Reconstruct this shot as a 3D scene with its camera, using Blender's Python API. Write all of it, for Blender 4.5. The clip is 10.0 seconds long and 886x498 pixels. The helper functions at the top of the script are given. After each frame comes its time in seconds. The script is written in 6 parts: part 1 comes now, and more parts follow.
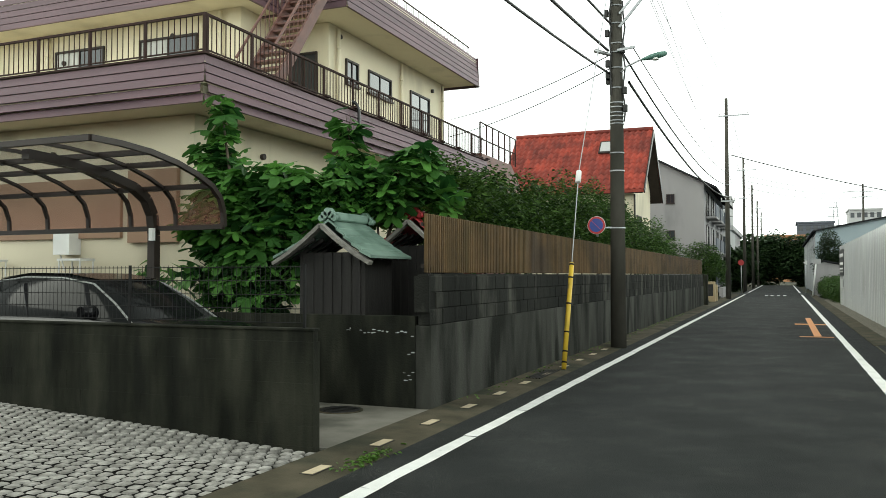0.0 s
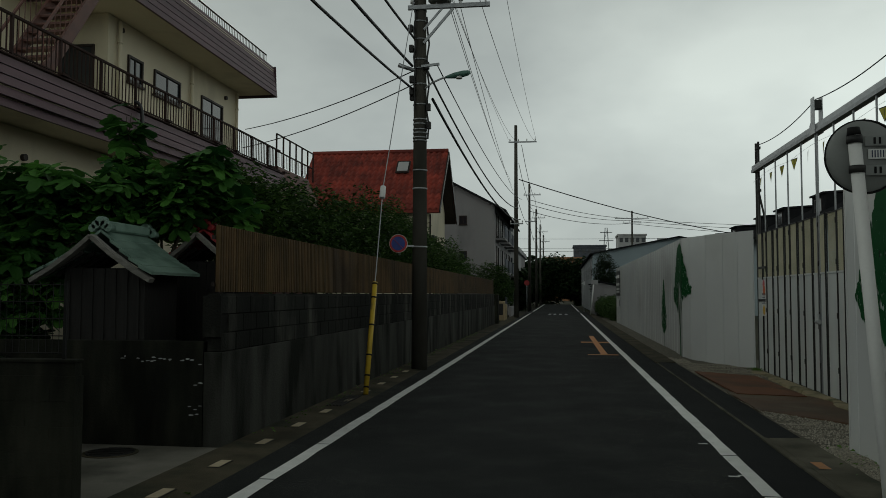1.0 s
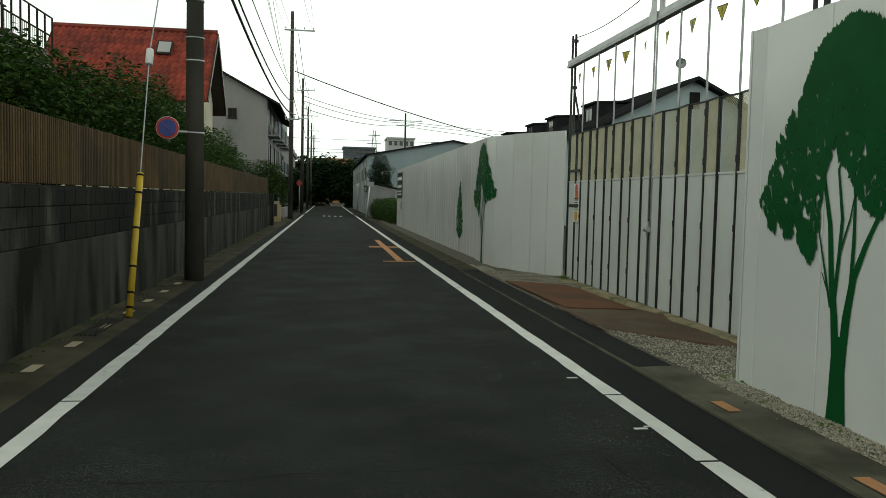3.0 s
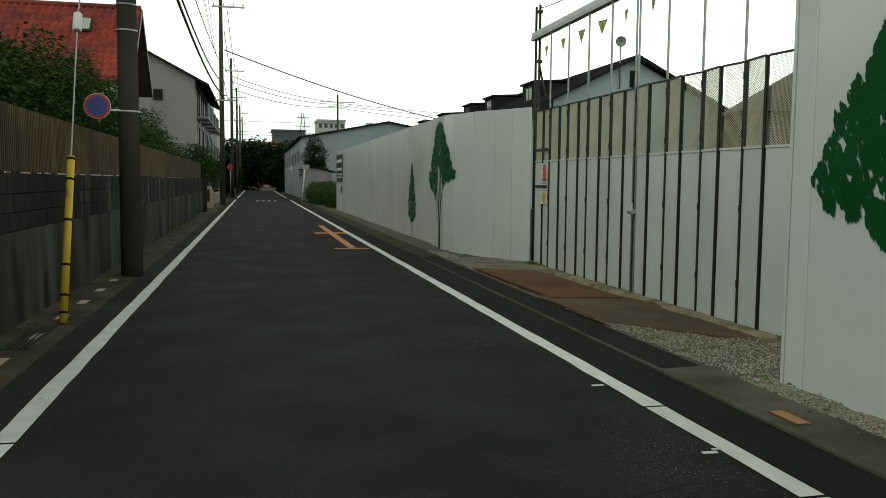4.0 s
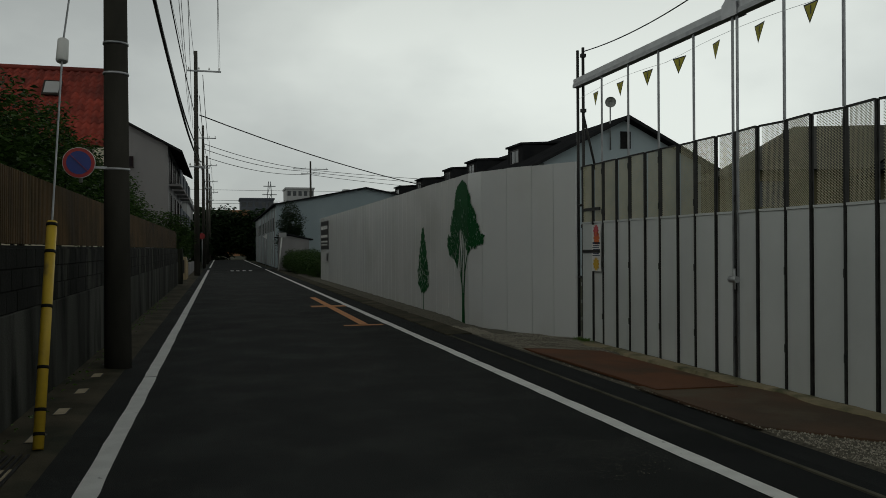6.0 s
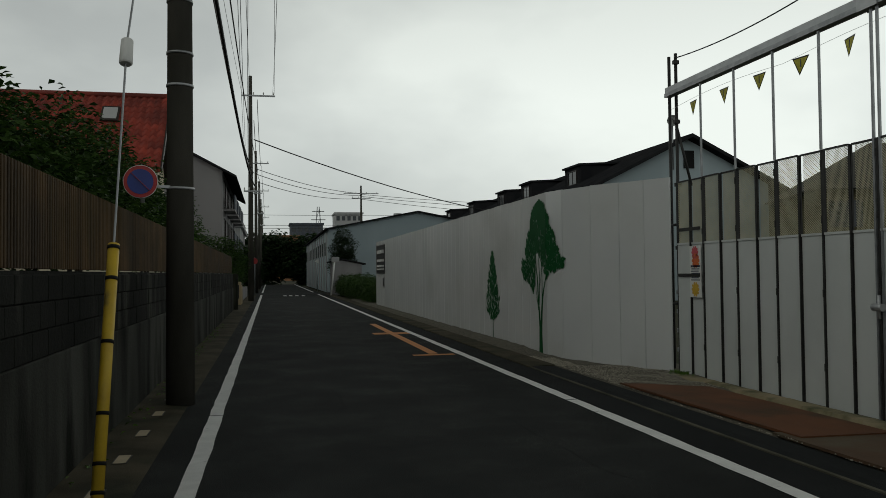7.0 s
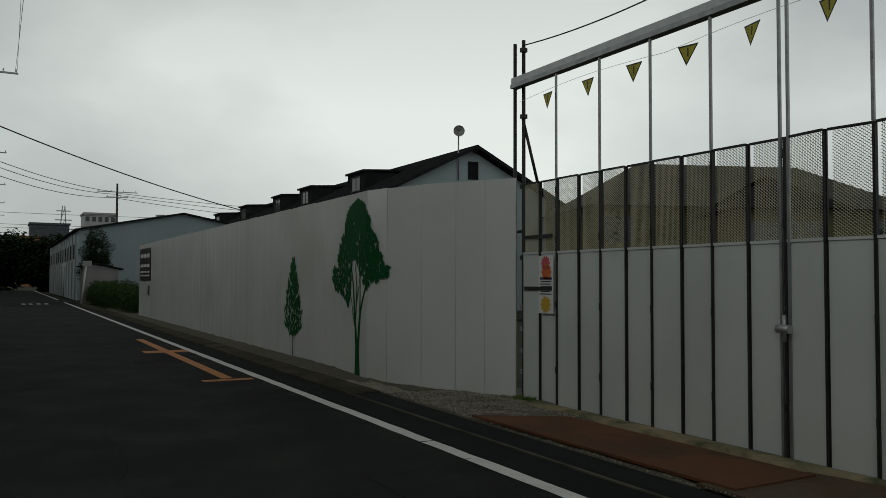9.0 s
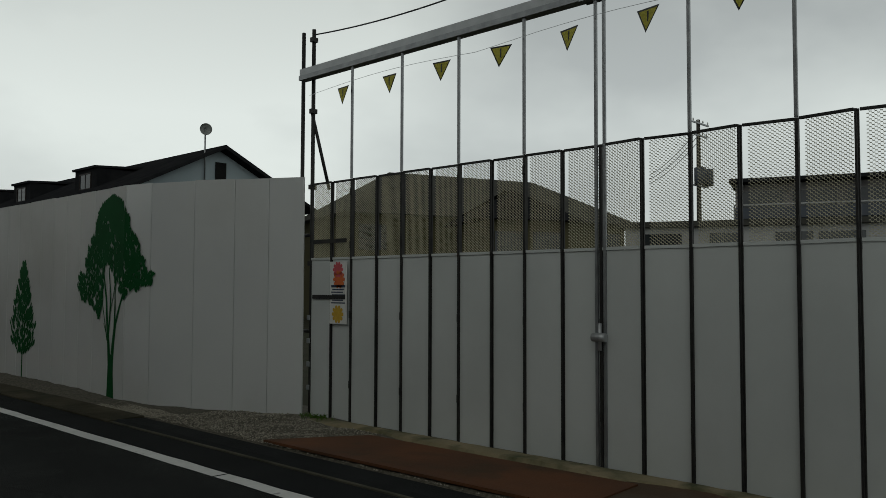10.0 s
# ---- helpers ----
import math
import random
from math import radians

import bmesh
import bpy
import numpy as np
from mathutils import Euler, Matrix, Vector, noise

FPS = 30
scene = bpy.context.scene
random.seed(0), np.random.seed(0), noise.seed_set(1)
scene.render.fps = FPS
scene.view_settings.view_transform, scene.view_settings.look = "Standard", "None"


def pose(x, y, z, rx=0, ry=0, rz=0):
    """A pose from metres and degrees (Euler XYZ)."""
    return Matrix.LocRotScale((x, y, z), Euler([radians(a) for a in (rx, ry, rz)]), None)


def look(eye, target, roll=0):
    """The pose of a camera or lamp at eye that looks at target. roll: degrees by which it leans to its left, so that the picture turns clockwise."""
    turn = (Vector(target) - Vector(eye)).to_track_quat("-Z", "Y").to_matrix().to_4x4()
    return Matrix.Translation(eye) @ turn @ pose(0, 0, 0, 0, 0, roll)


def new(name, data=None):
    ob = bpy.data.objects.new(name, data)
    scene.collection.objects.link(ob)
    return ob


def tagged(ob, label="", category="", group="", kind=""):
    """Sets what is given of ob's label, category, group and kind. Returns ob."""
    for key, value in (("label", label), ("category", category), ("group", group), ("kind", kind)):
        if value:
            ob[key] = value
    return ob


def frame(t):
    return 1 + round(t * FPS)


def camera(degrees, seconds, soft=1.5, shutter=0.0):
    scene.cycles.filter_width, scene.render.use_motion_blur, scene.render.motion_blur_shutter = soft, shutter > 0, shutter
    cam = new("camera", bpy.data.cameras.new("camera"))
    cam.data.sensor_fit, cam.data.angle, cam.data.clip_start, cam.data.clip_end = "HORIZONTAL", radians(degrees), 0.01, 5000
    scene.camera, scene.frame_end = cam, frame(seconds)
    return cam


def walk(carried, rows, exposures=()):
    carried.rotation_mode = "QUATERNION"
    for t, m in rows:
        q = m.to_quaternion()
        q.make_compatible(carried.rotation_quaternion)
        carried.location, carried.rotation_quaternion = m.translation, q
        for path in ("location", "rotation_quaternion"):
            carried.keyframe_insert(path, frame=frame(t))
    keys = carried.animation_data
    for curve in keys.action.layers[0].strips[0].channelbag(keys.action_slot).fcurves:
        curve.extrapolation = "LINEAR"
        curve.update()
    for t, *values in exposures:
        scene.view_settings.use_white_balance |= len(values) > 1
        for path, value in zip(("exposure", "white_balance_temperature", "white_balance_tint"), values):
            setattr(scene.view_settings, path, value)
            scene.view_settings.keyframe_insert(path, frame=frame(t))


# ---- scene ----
cam = camera(56.9, 10.0, soft=0.8)
PATH = [
    (0, (0.781, -4.477, 1.61), (0.013, -2.631, 1.674), -0.1),
    (0.5, (0.581, -4.197, 1.613), (0.058, -2.269, 1.712), -0.2),
    (1, (0.427, -3.755, 1.623), (0.143, -1.778, 1.733), 0.1),
    (1.5, (0.26, -3.194, 1.606), (0.181, -1.197, 1.675), 0.4),
    (2, (0.119, -2.649, 1.561), (0.199, -0.651, 1.568), 0.9),
    (2.5, (-0.039, -2.052, 1.577), (0.16, -0.063, 1.51), 1.3),
    (3, (-0.247, -1.449, 1.578), (0.036, 0.527, 1.455), 1.3),
    (4.5, (-0.807, 0.262, 1.561), (-0.284, 2.185, 1.392), 0.1),
    (5, (-0.953, 0.824, 1.543), (-0.378, 2.735, 1.417), -0.1),
    (5.5, (-1.096, 1.516, 1.578), (-0.516, 3.429, 1.515), -0.1),
    (6, (-1.278, 2.097, 1.575), (-0.752, 4.026, 1.572), -0.4),
    (7.5, (-1.608, 3.843, 1.597), (-1.209, 5.802, 1.661), -0.6),
    (8, (-1.659, 4.43, 1.606), (-1.162, 6.367, 1.671), -0.1),
    (8.5, (-1.612, 4.989, 1.606), (-0.957, 6.877, 1.678), -0.0),
    (9, (-1.662, 5.502, 1.609), (-0.714, 7.262, 1.685), 0.2),
    (9.5, (-1.703, 6.03, 1.636), (-0.497, 7.623, 1.718), 0.2),
    (10, (-1.749, 6.532, 1.614), (-0.299, 7.907, 1.71), 0.2),
]
walk(cam, [(t, look(eye, target, roll)) for t, eye, target, roll in PATH],
     exposures=[(0, 1.35, 6600, -2), (0.2, 1.05, 6600, -2), (0.35, 0.3, 6600, 0), (0.5, -0.7, 6600, 1), (0.7, -1.15, 6500, -1), (1.0, -1.15, 6450, -3), (1.5, -0.85, 6550, -2), (2.0, -0.35, 6600, -4), (2.5, 0.0, 6750, -8), (3.2, 0.18, 6800, -8),
                (4.5, 0.18, 6800, -8), (5.2, -0.35, 6650, -6), (5.6, -0.85, 6550, 0), (6.2, -1.2, 6550, 1), (7.5, -0.85, 6580, 1), (8.0, -0.98, 6560, 1), (8.5, -1.08, 6550, 1), (10.0, -1.2, 6450, 1)])

# ---- world and light ----
world = bpy.data.worlds.new("overcast_sky")
scene.world = world
world.use_nodes = True
wn, wl = world.node_tree.nodes, world.node_tree.links
wn.clear()
w_out = wn.new("ShaderNodeOutputWorld")
w_bg = wn.new("ShaderNodeBackground")
w_sky = wn.new("ShaderNodeTexSky")
w_sky.sky_type = "NISHITA"
w_sky.sun_disc = False
w_sky.sun_elevation, w_sky.sun_rotation = radians(45), radians(-112)
w_tc = wn.new("ShaderNodeTexCoord")
w_map = wn.new("ShaderNodeMapping")
w_map.inputs["Scale"].default_value = (1.0, 1.0, 1.9)
w_map.inputs["Location"].default_value = (3.1, 0.4, 1.7)
w_noise = wn.new("ShaderNodeTexNoise")
w_noise.inputs["Scale"].default_value = 1.5
w_noise.inputs["Detail"].default_value = 6.0
w_noise.inputs["Roughness"].default_value = 0.5
w_ramp = wn.new("ShaderNodeValToRGB")
w_ramp.color_ramp.elements[0].position, w_ramp.color_ramp.elements[0].color = 0.36, (7.4, 7.5, 7.65, 1)
w_ramp.color_ramp.elements[1].position, w_ramp.color_ramp.elements[1].color = 0.6, (12.0, 12.1, 12.0, 1)
w_mix = wn.new("ShaderNodeMix")
w_mix.data_type = "RGBA"
w_mix.inputs[0].default_value = 0.93
wl.new(w_tc.outputs["Generated"], w_map.inputs["Vector"])
wl.new(w_map.outputs["Vector"], w_noise.inputs["Vector"])
wl.new(w_noise.outputs["Fac"], w_ramp.inputs["Fac"])
wl.new(w_sky.outputs["Color"], w_mix.inputs[6])
wl.new(w_ramp.outputs["Color"], w_mix.inputs[7])
w_sep = wn.new("ShaderNodeSeparateXYZ")
wl.new(w_tc.outputs["Generated"], w_sep.inputs[0])
w_deck = wn.new("ShaderNodeMapRange")
w_deck.inputs["From Min"].default_value, w_deck.inputs["From Max"].default_value = 0.2, 0.75
w_deck.inputs["To Min"].default_value, w_deck.inputs["To Max"].default_value = 1.4, 0.34
wl.new(w_sep.outputs["Z"], w_deck.inputs["Value"])
w_scale = wn.new("ShaderNodeVectorMath")
w_scale.operation = "SCALE"
wl.new(w_mix.outputs[2], w_scale.inputs[0])
wl.new(w_deck.outputs["Result"], w_scale.inputs["Scale"])
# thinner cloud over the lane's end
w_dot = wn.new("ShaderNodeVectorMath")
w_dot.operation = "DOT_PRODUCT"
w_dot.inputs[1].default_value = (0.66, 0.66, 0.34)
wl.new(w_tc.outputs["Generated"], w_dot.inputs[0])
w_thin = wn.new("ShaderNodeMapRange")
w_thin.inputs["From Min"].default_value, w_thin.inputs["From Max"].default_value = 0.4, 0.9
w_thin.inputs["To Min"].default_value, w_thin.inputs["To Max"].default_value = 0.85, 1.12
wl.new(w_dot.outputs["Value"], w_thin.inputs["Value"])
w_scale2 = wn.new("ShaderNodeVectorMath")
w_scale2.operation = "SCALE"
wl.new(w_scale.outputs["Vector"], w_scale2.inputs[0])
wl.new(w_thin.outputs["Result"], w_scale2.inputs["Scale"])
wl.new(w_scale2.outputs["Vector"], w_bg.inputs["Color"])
w_bg.inputs["Strength"].default_value = 0.1
wl.new(w_bg.outputs["Background"], w_out.inputs["Surface"])

sun_data = bpy.data.lights.new("sun", "SUN")
sun_data.energy, sun_data.angle, sun_data.color = 0.4, radians(25), (1.0, 0.97, 0.92)
sun = new("sun", sun_data)
sun.matrix_world = look((-45, -18, 48), (0, 0, 0))


# ---- materials ----
def mat(name, c1, c2=None, scale=2.0, rough=0.8, metal=0.0, bump=0.15, fine=60.0, vary=0.06, lo=0.35, hi=0.65,
        stretch=(1, 1, 1), spec=0.5, stain=None, stain_scale=0.7, stain_lo=0.5, stain_hi=0.7):
    """A surface with a broad and a fine variation, an optional stain colour and a fine relief."""
    m = bpy.data.materials.new(name)
    m.use_nodes = True
    n, l = m.node_tree.nodes, m.node_tree.links
    b = n["Principled BSDF"]
    b.inputs["Roughness"].default_value, b.inputs["Metallic"].default_value = rough, metal
    b.inputs["Specular IOR Level"].default_value = spec
    c2 = c2 or tuple(v * 0.8 for v in c1)
    geo = n.new("ShaderNodeNewGeometry")
    mp = n.new("ShaderNodeMapping")
    mp.inputs["Scale"].default_value = stretch
    l.new(geo.outputs["Position"], mp.inputs["Vector"])
    n1 = n.new("ShaderNodeTexNoise")
    n1.inputs["Scale"].default_value, n1.inputs["Detail"].default_value = scale, 5.0
    l.new(mp.outputs["Vector"], n1.inputs["Vector"])
    r = n.new("ShaderNodeValToRGB")
    r.color_ramp.elements[0].position, r.color_ramp.elements[0].color = lo, (*c1, 1)
    r.color_ramp.elements[1].position, r.color_ramp.elements[1].color = hi, (*c2, 1)
    l.new(n1.outputs["Fac"], r.inputs["Fac"])
    col = r.outputs["Color"]
    if stain:
        n3 = n.new("ShaderNodeTexNoise")
        n3.inputs["Scale"].default_value, n3.inputs["Detail"].default_value = stain_scale, 7.0
        l.new(mp.outputs["Vector"], n3.inputs["Vector"])
        r3 = n.new("ShaderNodeMapRange")
        r3.inputs["From Min"].default_value, r3.inputs["From Max"].default_value = stain_lo, stain_hi
        l.new(n3.outputs["Fac"], r3.inputs["Value"])
        mx = n.new("ShaderNodeMix")
        mx.data_type = "RGBA"
        l.new(r3.outputs["Result"], mx.inputs[0])
        l.new(col, mx.inputs[6])
        mx.inputs[7].default_value = (*stain, 1)
        col = mx.outputs[2]
    n2 = n.new("ShaderNodeTexNoise")
    n2.inputs["Scale"].default_value, n2.inputs["Detail"].default_value = fine, 3.0
    l.new(geo.outputs["Position"], n2.inputs["Vector"])
    info = n.new("ShaderNodeObjectInfo")
    add = n.new("ShaderNodeMath")
    add.operation = "MULTIPLY_ADD"
    l.new(info.outputs["Random"], add.inputs[0])
    add.inputs[1].default_value, add.inputs[2].default_value = vary * 2, 1 - vary - vary * 0.8
    ad2 = n.new("ShaderNodeMath")
    ad2.operation = "MULTIPLY_ADD"
    l.new(n2.outputs["Fac"], ad2.inputs[0])
    ad2.inputs[1].default_value = vary * 1.6
    l.new(add.outputs[0], ad2.inputs[2])
    hsv = n.new("ShaderNodeHueSaturation")
    l.new(ad2.outputs[0], hsv.inputs["Value"])
    l.new(col, hsv.inputs["Color"])
    l.new(hsv.outputs["Color"], b.inputs["Base Color"])
    if bump:
        bp = n.new("ShaderNodeBump")
        bp.inputs["Strength"].default_value, bp.inputs["Distance"].default_value = bump, 0.02
        l.new(n2.outputs["Fac"], bp.inputs["Height"])
        l.new(bp.outputs["Normal"], b.inputs["Normal"])
    return m


def aggregate(m, colour, scale, reach):
    """Pale chips of stone that show in patches where a surface is worn."""
    n, l = m.node_tree.nodes, m.node_tree.links
    b = n["Principled BSDF"]
    base = b.inputs["Base Color"].links[0].from_socket
    geo = n.new("ShaderNodeNewGeometry")
    vor = n.new("ShaderNodeTexVoronoi")
    vor.inputs["Scale"].default_value = scale
    l.new(geo.outputs["Position"], vor.inputs["Vector"])
    chip = n.new("ShaderNodeMapRange")
    chip.inputs["From Min"].default_value, chip.inputs["From Max"].default_value = reach * 2.2, reach
    l.new(vor.outputs["Distance"], chip.inputs["Value"])
    worn = n.new("ShaderNodeTexNoise")
    worn.inputs["Scale"].default_value, worn.inputs["Detail"].default_value = 1.1, 6.0
    l.new(geo.outputs["Position"], worn.inputs["Vector"])
    patch = n.new("ShaderNodeMapRange")
    patch.inputs["From Min"].default_value, patch.inputs["From Max"].default_value = 0.44, 0.66
    l.new(worn.outputs["Fac"], patch.inputs["Value"])
    both = n.new("ShaderNodeMath")
    both.operation = "MULTIPLY"
    l.new(chip.outputs["Result"], both.inputs[0])
    l.new(patch.outputs["Result"], both.inputs[1])
    mx = n.new("ShaderNodeMix")
    mx.data_type = "RGBA"
    l.new(both.outputs[0], mx.inputs[0])
    l.new(base, mx.inputs[6])
    mx.inputs[7].default_value = (*colour, 1)
    l.new(mx.outputs[2], b.inputs["Base Color"])


def clear(name, tint, rough=0.05, alpha=0.25):
    """Thin tinted sheet."""
    m = bpy.data.materials.new(name)
    m.use_nodes = True
    n, l = m.node_tree.nodes, m.node_tree.links
    b = n["Principled BSDF"]
    b.inputs["Base Color"].default_value = (*tint, 1)
    b.inputs["Roughness"].default_value = rough
    b.inputs["Alpha"].default_value = alpha
    return m


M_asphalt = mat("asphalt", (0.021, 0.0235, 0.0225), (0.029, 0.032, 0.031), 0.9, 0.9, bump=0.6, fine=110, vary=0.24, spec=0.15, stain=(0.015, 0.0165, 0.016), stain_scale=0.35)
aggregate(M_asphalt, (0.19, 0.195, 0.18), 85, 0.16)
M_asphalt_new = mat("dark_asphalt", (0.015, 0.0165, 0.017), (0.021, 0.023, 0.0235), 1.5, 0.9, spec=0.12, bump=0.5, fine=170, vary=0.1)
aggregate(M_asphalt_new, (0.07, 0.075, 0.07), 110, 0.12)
M_tile = mat("cream_inlay", (0.5, 0.42, 0.28), (0.42, 0.35, 0.24), 8, 0.8, bump=0.1)
M_tile_o = mat("orange_inlay", (0.5, 0.24, 0.09), (0.4, 0.2, 0.09), 8, 0.8, bump=0.1)
M_gravelstone = mat("gravel_stone", (0.42, 0.39, 0.32), (0.15, 0.135, 0.105), 40, 0.95, bump=0.3, vary=0.2)
M_mortar = mat("dark_mortar", (0.018, 0.018, 0.016), (0.012, 0.012, 0.011), 3, 0.95, spec=0.05, bump=0.3)
M_sill = mat("mossy_sill", (0.32, 0.26, 0.16), (0.2, 0.175, 0.1), 2, 0.95, bump=0.4, stain=(0.06, 0.07, 0.03), stain_scale=2.5)
M_cobble = mat("pale_cobble", (0.36, 0.35, 0.325), (0.17, 0.165, 0.15), 9, 0.9, spec=0.2, bump=0.6, fine=50, vary=0.28)
M_copper = mat("verdigris_copper", (0.19, 0.28, 0.23), (0.14, 0.22, 0.175), 3, 0.55, 0.2, bump=0.1, stain=(0.09, 0.15, 0.12), stain_scale=3)
M_vermilion = mat("faded_red_tin", (0.4, 0.035, 0.04), (0.3, 0.03, 0.035), 3, 0.5, bump=0.1, stain=(0.2, 0.03, 0.03), stain_scale=3)
M_shadedwood = mat("shaded_old_wood", (0.022, 0.02, 0.018), (0.013, 0.012, 0.011), 4, 0.85, bump=0.3, fine=30, stretch=(6, 6, 0.5))
M_greywood = mat("grey_weathered_wood", (0.2, 0.19, 0.17), (0.13, 0.125, 0.11), 5, 0.85, bump=0.3, fine=30, stretch=(1, 5, 5))
M_carpaint = mat("black_car_paint", (0.006, 0.006, 0.007), (0.009, 0.009, 0.01), 2, 0.18, spec=0.2, bump=0.0, vary=0.02)
M_bronze = mat("bronze_aluminium", (0.025, 0.019, 0.016), (0.033, 0.025, 0.021), 3, 0.5, 0.0, spec=0.25, bump=0.03)
M_chrome = mat("chrome", (0.6, 0.6, 0.6), (0.5, 0.5, 0.5), 3, 0.15, 1.0, bump=0.0)
M_red = mat("sign_red", (0.45, 0.03, 0.03), (0.38, 0.03, 0.03), 3, 0.4, bump=0.0)
M_blue = mat("sign_blue", (0.03, 0.06, 0.3), (0.03, 0.05, 0.24), 3, 0.4, bump=0.0)
M_green = mat("lamp_green", (0.1, 0.2, 0.16), (0.07, 0.16, 0.13), 3, 0.45, bump=0.0)
M_flag = mat("yellow_flag", (0.5, 0.46, 0.06), (0.42, 0.38, 0.05), 5, 0.7, bump=0.0)
M_mesh = mat("beige_expanded_metal", (0.5, 0.47, 0.34), (0.42, 0.4, 0.29), 4, 0.5, 0.2, bump=0.0, vary=0.05)
M_wire = mat("black_cable", (0.012, 0.012, 0.013), (0.02, 0.02, 0.02), 4, 0.6, bump=0.0)
M_mirrorback = mat("grey_mirror_back", (0.24, 0.25, 0.24), (0.2, 0.21, 0.2), 4, 0.5, bump=0.02)
M_bark = mat("bark", (0.09, 0.07, 0.05), (0.05, 0.04, 0.03), 8, 0.95, bump=0.5, fine=30)
M_tan = mat("tan_metal", (0.4, 0.31, 0.18), (0.34, 0.26, 0.15), 3, 0.6, bump=0.05)
M_brownroof = mat("grey_brown_roof", (0.08, 0.079, 0.071), (0.055, 0.054, 0.048), 1.2, 0.9, spec=0.1, bump=0.2, fine=14)
M_olivewall = mat("olive_beige_render", (0.12, 0.11, 0.065), (0.1, 0.09, 0.052), 0.7, 0.95, spec=0.1, bump=0.1)
M_concblock = mat("pale_city_concrete", (0.42, 0.42, 0.42), (0.36, 0.36, 0.36), 0.3, 0.9, bump=0.0)
M_darkblock = mat("dark_city_facade", (0.09, 0.1, 0.12), (0.07, 0.08, 0.1), 0.3, 0.8, bump=0.0)
M_orangewall = mat("orange_brown_facade", (0.35, 0.17, 0.08), (0.28, 0.14, 0.07), 0.2, 0.8, bump=0.0)
M_steelplain = mat("pale_bracket_steel", (0.45, 0.46, 0.47), (0.38, 0.39, 0.4), 6, 0.4, 0.5, bump=0.02)
M_poster_o = mat("poster_orange", (0.7, 0.18, 0.03), (0.65, 0.12, 0.04), 20, 0.5, bump=0.0)
M_poster_y = mat("poster_yellow", (0.65, 0.42, 0.04), (0.6, 0.35, 0.03), 20, 0.5, bump=0.0)
M_poster_p = mat("poster_pink", (0.6, 0.1, 0.12), (0.55, 0.08, 0.1), 20, 0.5, bump=0.0)
M_ink = mat("navy_ink", (0.04, 0.05, 0.1), (0.03, 0.04, 0.08), 20, 0.6, bump=0.0)
M_signblack = mat("black_sign_board", (0.015, 0.015, 0.016), (0.02, 0.02, 0.021), 2, 0.4, bump=0.0)
M_palefloor = mat("pale_worn_concrete", (0.2, 0.19, 0.165), (0.13, 0.125, 0.105), 1.5, 0.95, spec=0.1, bump=0.3, stain=(0.07, 0.07, 0.058), stain_scale=1.1)
M_hose = mat("black_hose", (0.01, 0.01, 0.011), (0.015, 0.015, 0.016), 4, 0.4, bump=0.0)
M_pinkwall = mat("tan_shutter", (0.3, 0.19, 0.12), (0.26, 0.16, 0.1), 1.5, 0.7, bump=0.05)
M_poly = clear("brown_polycarbonate", (0.3, 0.13, 0.1), 0.2, 0.48)
M_carglass = mat("car_glass", (0.006, 0.007, 0.007), (0.01, 0.011, 0.011), 2, 0.08, spec=0.06, bump=0.0)
M_curtain = mat("pale_curtain", (0.5, 0.5, 0.48), (0.4, 0.4, 0.39), 3, 0.8, bump=0.0, stretch=(8, 8, 0.5))


def leafy(name, c1, c2, rough=0.5):
    """Leaf surface that varies from leaf to leaf."""
    m = bpy.data.materials.new(name)
    m.use_nodes = True
    n, l = m.node_tree.nodes, m.node_tree.links
    b = n["Principled BSDF"]
    b.inputs["Roughness"].default_value = rough
    b.inputs["Specular IOR Level"].default_value = 0.22
    geo = n.new("ShaderNodeNewGeometry")
    r = n.new("ShaderNodeValToRGB")
    r.color_ramp.elements[0].color, r.color_ramp.elements[1].color = (*c1, 1), (*c2, 1)
    l.new(geo.outputs["Random Per Island"], r.inputs["Fac"])
    l.new(r.outputs["Color"], b.inputs["Base Color"])
    tr = n.new("ShaderNodeBsdfTranslucent")
    l.new(r.outputs["Color"], tr.inputs["Color"])
    mx = n.new("ShaderNodeMixShader")
    mx.inputs[0].default_value = 0.3
    l.new(b.outputs[0], mx.inputs[1])
    l.new(tr.outputs[0], mx.inputs[2])
    l.new(mx.outputs[0], n["Material Output"].inputs["Surface"])
    return m


M_fig = leafy("fig_leaf", (0.012, 0.05, 0.012), (0.1, 0.25, 0.045))
M_shrub = leafy("shrub_leaf", (0.008, 0.026, 0.006), (0.075, 0.14, 0.028))
M_far = leafy("dark_far_leaf", (0.012, 0.028, 0.01), (0.03, 0.055, 0.018))
M_weed = leafy("weed_leaf", (0.06, 0.13, 0.02), (0.12, 0.22, 0.04))
M_line = mat("road_paint_white", (0.8, 0.8, 0.78), (0.7, 0.7, 0.68), 5, 0.7, bump=0.3, fine=120, stain=(0.3, 0.3, 0.3), stain_scale=9, stain_lo=0.66, stain_hi=0.74)
M_orange = mat("road_paint_orange", (0.62, 0.24, 0.045), (0.5, 0.2, 0.06), 6, 0.7, bump=0.3, fine=120, stain=(0.12, 0.09, 0.06), stain_scale=8, stain_lo=0.62, stain_hi=0.72)
M_gutter = mat("gutter_concrete", (0.1, 0.087, 0.06), (0.052, 0.047, 0.032), 1.6, 0.95, spec=0.1, bump=0.4, fine=70, stain=(0.035, 0.039, 0.027), stain_scale=1.4)
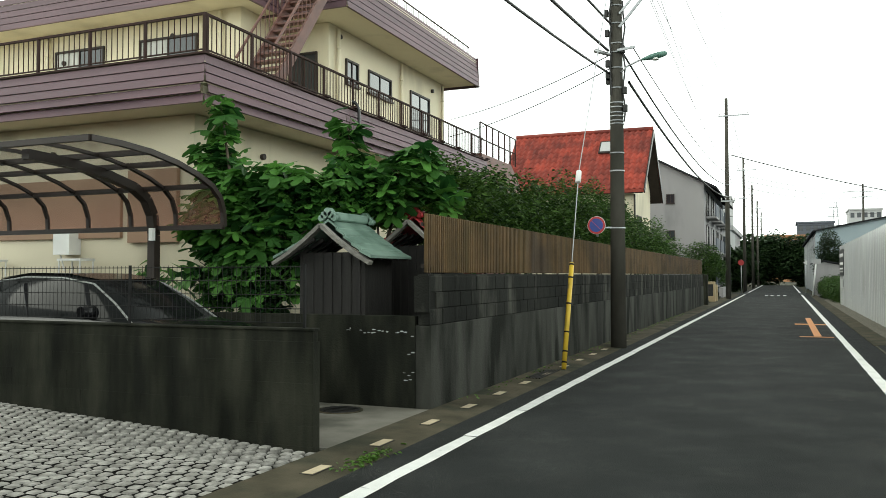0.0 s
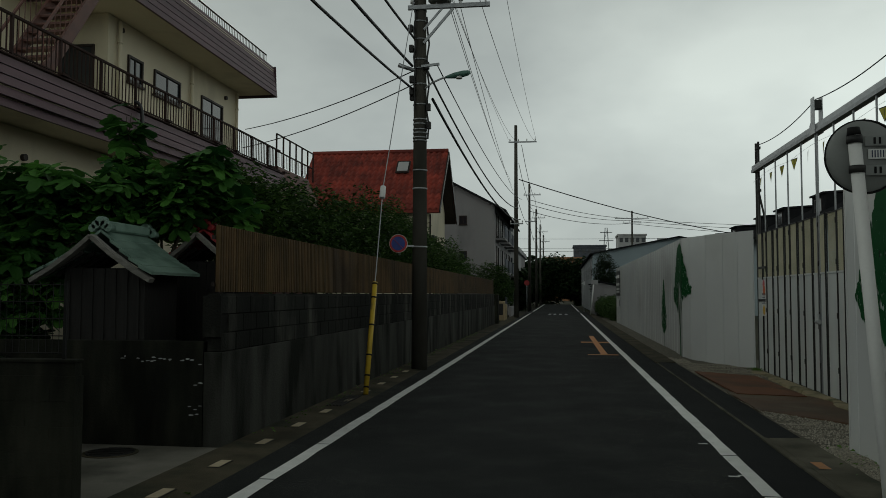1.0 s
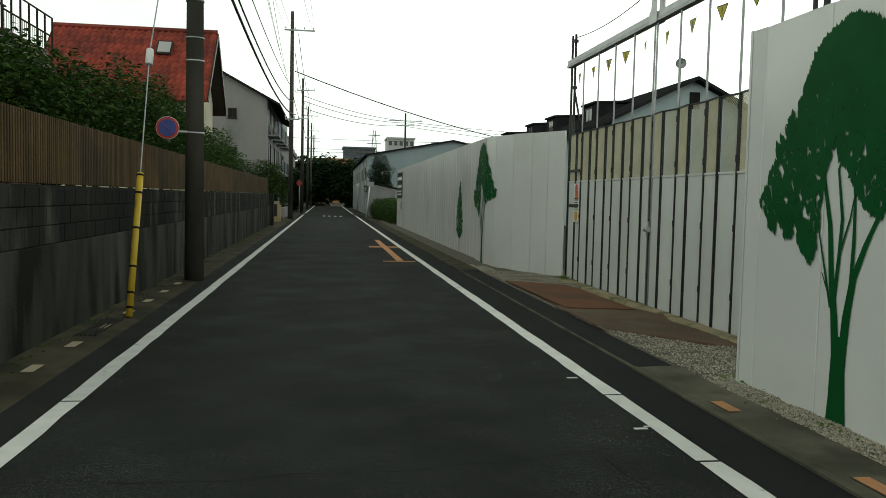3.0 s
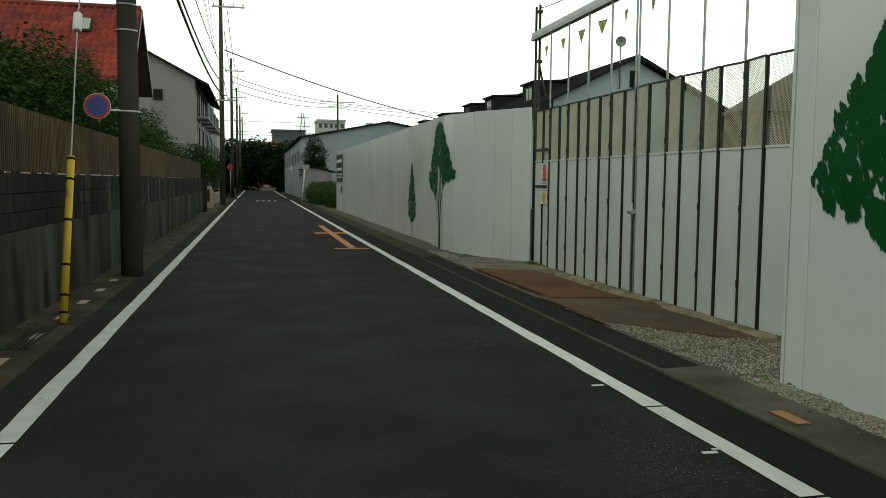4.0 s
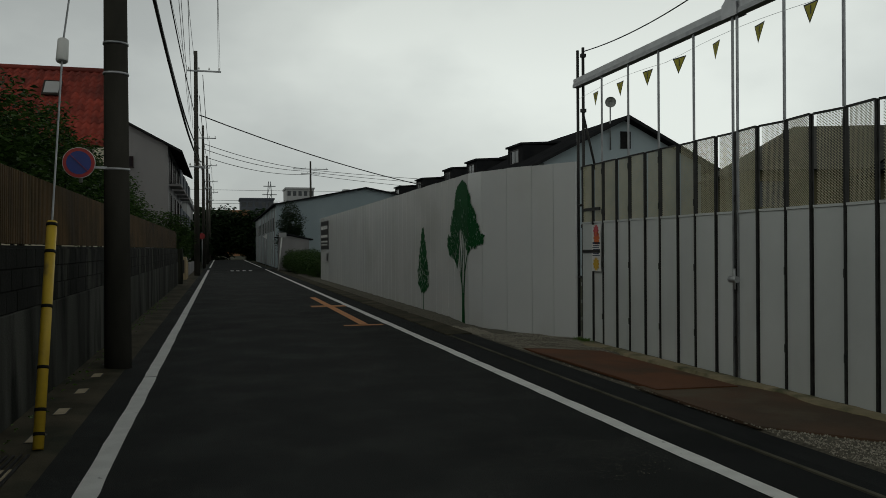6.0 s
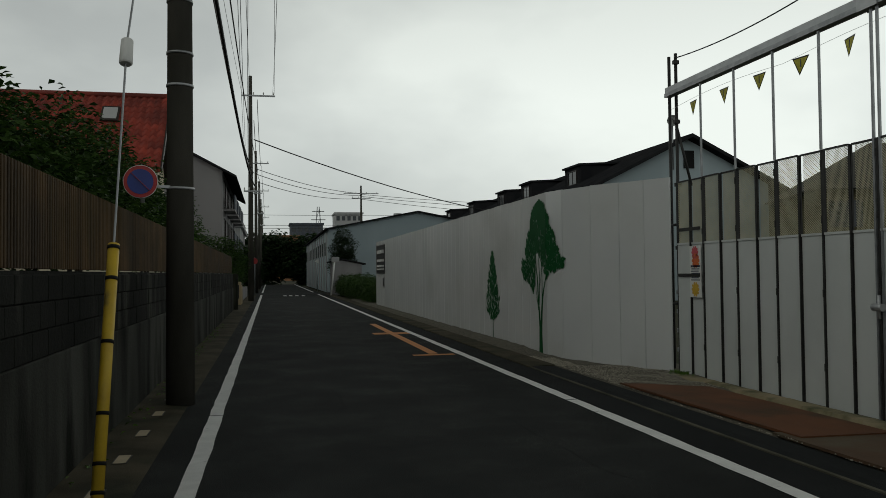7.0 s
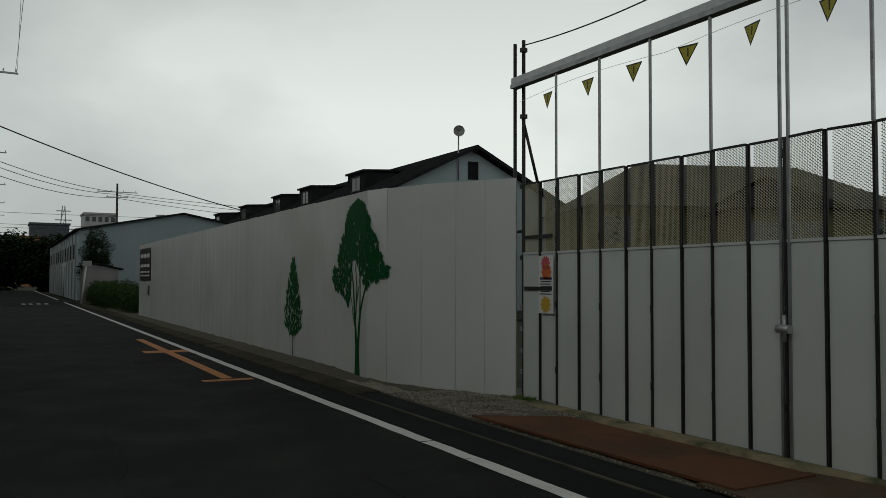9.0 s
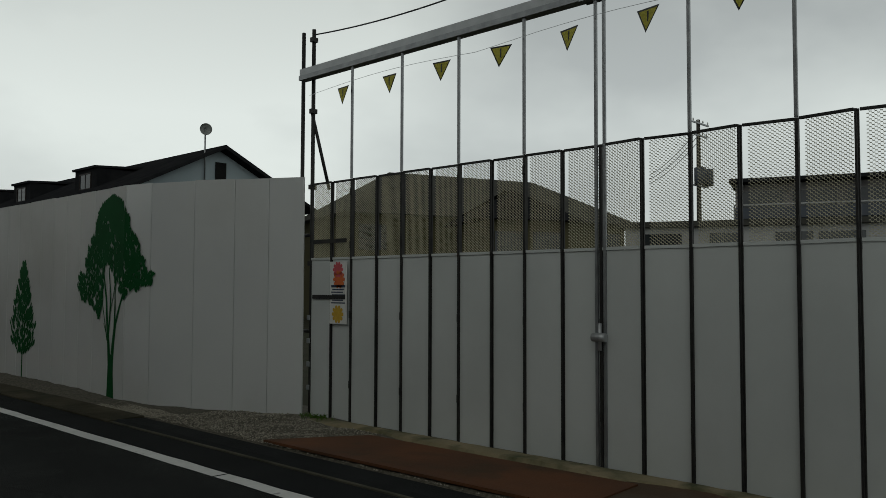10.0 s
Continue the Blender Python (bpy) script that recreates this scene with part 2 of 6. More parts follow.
M_kerbpale = mat("pale_kerb_concrete", (0.145, 0.135, 0.105), (0.08, 0.076, 0.057), 1.4, 0.95, spec=0.1, bump=0.4, fine=70, vary=0.14, stain=(0.06, 0.06, 0.045), stain_scale=1.8, stain_lo=0.5, stain_hi=0.66)
M_rustorange = mat("fresh_rust_steel", (0.17, 0.06, 0.019), (0.09, 0.038, 0.015), 0.8, 0.85, 0.1, bump=0.25, fine=45, vary=0.14, stain=(0.075, 0.04, 0.016), stain_scale=1.3, stain_lo=0.52, stain_hi=0.68)
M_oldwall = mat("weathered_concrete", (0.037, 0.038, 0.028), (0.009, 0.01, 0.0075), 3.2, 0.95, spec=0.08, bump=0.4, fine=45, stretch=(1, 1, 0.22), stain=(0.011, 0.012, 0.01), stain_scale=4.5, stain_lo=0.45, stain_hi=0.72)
M_wallbase = mat("lichen_grey_concrete", (0.08, 0.081, 0.071), (0.03, 0.031, 0.027), 0.8, 0.95, spec=0.08, bump=0.4, fine=45, stretch=(1, 1, 0.25), stain=(0.014, 0.015, 0.012), stain_scale=1.9, stain_lo=0.45, stain_hi=0.62)
M_block = mat("black_mould_block", (0.02, 0.0205, 0.018), (0.011, 0.0115, 0.01), 1.5, 0.95, spec=0.08, bump=0.5, fine=40, stretch=(1, 1, 0.3), stain=(0.085, 0.085, 0.072), stain_scale=2.2, stain_lo=0.52, stain_hi=0.74)
M_slat = mat("brown_fence_slat", (0.1, 0.062, 0.029), (0.064, 0.044, 0.02), 2, 0.75, spec=0.1, bump=0.1, fine=30, vary=0.28, stain=(0.05, 0.036, 0.024), stain_scale=0.6)
M_panel = mat("white_coated_steel_panel", (0.68, 0.69, 0.68), (0.63, 0.64, 0.64), 0.7, 0.2, bump=0.02, fine=1.4, vary=0.02, stain=(0.58, 0.585, 0.57), stain_scale=0.5)
M_sheet = mat("white_gate_sheet", (0.63, 0.655, 0.645), (0.56, 0.585, 0.575), 0.8, 0.45, bump=0.03, fine=6, vary=0.03)
M_steel = mat("galvanised_steel", (0.36, 0.37, 0.38), (0.27, 0.28, 0.29), 9, 0.45, 0.75, bump=0.05, vary=0.06)
M_darksteel = mat("dirty_dark_steel", (0.016, 0.016, 0.016), (0.03, 0.029, 0.027), 9, 0.5, 0.0, spec=0.3, bump=0.1, vary=0.1)
M_rust = mat("rusty_steel_plate", (0.1, 0.052, 0.026), (0.055, 0.036, 0.02), 0.9, 0.8, 0.1, bump=0.25, fine=45, vary=0.16, stain=(0.1, 0.08, 0.05), stain_scale=1.1, stain_lo=0.5, stain_hi=0.66)
M_gravel = mat("grey_gravel", (0.19, 0.17, 0.13), (0.075, 0.069, 0.05), 30, 0.95, bump=0.6, fine=110, vary=0.25)
M_soil = mat("soil", (0.06, 0.055, 0.04), (0.04, 0.045, 0.027), 1.5, 0.95, spec=0.1, bump=0.6, fine=30, vary=0.15)
M_cream = mat("cream_render", (0.68, 0.62, 0.47), (0.62, 0.56, 0.42), 0.5, 0.9, bump=0.15, fine=40, stretch=(1, 1, 0.35), stain=(0.42, 0.38, 0.28), stain_scale=0.9, stain_lo=0.55, stain_hi=0.8)
M_siding = mat("purple_brown_siding", (0.125, 0.068, 0.084), (0.085, 0.046, 0.058), 1.4, 0.6, bump=0.15, fine=25, stretch=(0.3, 0.3, 3))
M_rail = mat("dark_brown_rail", (0.03, 0.017, 0.015), (0.04, 0.023, 0.02), 4, 0.7, spec=0.1, bump=0.05)
M_stair = mat("rust_brown_stair", (0.13, 0.05, 0.035), (0.09, 0.035, 0.027), 4, 0.6, bump=0.1)
M_redtile = mat("orange_red_roof_tile", (0.27, 0.04, 0.024), (0.15, 0.026, 0.018), 1.0, 0.6, spec=0.3, bump=0.1, fine=25, vary=0.24)
M_greywall = mat("grey_render", (0.3, 0.29, 0.29), (0.26, 0.25, 0.255), 0.4, 0.9, bump=0.1, stretch=(1, 1, 0.4), stain=(0.2, 0.195, 0.2), stain_scale=0.6)
M_bluewall = mat("pale_blue_siding", (0.4, 0.47, 0.5), (0.35, 0.42, 0.45), 0.5, 0.7, bump=0.05, stretch=(1, 1, 0.4))
M_darkroof = mat("dark_slate_roof", (0.02, 0.021, 0.023), (0.03, 0.03, 0.032), 1.5, 0.95, spec=0.0, bump=0.2, fine=15)
M_pole = mat("concrete_pole", (0.085, 0.08, 0.068), (0.05, 0.048, 0.04), 2.0, 0.95, spec=0.1, bump=0.2, fine=60, stretch=(1, 1, 0.3), stain=(0.04, 0.039, 0.034), stain_scale=1.2)
M_black = mat("black_rubber", (0.009, 0.009, 0.009), (0.014, 0.014, 0.014), 4, 0.7, spec=0.15, bump=0.05)
M_yellow = mat("yellow_guard_plastic", (0.62, 0.42, 0.03), (0.5, 0.33, 0.03), 5, 0.5, bump=0.05, stain=(0.25, 0.18, 0.04), stain_scale=5, stain_lo=0.6, stain_hi=0.75)
M_white = mat("white_paint", (0.75, 0.75, 0.73), (0.68, 0.68, 0.66), 2, 0.6, bump=0.05)
M_glass = mat("dark_window_glass", (0.02, 0.025, 0.03), (0.035, 0.04, 0.045), 0.8, 0.06, bump=0.0, vary=0.05)
M_leafgreen = mat("painted_tree_green", (0.004, 0.066, 0.015), (0.006, 0.08, 0.02), 3, 0.6, spec=0.12, bump=0.0, vary=0.03)


# ---- mesh helpers ----
def box(bm, x0, x1, y0, y1, z0, z1):
    v = [bm.verts.new(p) for p in ((x0, y0, z0), (x1, y0, z0), (x1, y1, z0), (x0, y1, z0), (x0, y0, z1), (x1, y0, z1), (x1, y1, z1), (x0, y1, z1))]
    for f in ((3, 2, 1, 0), (4, 5, 6, 7), (0, 1, 5, 4), (1, 2, 6, 5), (2, 3, 7, 6), (3, 0, 4, 7)):
        bm.faces.new([v[i] for i in f])
    return bm


def rod(bm, p0, p1, r0, r1=None, n=8, caps=True):
    """A round bar from p0 to p1."""
    p0, p1 = Vector(p0), Vector(p1)
    r1 = r0 if r1 is None else r1
    q = (p1 - p0).to_track_quat("Z", "Y")
    rings = []
    for p, r in ((p0, r0), (p1, r1)):
        rings.append([bm.verts.new(p + q @ Vector((r * math.cos(2 * math.pi * i / n), r * math.sin(2 * math.pi * i / n), 0))) for i in range(n)])
    for i in range(n):
        f = bm.faces.new((rings[0][i], rings[0][(i + 1) % n], rings[1][(i + 1) % n], rings[1][i]))
        f.smooth = n > 6
    if caps:
        bm.faces.new(rings[0][::-1])
        bm.faces.new(rings[1])
    return bm


def beam(bm, p0, p1, w, h, up=(0, 0, 1)):
    """A square bar of width w and height h from p0 to p1."""
    p0, p1 = Vector(p0), Vector(p1)
    d = (p1 - p0).normalized()
    side = d.cross(Vector(up))
    if side.length < 1e-4:
        side = d.cross(Vector((0, 1, 0)))
    side.normalize()
    top = side.cross(d)
    ring = []
    for p in (p0, p1):
        ring.append([bm.verts.new(p + side * a * w / 2 + top * b * h / 2) for a, b in ((-1, -1), (1, -1), (1, 1), (-1, 1))])
    for i in range(4):
        bm.faces.new((ring[0][i], ring[0][(i + 1) % 4], ring[1][(i + 1) % 4], ring[1][i]))
    bm.faces.new(ring[0][::-1])
    bm.faces.new(ring[1])
    return bm


def prism(bm, poly, axis, a, b):
    """A polygon, in the two other axes in x, y, z order, drawn out along an axis from a to b."""
    def at(p, c):
        q = list(p)
        q.insert("xyz".index(axis), c)
        return q
    lo, hi = [bm.verts.new(at(p, a)) for p in poly], [bm.verts.new(at(p, b)) for p in poly]
    n = len(poly)
    bm.faces.new(lo)
    bm.faces.new(hi[::-1])
    for i in range(n):
        bm.faces.new((lo[i], hi[i], hi[(i + 1) % n], lo[(i + 1) % n]))
    bmesh.ops.recalc_face_normals(bm, faces=bm.faces[:])
    return bm


def bevel(bm, width, segments=1):
    bmesh.ops.bevel(bm, geom=bm.edges[:], offset=width, segments=segments, affect="EDGES", clamp_overlap=True)
    return bm


def thing(name, label, category, at=(0, 0, 0), group="", kind=""):
    """An Empty at a thing's base."""
    ob = new(name)
    ob.empty_display_size = 0.2
    ob.location = at
    return tagged(ob, label, category, group, kind)


def home(ob):
    p = Vector((0, 0, 0))
    while ob is not None:
        p += ob.location
        ob = ob.parent
    return p


def part(name, bm, material, parent=None, label="", kind=""):
    """Links a bmesh, given in the world's metres, as one mesh under a thing or a part."""
    me = bpy.data.meshes.new(name)
    if parent is not None:
        bmesh.ops.translate(bm, vec=-home(parent), verts=bm.verts[:])
    bm.to_mesh(me)
    bm.free()
    for m in (material if isinstance(material, (list, tuple)) else (material,)):
        me.materials.append(m)
    ob = new(name, me)
    ob.parent = parent
    return tagged(ob, label, kind=kind)


def solid(name, bm, material, label, category, kind="structure", group=""):
    """A top-level thing of one mesh."""
    return tagged(part(name, bm, material), label, category, group, kind)


def piece(name, me, at, parent, turn=0.0):
    """One of many alike pieces on a shared mesh, at a place in the world."""
    ob = new(name, me)
    ob.parent = parent
    ob.location = Vector(at) - home(parent)
    ob.rotation_euler = (0, 0, turn)
    return ob


def shared(name, bm, material):
    me = bpy.data.meshes.new(name)
    bm.to_mesh(me)
    bm.free()
    me.materials.append(material)
    return me


B = bmesh.new

# ---- ground, road and verges ----
bm = B()
box(bm, -900, 900, -400, 1500, -0.6, -0.25)
solid("ground", bm, M_soil, "bare earth ground between the plots, reaching the horizon", "ground")
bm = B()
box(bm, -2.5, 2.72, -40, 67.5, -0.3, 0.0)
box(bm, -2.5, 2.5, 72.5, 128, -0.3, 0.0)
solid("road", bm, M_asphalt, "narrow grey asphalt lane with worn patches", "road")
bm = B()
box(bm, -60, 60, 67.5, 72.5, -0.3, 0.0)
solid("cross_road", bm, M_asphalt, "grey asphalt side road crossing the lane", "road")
for x in (-2.12, 2.1):
    line = thing("edge_line", "white painted edge line on the asphalt, slightly worn", "road marking", (x, 0, 0), kind="structure")
    breaks = (-40, -9, 3.2, 4.9, 12.8, 23.2, 40, 66.5)
    for y0, y1 in list(zip(breaks, breaks[1:])) + [(73.5, 127)]:
        bm = B()
        n = max(2, int((y1 - y0) / 0.35))
        lo, hi = [], []
        for i in range(n + 1):
            y = y0 + 0.015 + (y1 - y0 - 0.03) * i / n
            lo.append(bm.verts.new((x - 0.075 + random.uniform(-0.008, 0.008), y, 0.006)))
            hi.append(bm.verts.new((x + 0.075 + random.uniform(-0.008, 0.008), y, 0.006)))
        for i in range(n):
            bm.faces.new((lo[i], hi[i], hi[i + 1], lo[i + 1]))
        part("stripe", bm, M_line, line)
cross = thing("survey_cross", "orange painted cross mark on the asphalt", "road marking", (1.6, 22, 0), kind="structure")
for x0, x1, y0, y1 in ((1.5, 1.68, 18.9, 28.6), (1.1, 1.49, 24.2, 24.75), (1.69, 2.02, 24.2, 24.75), (1.15, 1.95, 18.6, 18.8)):
    bm = B()
    box(bm, x0, x1, y0, y1, 0.002, 0.006)
    part("stroke", bm, M_orange, cross)
bm = B()
for x in (-0.55, -0.15, 0.3, 0.75):
    box(bm, x, x + 0.22, 62.5, 64.5, 0.002, 0.006)
solid("road_writing", bm, M_line, "small white bars of road writing near the crossing", "road marking")
bm = B()
for x, y, s in ((1.95, 5.55, 0.024), (1.95, 3.93, 0.024), (2.02, 3.98, 0.014)):
    box(bm, x - s * 2, x + s * 2, y - s * 0.7, y + s * 0.7, 0.002, 0.006)
solid("paint_spots", bm, M_line, "small white paint spots beside the edge line", "road marking")

bm = B()
rnd = random.Random(21)
for k in range(5200):
    y = rnd.uniform(-2.0, 8.2)
    x = 1.62 + 0.25 * math.sin(y * 0.8) + rnd.gauss(0, 0.24)
    if x > 2.0 or noise.noise(Vector((x * 1.5, y * 0.7, 4))) < -0.05:
        continue
    r = rnd.uniform(0.003, 0.0065)
    a = rnd.uniform(0, 6.28)
    bm.faces.new([bm.verts.new((x + r * math.cos(a + q), y + r * math.sin(a + q), 0.0025 + 0.002 * rnd.random())) for q in (0, 1.9, 4.1)])
solid("road_chippings", bm, M_gravelstone, "pale stone chippings showing in the worn asphalt", "chippings", "stuff")

cr = B()
rnd = random.Random(12)
for x, y, dx, dy, n in ((1.95, -1.0, -0.05, 0.35, 14), (-1.9, 3.1, 0.32, 0.05, 12), (0.6, 1.4, 0.3, 0.02, 6), (1.2, 9.0, -0.02, 0.4, 18), (-0.8, 12.5, 0.05, 0.4, 20), (1.7, 2.2, -0.3, 0.03, 9)):
    prev = None
    for k in range(n):
        w = 0.002 + 0.002 * rnd.random()
        nx_, ny_ = (w, 0) if abs(dy) > abs(dx) else (0, w)
        a, c = cr.verts.new((x - nx_, y - ny_, 0.0035)), cr.verts.new((x + nx_, y + ny_, 0.0035))
        if prev:
            cr.faces.new((prev[0], prev[1], c, a))
        prev = (a, c)
        x += dx + rnd.gauss(0, 0.05)
        y += dy + rnd.gauss(0, 0.05)
solid("road_cracks", cr, M_mortar, "thin dark cracks in the asphalt", "cracks", "stuff")

# left gutter, recess floor and drive
bm = B()
prism(bm, [(-2.5, 0.0), (-2.62, 0.015), (-3.09, 0.03), (-3.09, -0.3), (-2.5, -0.3)], "y", -30, 67.4)
gutter = solid("gutter_left", bm, M_gutter, "mossy concrete gutter strip along the wall", "gutter")
bm = B()
box(bm, -9.5, -3.09, 2.08, 4.42, -0.3, 0.025)
solid("recess_floor", bm, M_palefloor, "stained concrete floor of the recess between the walls", "floor")
bm = B()
prism(bm, [(-3.09, -0.01), (-7.2, 0.225), (-16, 0.24), (-16, -0.3), (-3.09, -0.3)], "y", -30, 1.95)
solid("driveway_bed", bm, M_mortar, "dark mortar bed of the sloping cobbled drive", "driveway")
bm = B()
box(bm, -30, -3.3, 4.56, 66, -0.3, 0.1)
box(bm, -30, -9.5, 2.07, 4.56, -0.3, 0.1)
solid("yard", bm, M_soil, "earth yard behind the block wall", "yard")
bm = B()
box(bm, -14, -4.75, 2.1, 4.4, 0.03, 0.16)
solid("car_stand", bm, M_gutter, "raised concrete parking slab under the carport", "floor")

# right verge
bm = B()
prism(bm, [(2.64, -0.3), (2.64, 0.022), (2.66, 0.028), (2.7, 0.028), (2.712, 0.012), (2.725, 0.024), (3.1, 0.034), (3.1, -0.3)], "y", -40, 5.9)
solid("kerb_right", bm, M_kerbpale, "weathered concrete kerb and gutter strip", "kerb")
bm = B()
prism(bm, [(2.64, -0.3), (2.64, 0.022), (2.66, 0.028), (2.7, 0.028), (2.712, 0.012), (2.725, 0.024), (3.1, 0.034), (3.1, -0.3)], "y", 16.2, 67.4)
solid("kerb_right_far", bm, M_gutter, "dark weathered concrete kerb along the hoarding", "kerb")
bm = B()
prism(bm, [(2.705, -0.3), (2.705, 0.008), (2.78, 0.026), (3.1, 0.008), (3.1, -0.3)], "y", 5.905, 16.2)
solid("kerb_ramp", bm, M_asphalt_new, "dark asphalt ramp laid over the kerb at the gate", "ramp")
bm = B()
box(bm, 2.66, 2.7, 5.95, 16.2, -0.1, 0.014)
solid("kerb_edge", bm, M_kerbpale, "thin concrete edge of the ramp", "kerb")
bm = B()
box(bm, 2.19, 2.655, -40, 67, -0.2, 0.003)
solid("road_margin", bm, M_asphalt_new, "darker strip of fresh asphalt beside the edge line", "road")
bm = B()
nx, ny = 14, 420
grid = []
for j in range(ny + 1):
    row = []
    y = -12 + j * 0.15
    for i in range(nx + 1):
        x = 3.05 + i * 0.15
        drop = -0.09 * max(0, 1 - abs(y - 10.5) / 6.5)
        z = 0.03 + drop * min(1, (x - 3.05) / 0.9) + 0.02 * noise.noise(Vector((x * 3, y * 3, 0))) + (0.06 if y > 17 else 0) * min(1, max(0, y - 17) / 2)
        row.append(bm.verts.new((x, y, z - (0.07 if i == 0 else 0.0))))
    grid.append(row)
for j in range(ny):
    for i in range(nx):
        bm.faces.new((grid[j][i], grid[j][i + 1], grid[j + 1][i + 1], grid[j + 1][i]))
solid("verge", bm, M_gravel, "strip of grey gravel and dry soil below the white panels", "verge")
bm = B()
box(bm, 5.1, 60, -40, 67, -0.3, -0.05)
solid("building_site", bm, M_soil, "bare ground of the building site behind the gate", "ground")
plate = thing("steel_plate", "rusty steel road plate lying before the gate", "steel plate", (3.9, 10.3, -0.05))
for corners, dz, m_ in ((((3.11, 8.1), (4.3, 7.0), (4.62, 7.3), (4.62, 10.2), (3.11, 10.2)), 0.0, M_rust), (((3.2, 9.9), (4.3, 10.05), (4.25, 13.3), (3.14, 13.7)), 0.014, M_rustorange)):
    bm = B()
    v = [(x, y, 0.03 - 0.04 * (x - 3.12) + dz) for x, y in corners]
    top = [bm.verts.new((x, y, z + 0.014)) for x, y, z in v]
    bot = [bm.verts.new((x, y, z - 0.012)) for x, y, z in v]
    bm.faces.new(top)
    bm.faces.new(bot[::-1])
    for i in range(len(v)):
        bm.faces.new((bot[i], bot[(i + 1) % len(v)], top[(i + 1) % len(v)], top[i]))
    part("sheet", bm, m_, plate)
bm = B()
box(bm, 4.62, 5.0, 5.6, 15.1, -0.3, -0.075)
solid("gate_sill", bm, M_sill, "mossy concrete sill under the folding gate", "sill")

# ---- left wall ----
WX, WY, WE = -3.08, 4.42, 40.2
wall = thing("wall_west", "mould-blackened concrete block wall on a grey concrete base", "wall", (WX, WY, 0), kind="structure")
bm = B()
box(bm, WX - 0.2, WX, WY, WE, -0.3, 1.01)
part("base", bevel(bm, 0.008), M_wallbase, wall, "stained grey cast concrete base")
bm = B()
box(bm, WX - 0.17, WX - 0.028, WY + 0.02, WE, 1.01, 1.6)
part("mortar_core", bm, M_mortar, wall)
bm = B()
box(bm, WX - 0.165, WX - 0.03, WY, WE, 1.6, 1.625)
part("coping", bm, M_block, wall)

# ---- low wall, back wall ----
low = thing("low_wall", "low weathered concrete wall with dark streaks beside the drive", "wall", (-3.1, 2.01, 0), kind="structure")
bm = B()
box(bm, -14, -3.185, 1.965, 2.055, -0.3, 1.1)
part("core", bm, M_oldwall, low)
bm = B()
box(bm, -14, -3.175, 1.95, 2.075, 1.1, 1.125)
part("coping", bevel(bm, 0.006), M_oldwall, low)
# wall added out of view; it shades the car, low wall and recess
bm = B()
box(bm, -24, -3.4, -7.6, -7.35, -0.3, 4.2)
solid("wall_south", bm, M_oldwall, "plain dark concrete wall added out of view to shade car and low wall", "wall")
back = thing("back_wall", "dark stained block wall with flaked white patches at the recess", "wall", (-3.3, 4.5, 0), kind="structure")
bm = B()
box(bm, -9.5, -3.29, 4.43, 4.55, -0.3, 1.12)
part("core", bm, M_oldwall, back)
bm = B()
for i in range(26):
    x = random.uniform(-4.2, -3.35) if i < 18 else random.uniform(-3.45, -3.31)
    z = 0.93 + random.gauss(0, 0.015) if i < 18 else random.uniform(0.3, 0.98)
    w, h = random.uniform(0.012, 0.04), random.uniform(0.004, 0.011)
    vs = [bm.verts.new((x + w * math.cos(a) * random.uniform(0.6, 1), 4.427, z + h * math.sin(a) * random.uniform(0.6, 1.2))) for a in [k * math.pi / 4 for k in range(8)]]
    bm.faces.new(vs[::-1])
part("flaked_patch", bm, M_concblock, back, "flaked off white spots", "stuff")
bm = B()
box(bm, WX - 0.2, WX - 0.002, 4.38, 4.42, 1.17, 1.6)
part("pier", bm, M_block, back)


# ---- cream apartment building ----
def window_unit(parent, axis, at, a0, a1, z0, z1, out, curtain=True, depth=0.12):
    """A sash window in a wall at a place on the given axis; out is the side that it faces."""
    w = new("window")
    w.parent = parent
    w.location = Vector(((at if axis == "x" else (a0 + a1) / 2), (at if axis == "y" else (a0 + a1) / 2), z0)) - home(parent)

    def slab(b, u0, u1, v0, v1, d0, d1):
        d0, d1 = sorted((at + out * d0, at + out * d1))
        if axis == "x":
            box(b, d0, d1, u0, u1, v0, v1)
        else:
            box(b, u0, u1, d0, d1, v0, v1)
    b = B()
    t = 0.05
    slab(b, a0, a1, z0, z0 + t, -0.02, 0.05)
    slab(b, a0, a1, z1 - t, z1, -0.02, 0.05)
    slab(b, a0, a0 + t, z0 + t, z1 - t, -0.02, 0.05)
    slab(b, a1 - t, a1, z0 + t, z1 - t, -0.02, 0.05)
    m = (a0 + a1) / 2
    slab(b, m - 0.02, m + 0.02, z0 + t, z1 - t, -0.01, 0.03)
    part("frame", b, M_bronze, w)
    for u0, u1, c in ((a0 + t, m - 0.02, curtain), (m + 0.02, a1 - t, False)):
        b = B()
        slab(b, u0, u1, z0 + t, z1 - t, 0.001, 0.012)
        part("pane", b, M_curtainglass if c else M_glass, w)
    b = B()
    slab(b, a0 - 0.04, a1 + 0.04, z0 - 0.05, z0 - 0.002, -0.02, 0.09)
    part("sill", b, M_bronze, w)
    return w


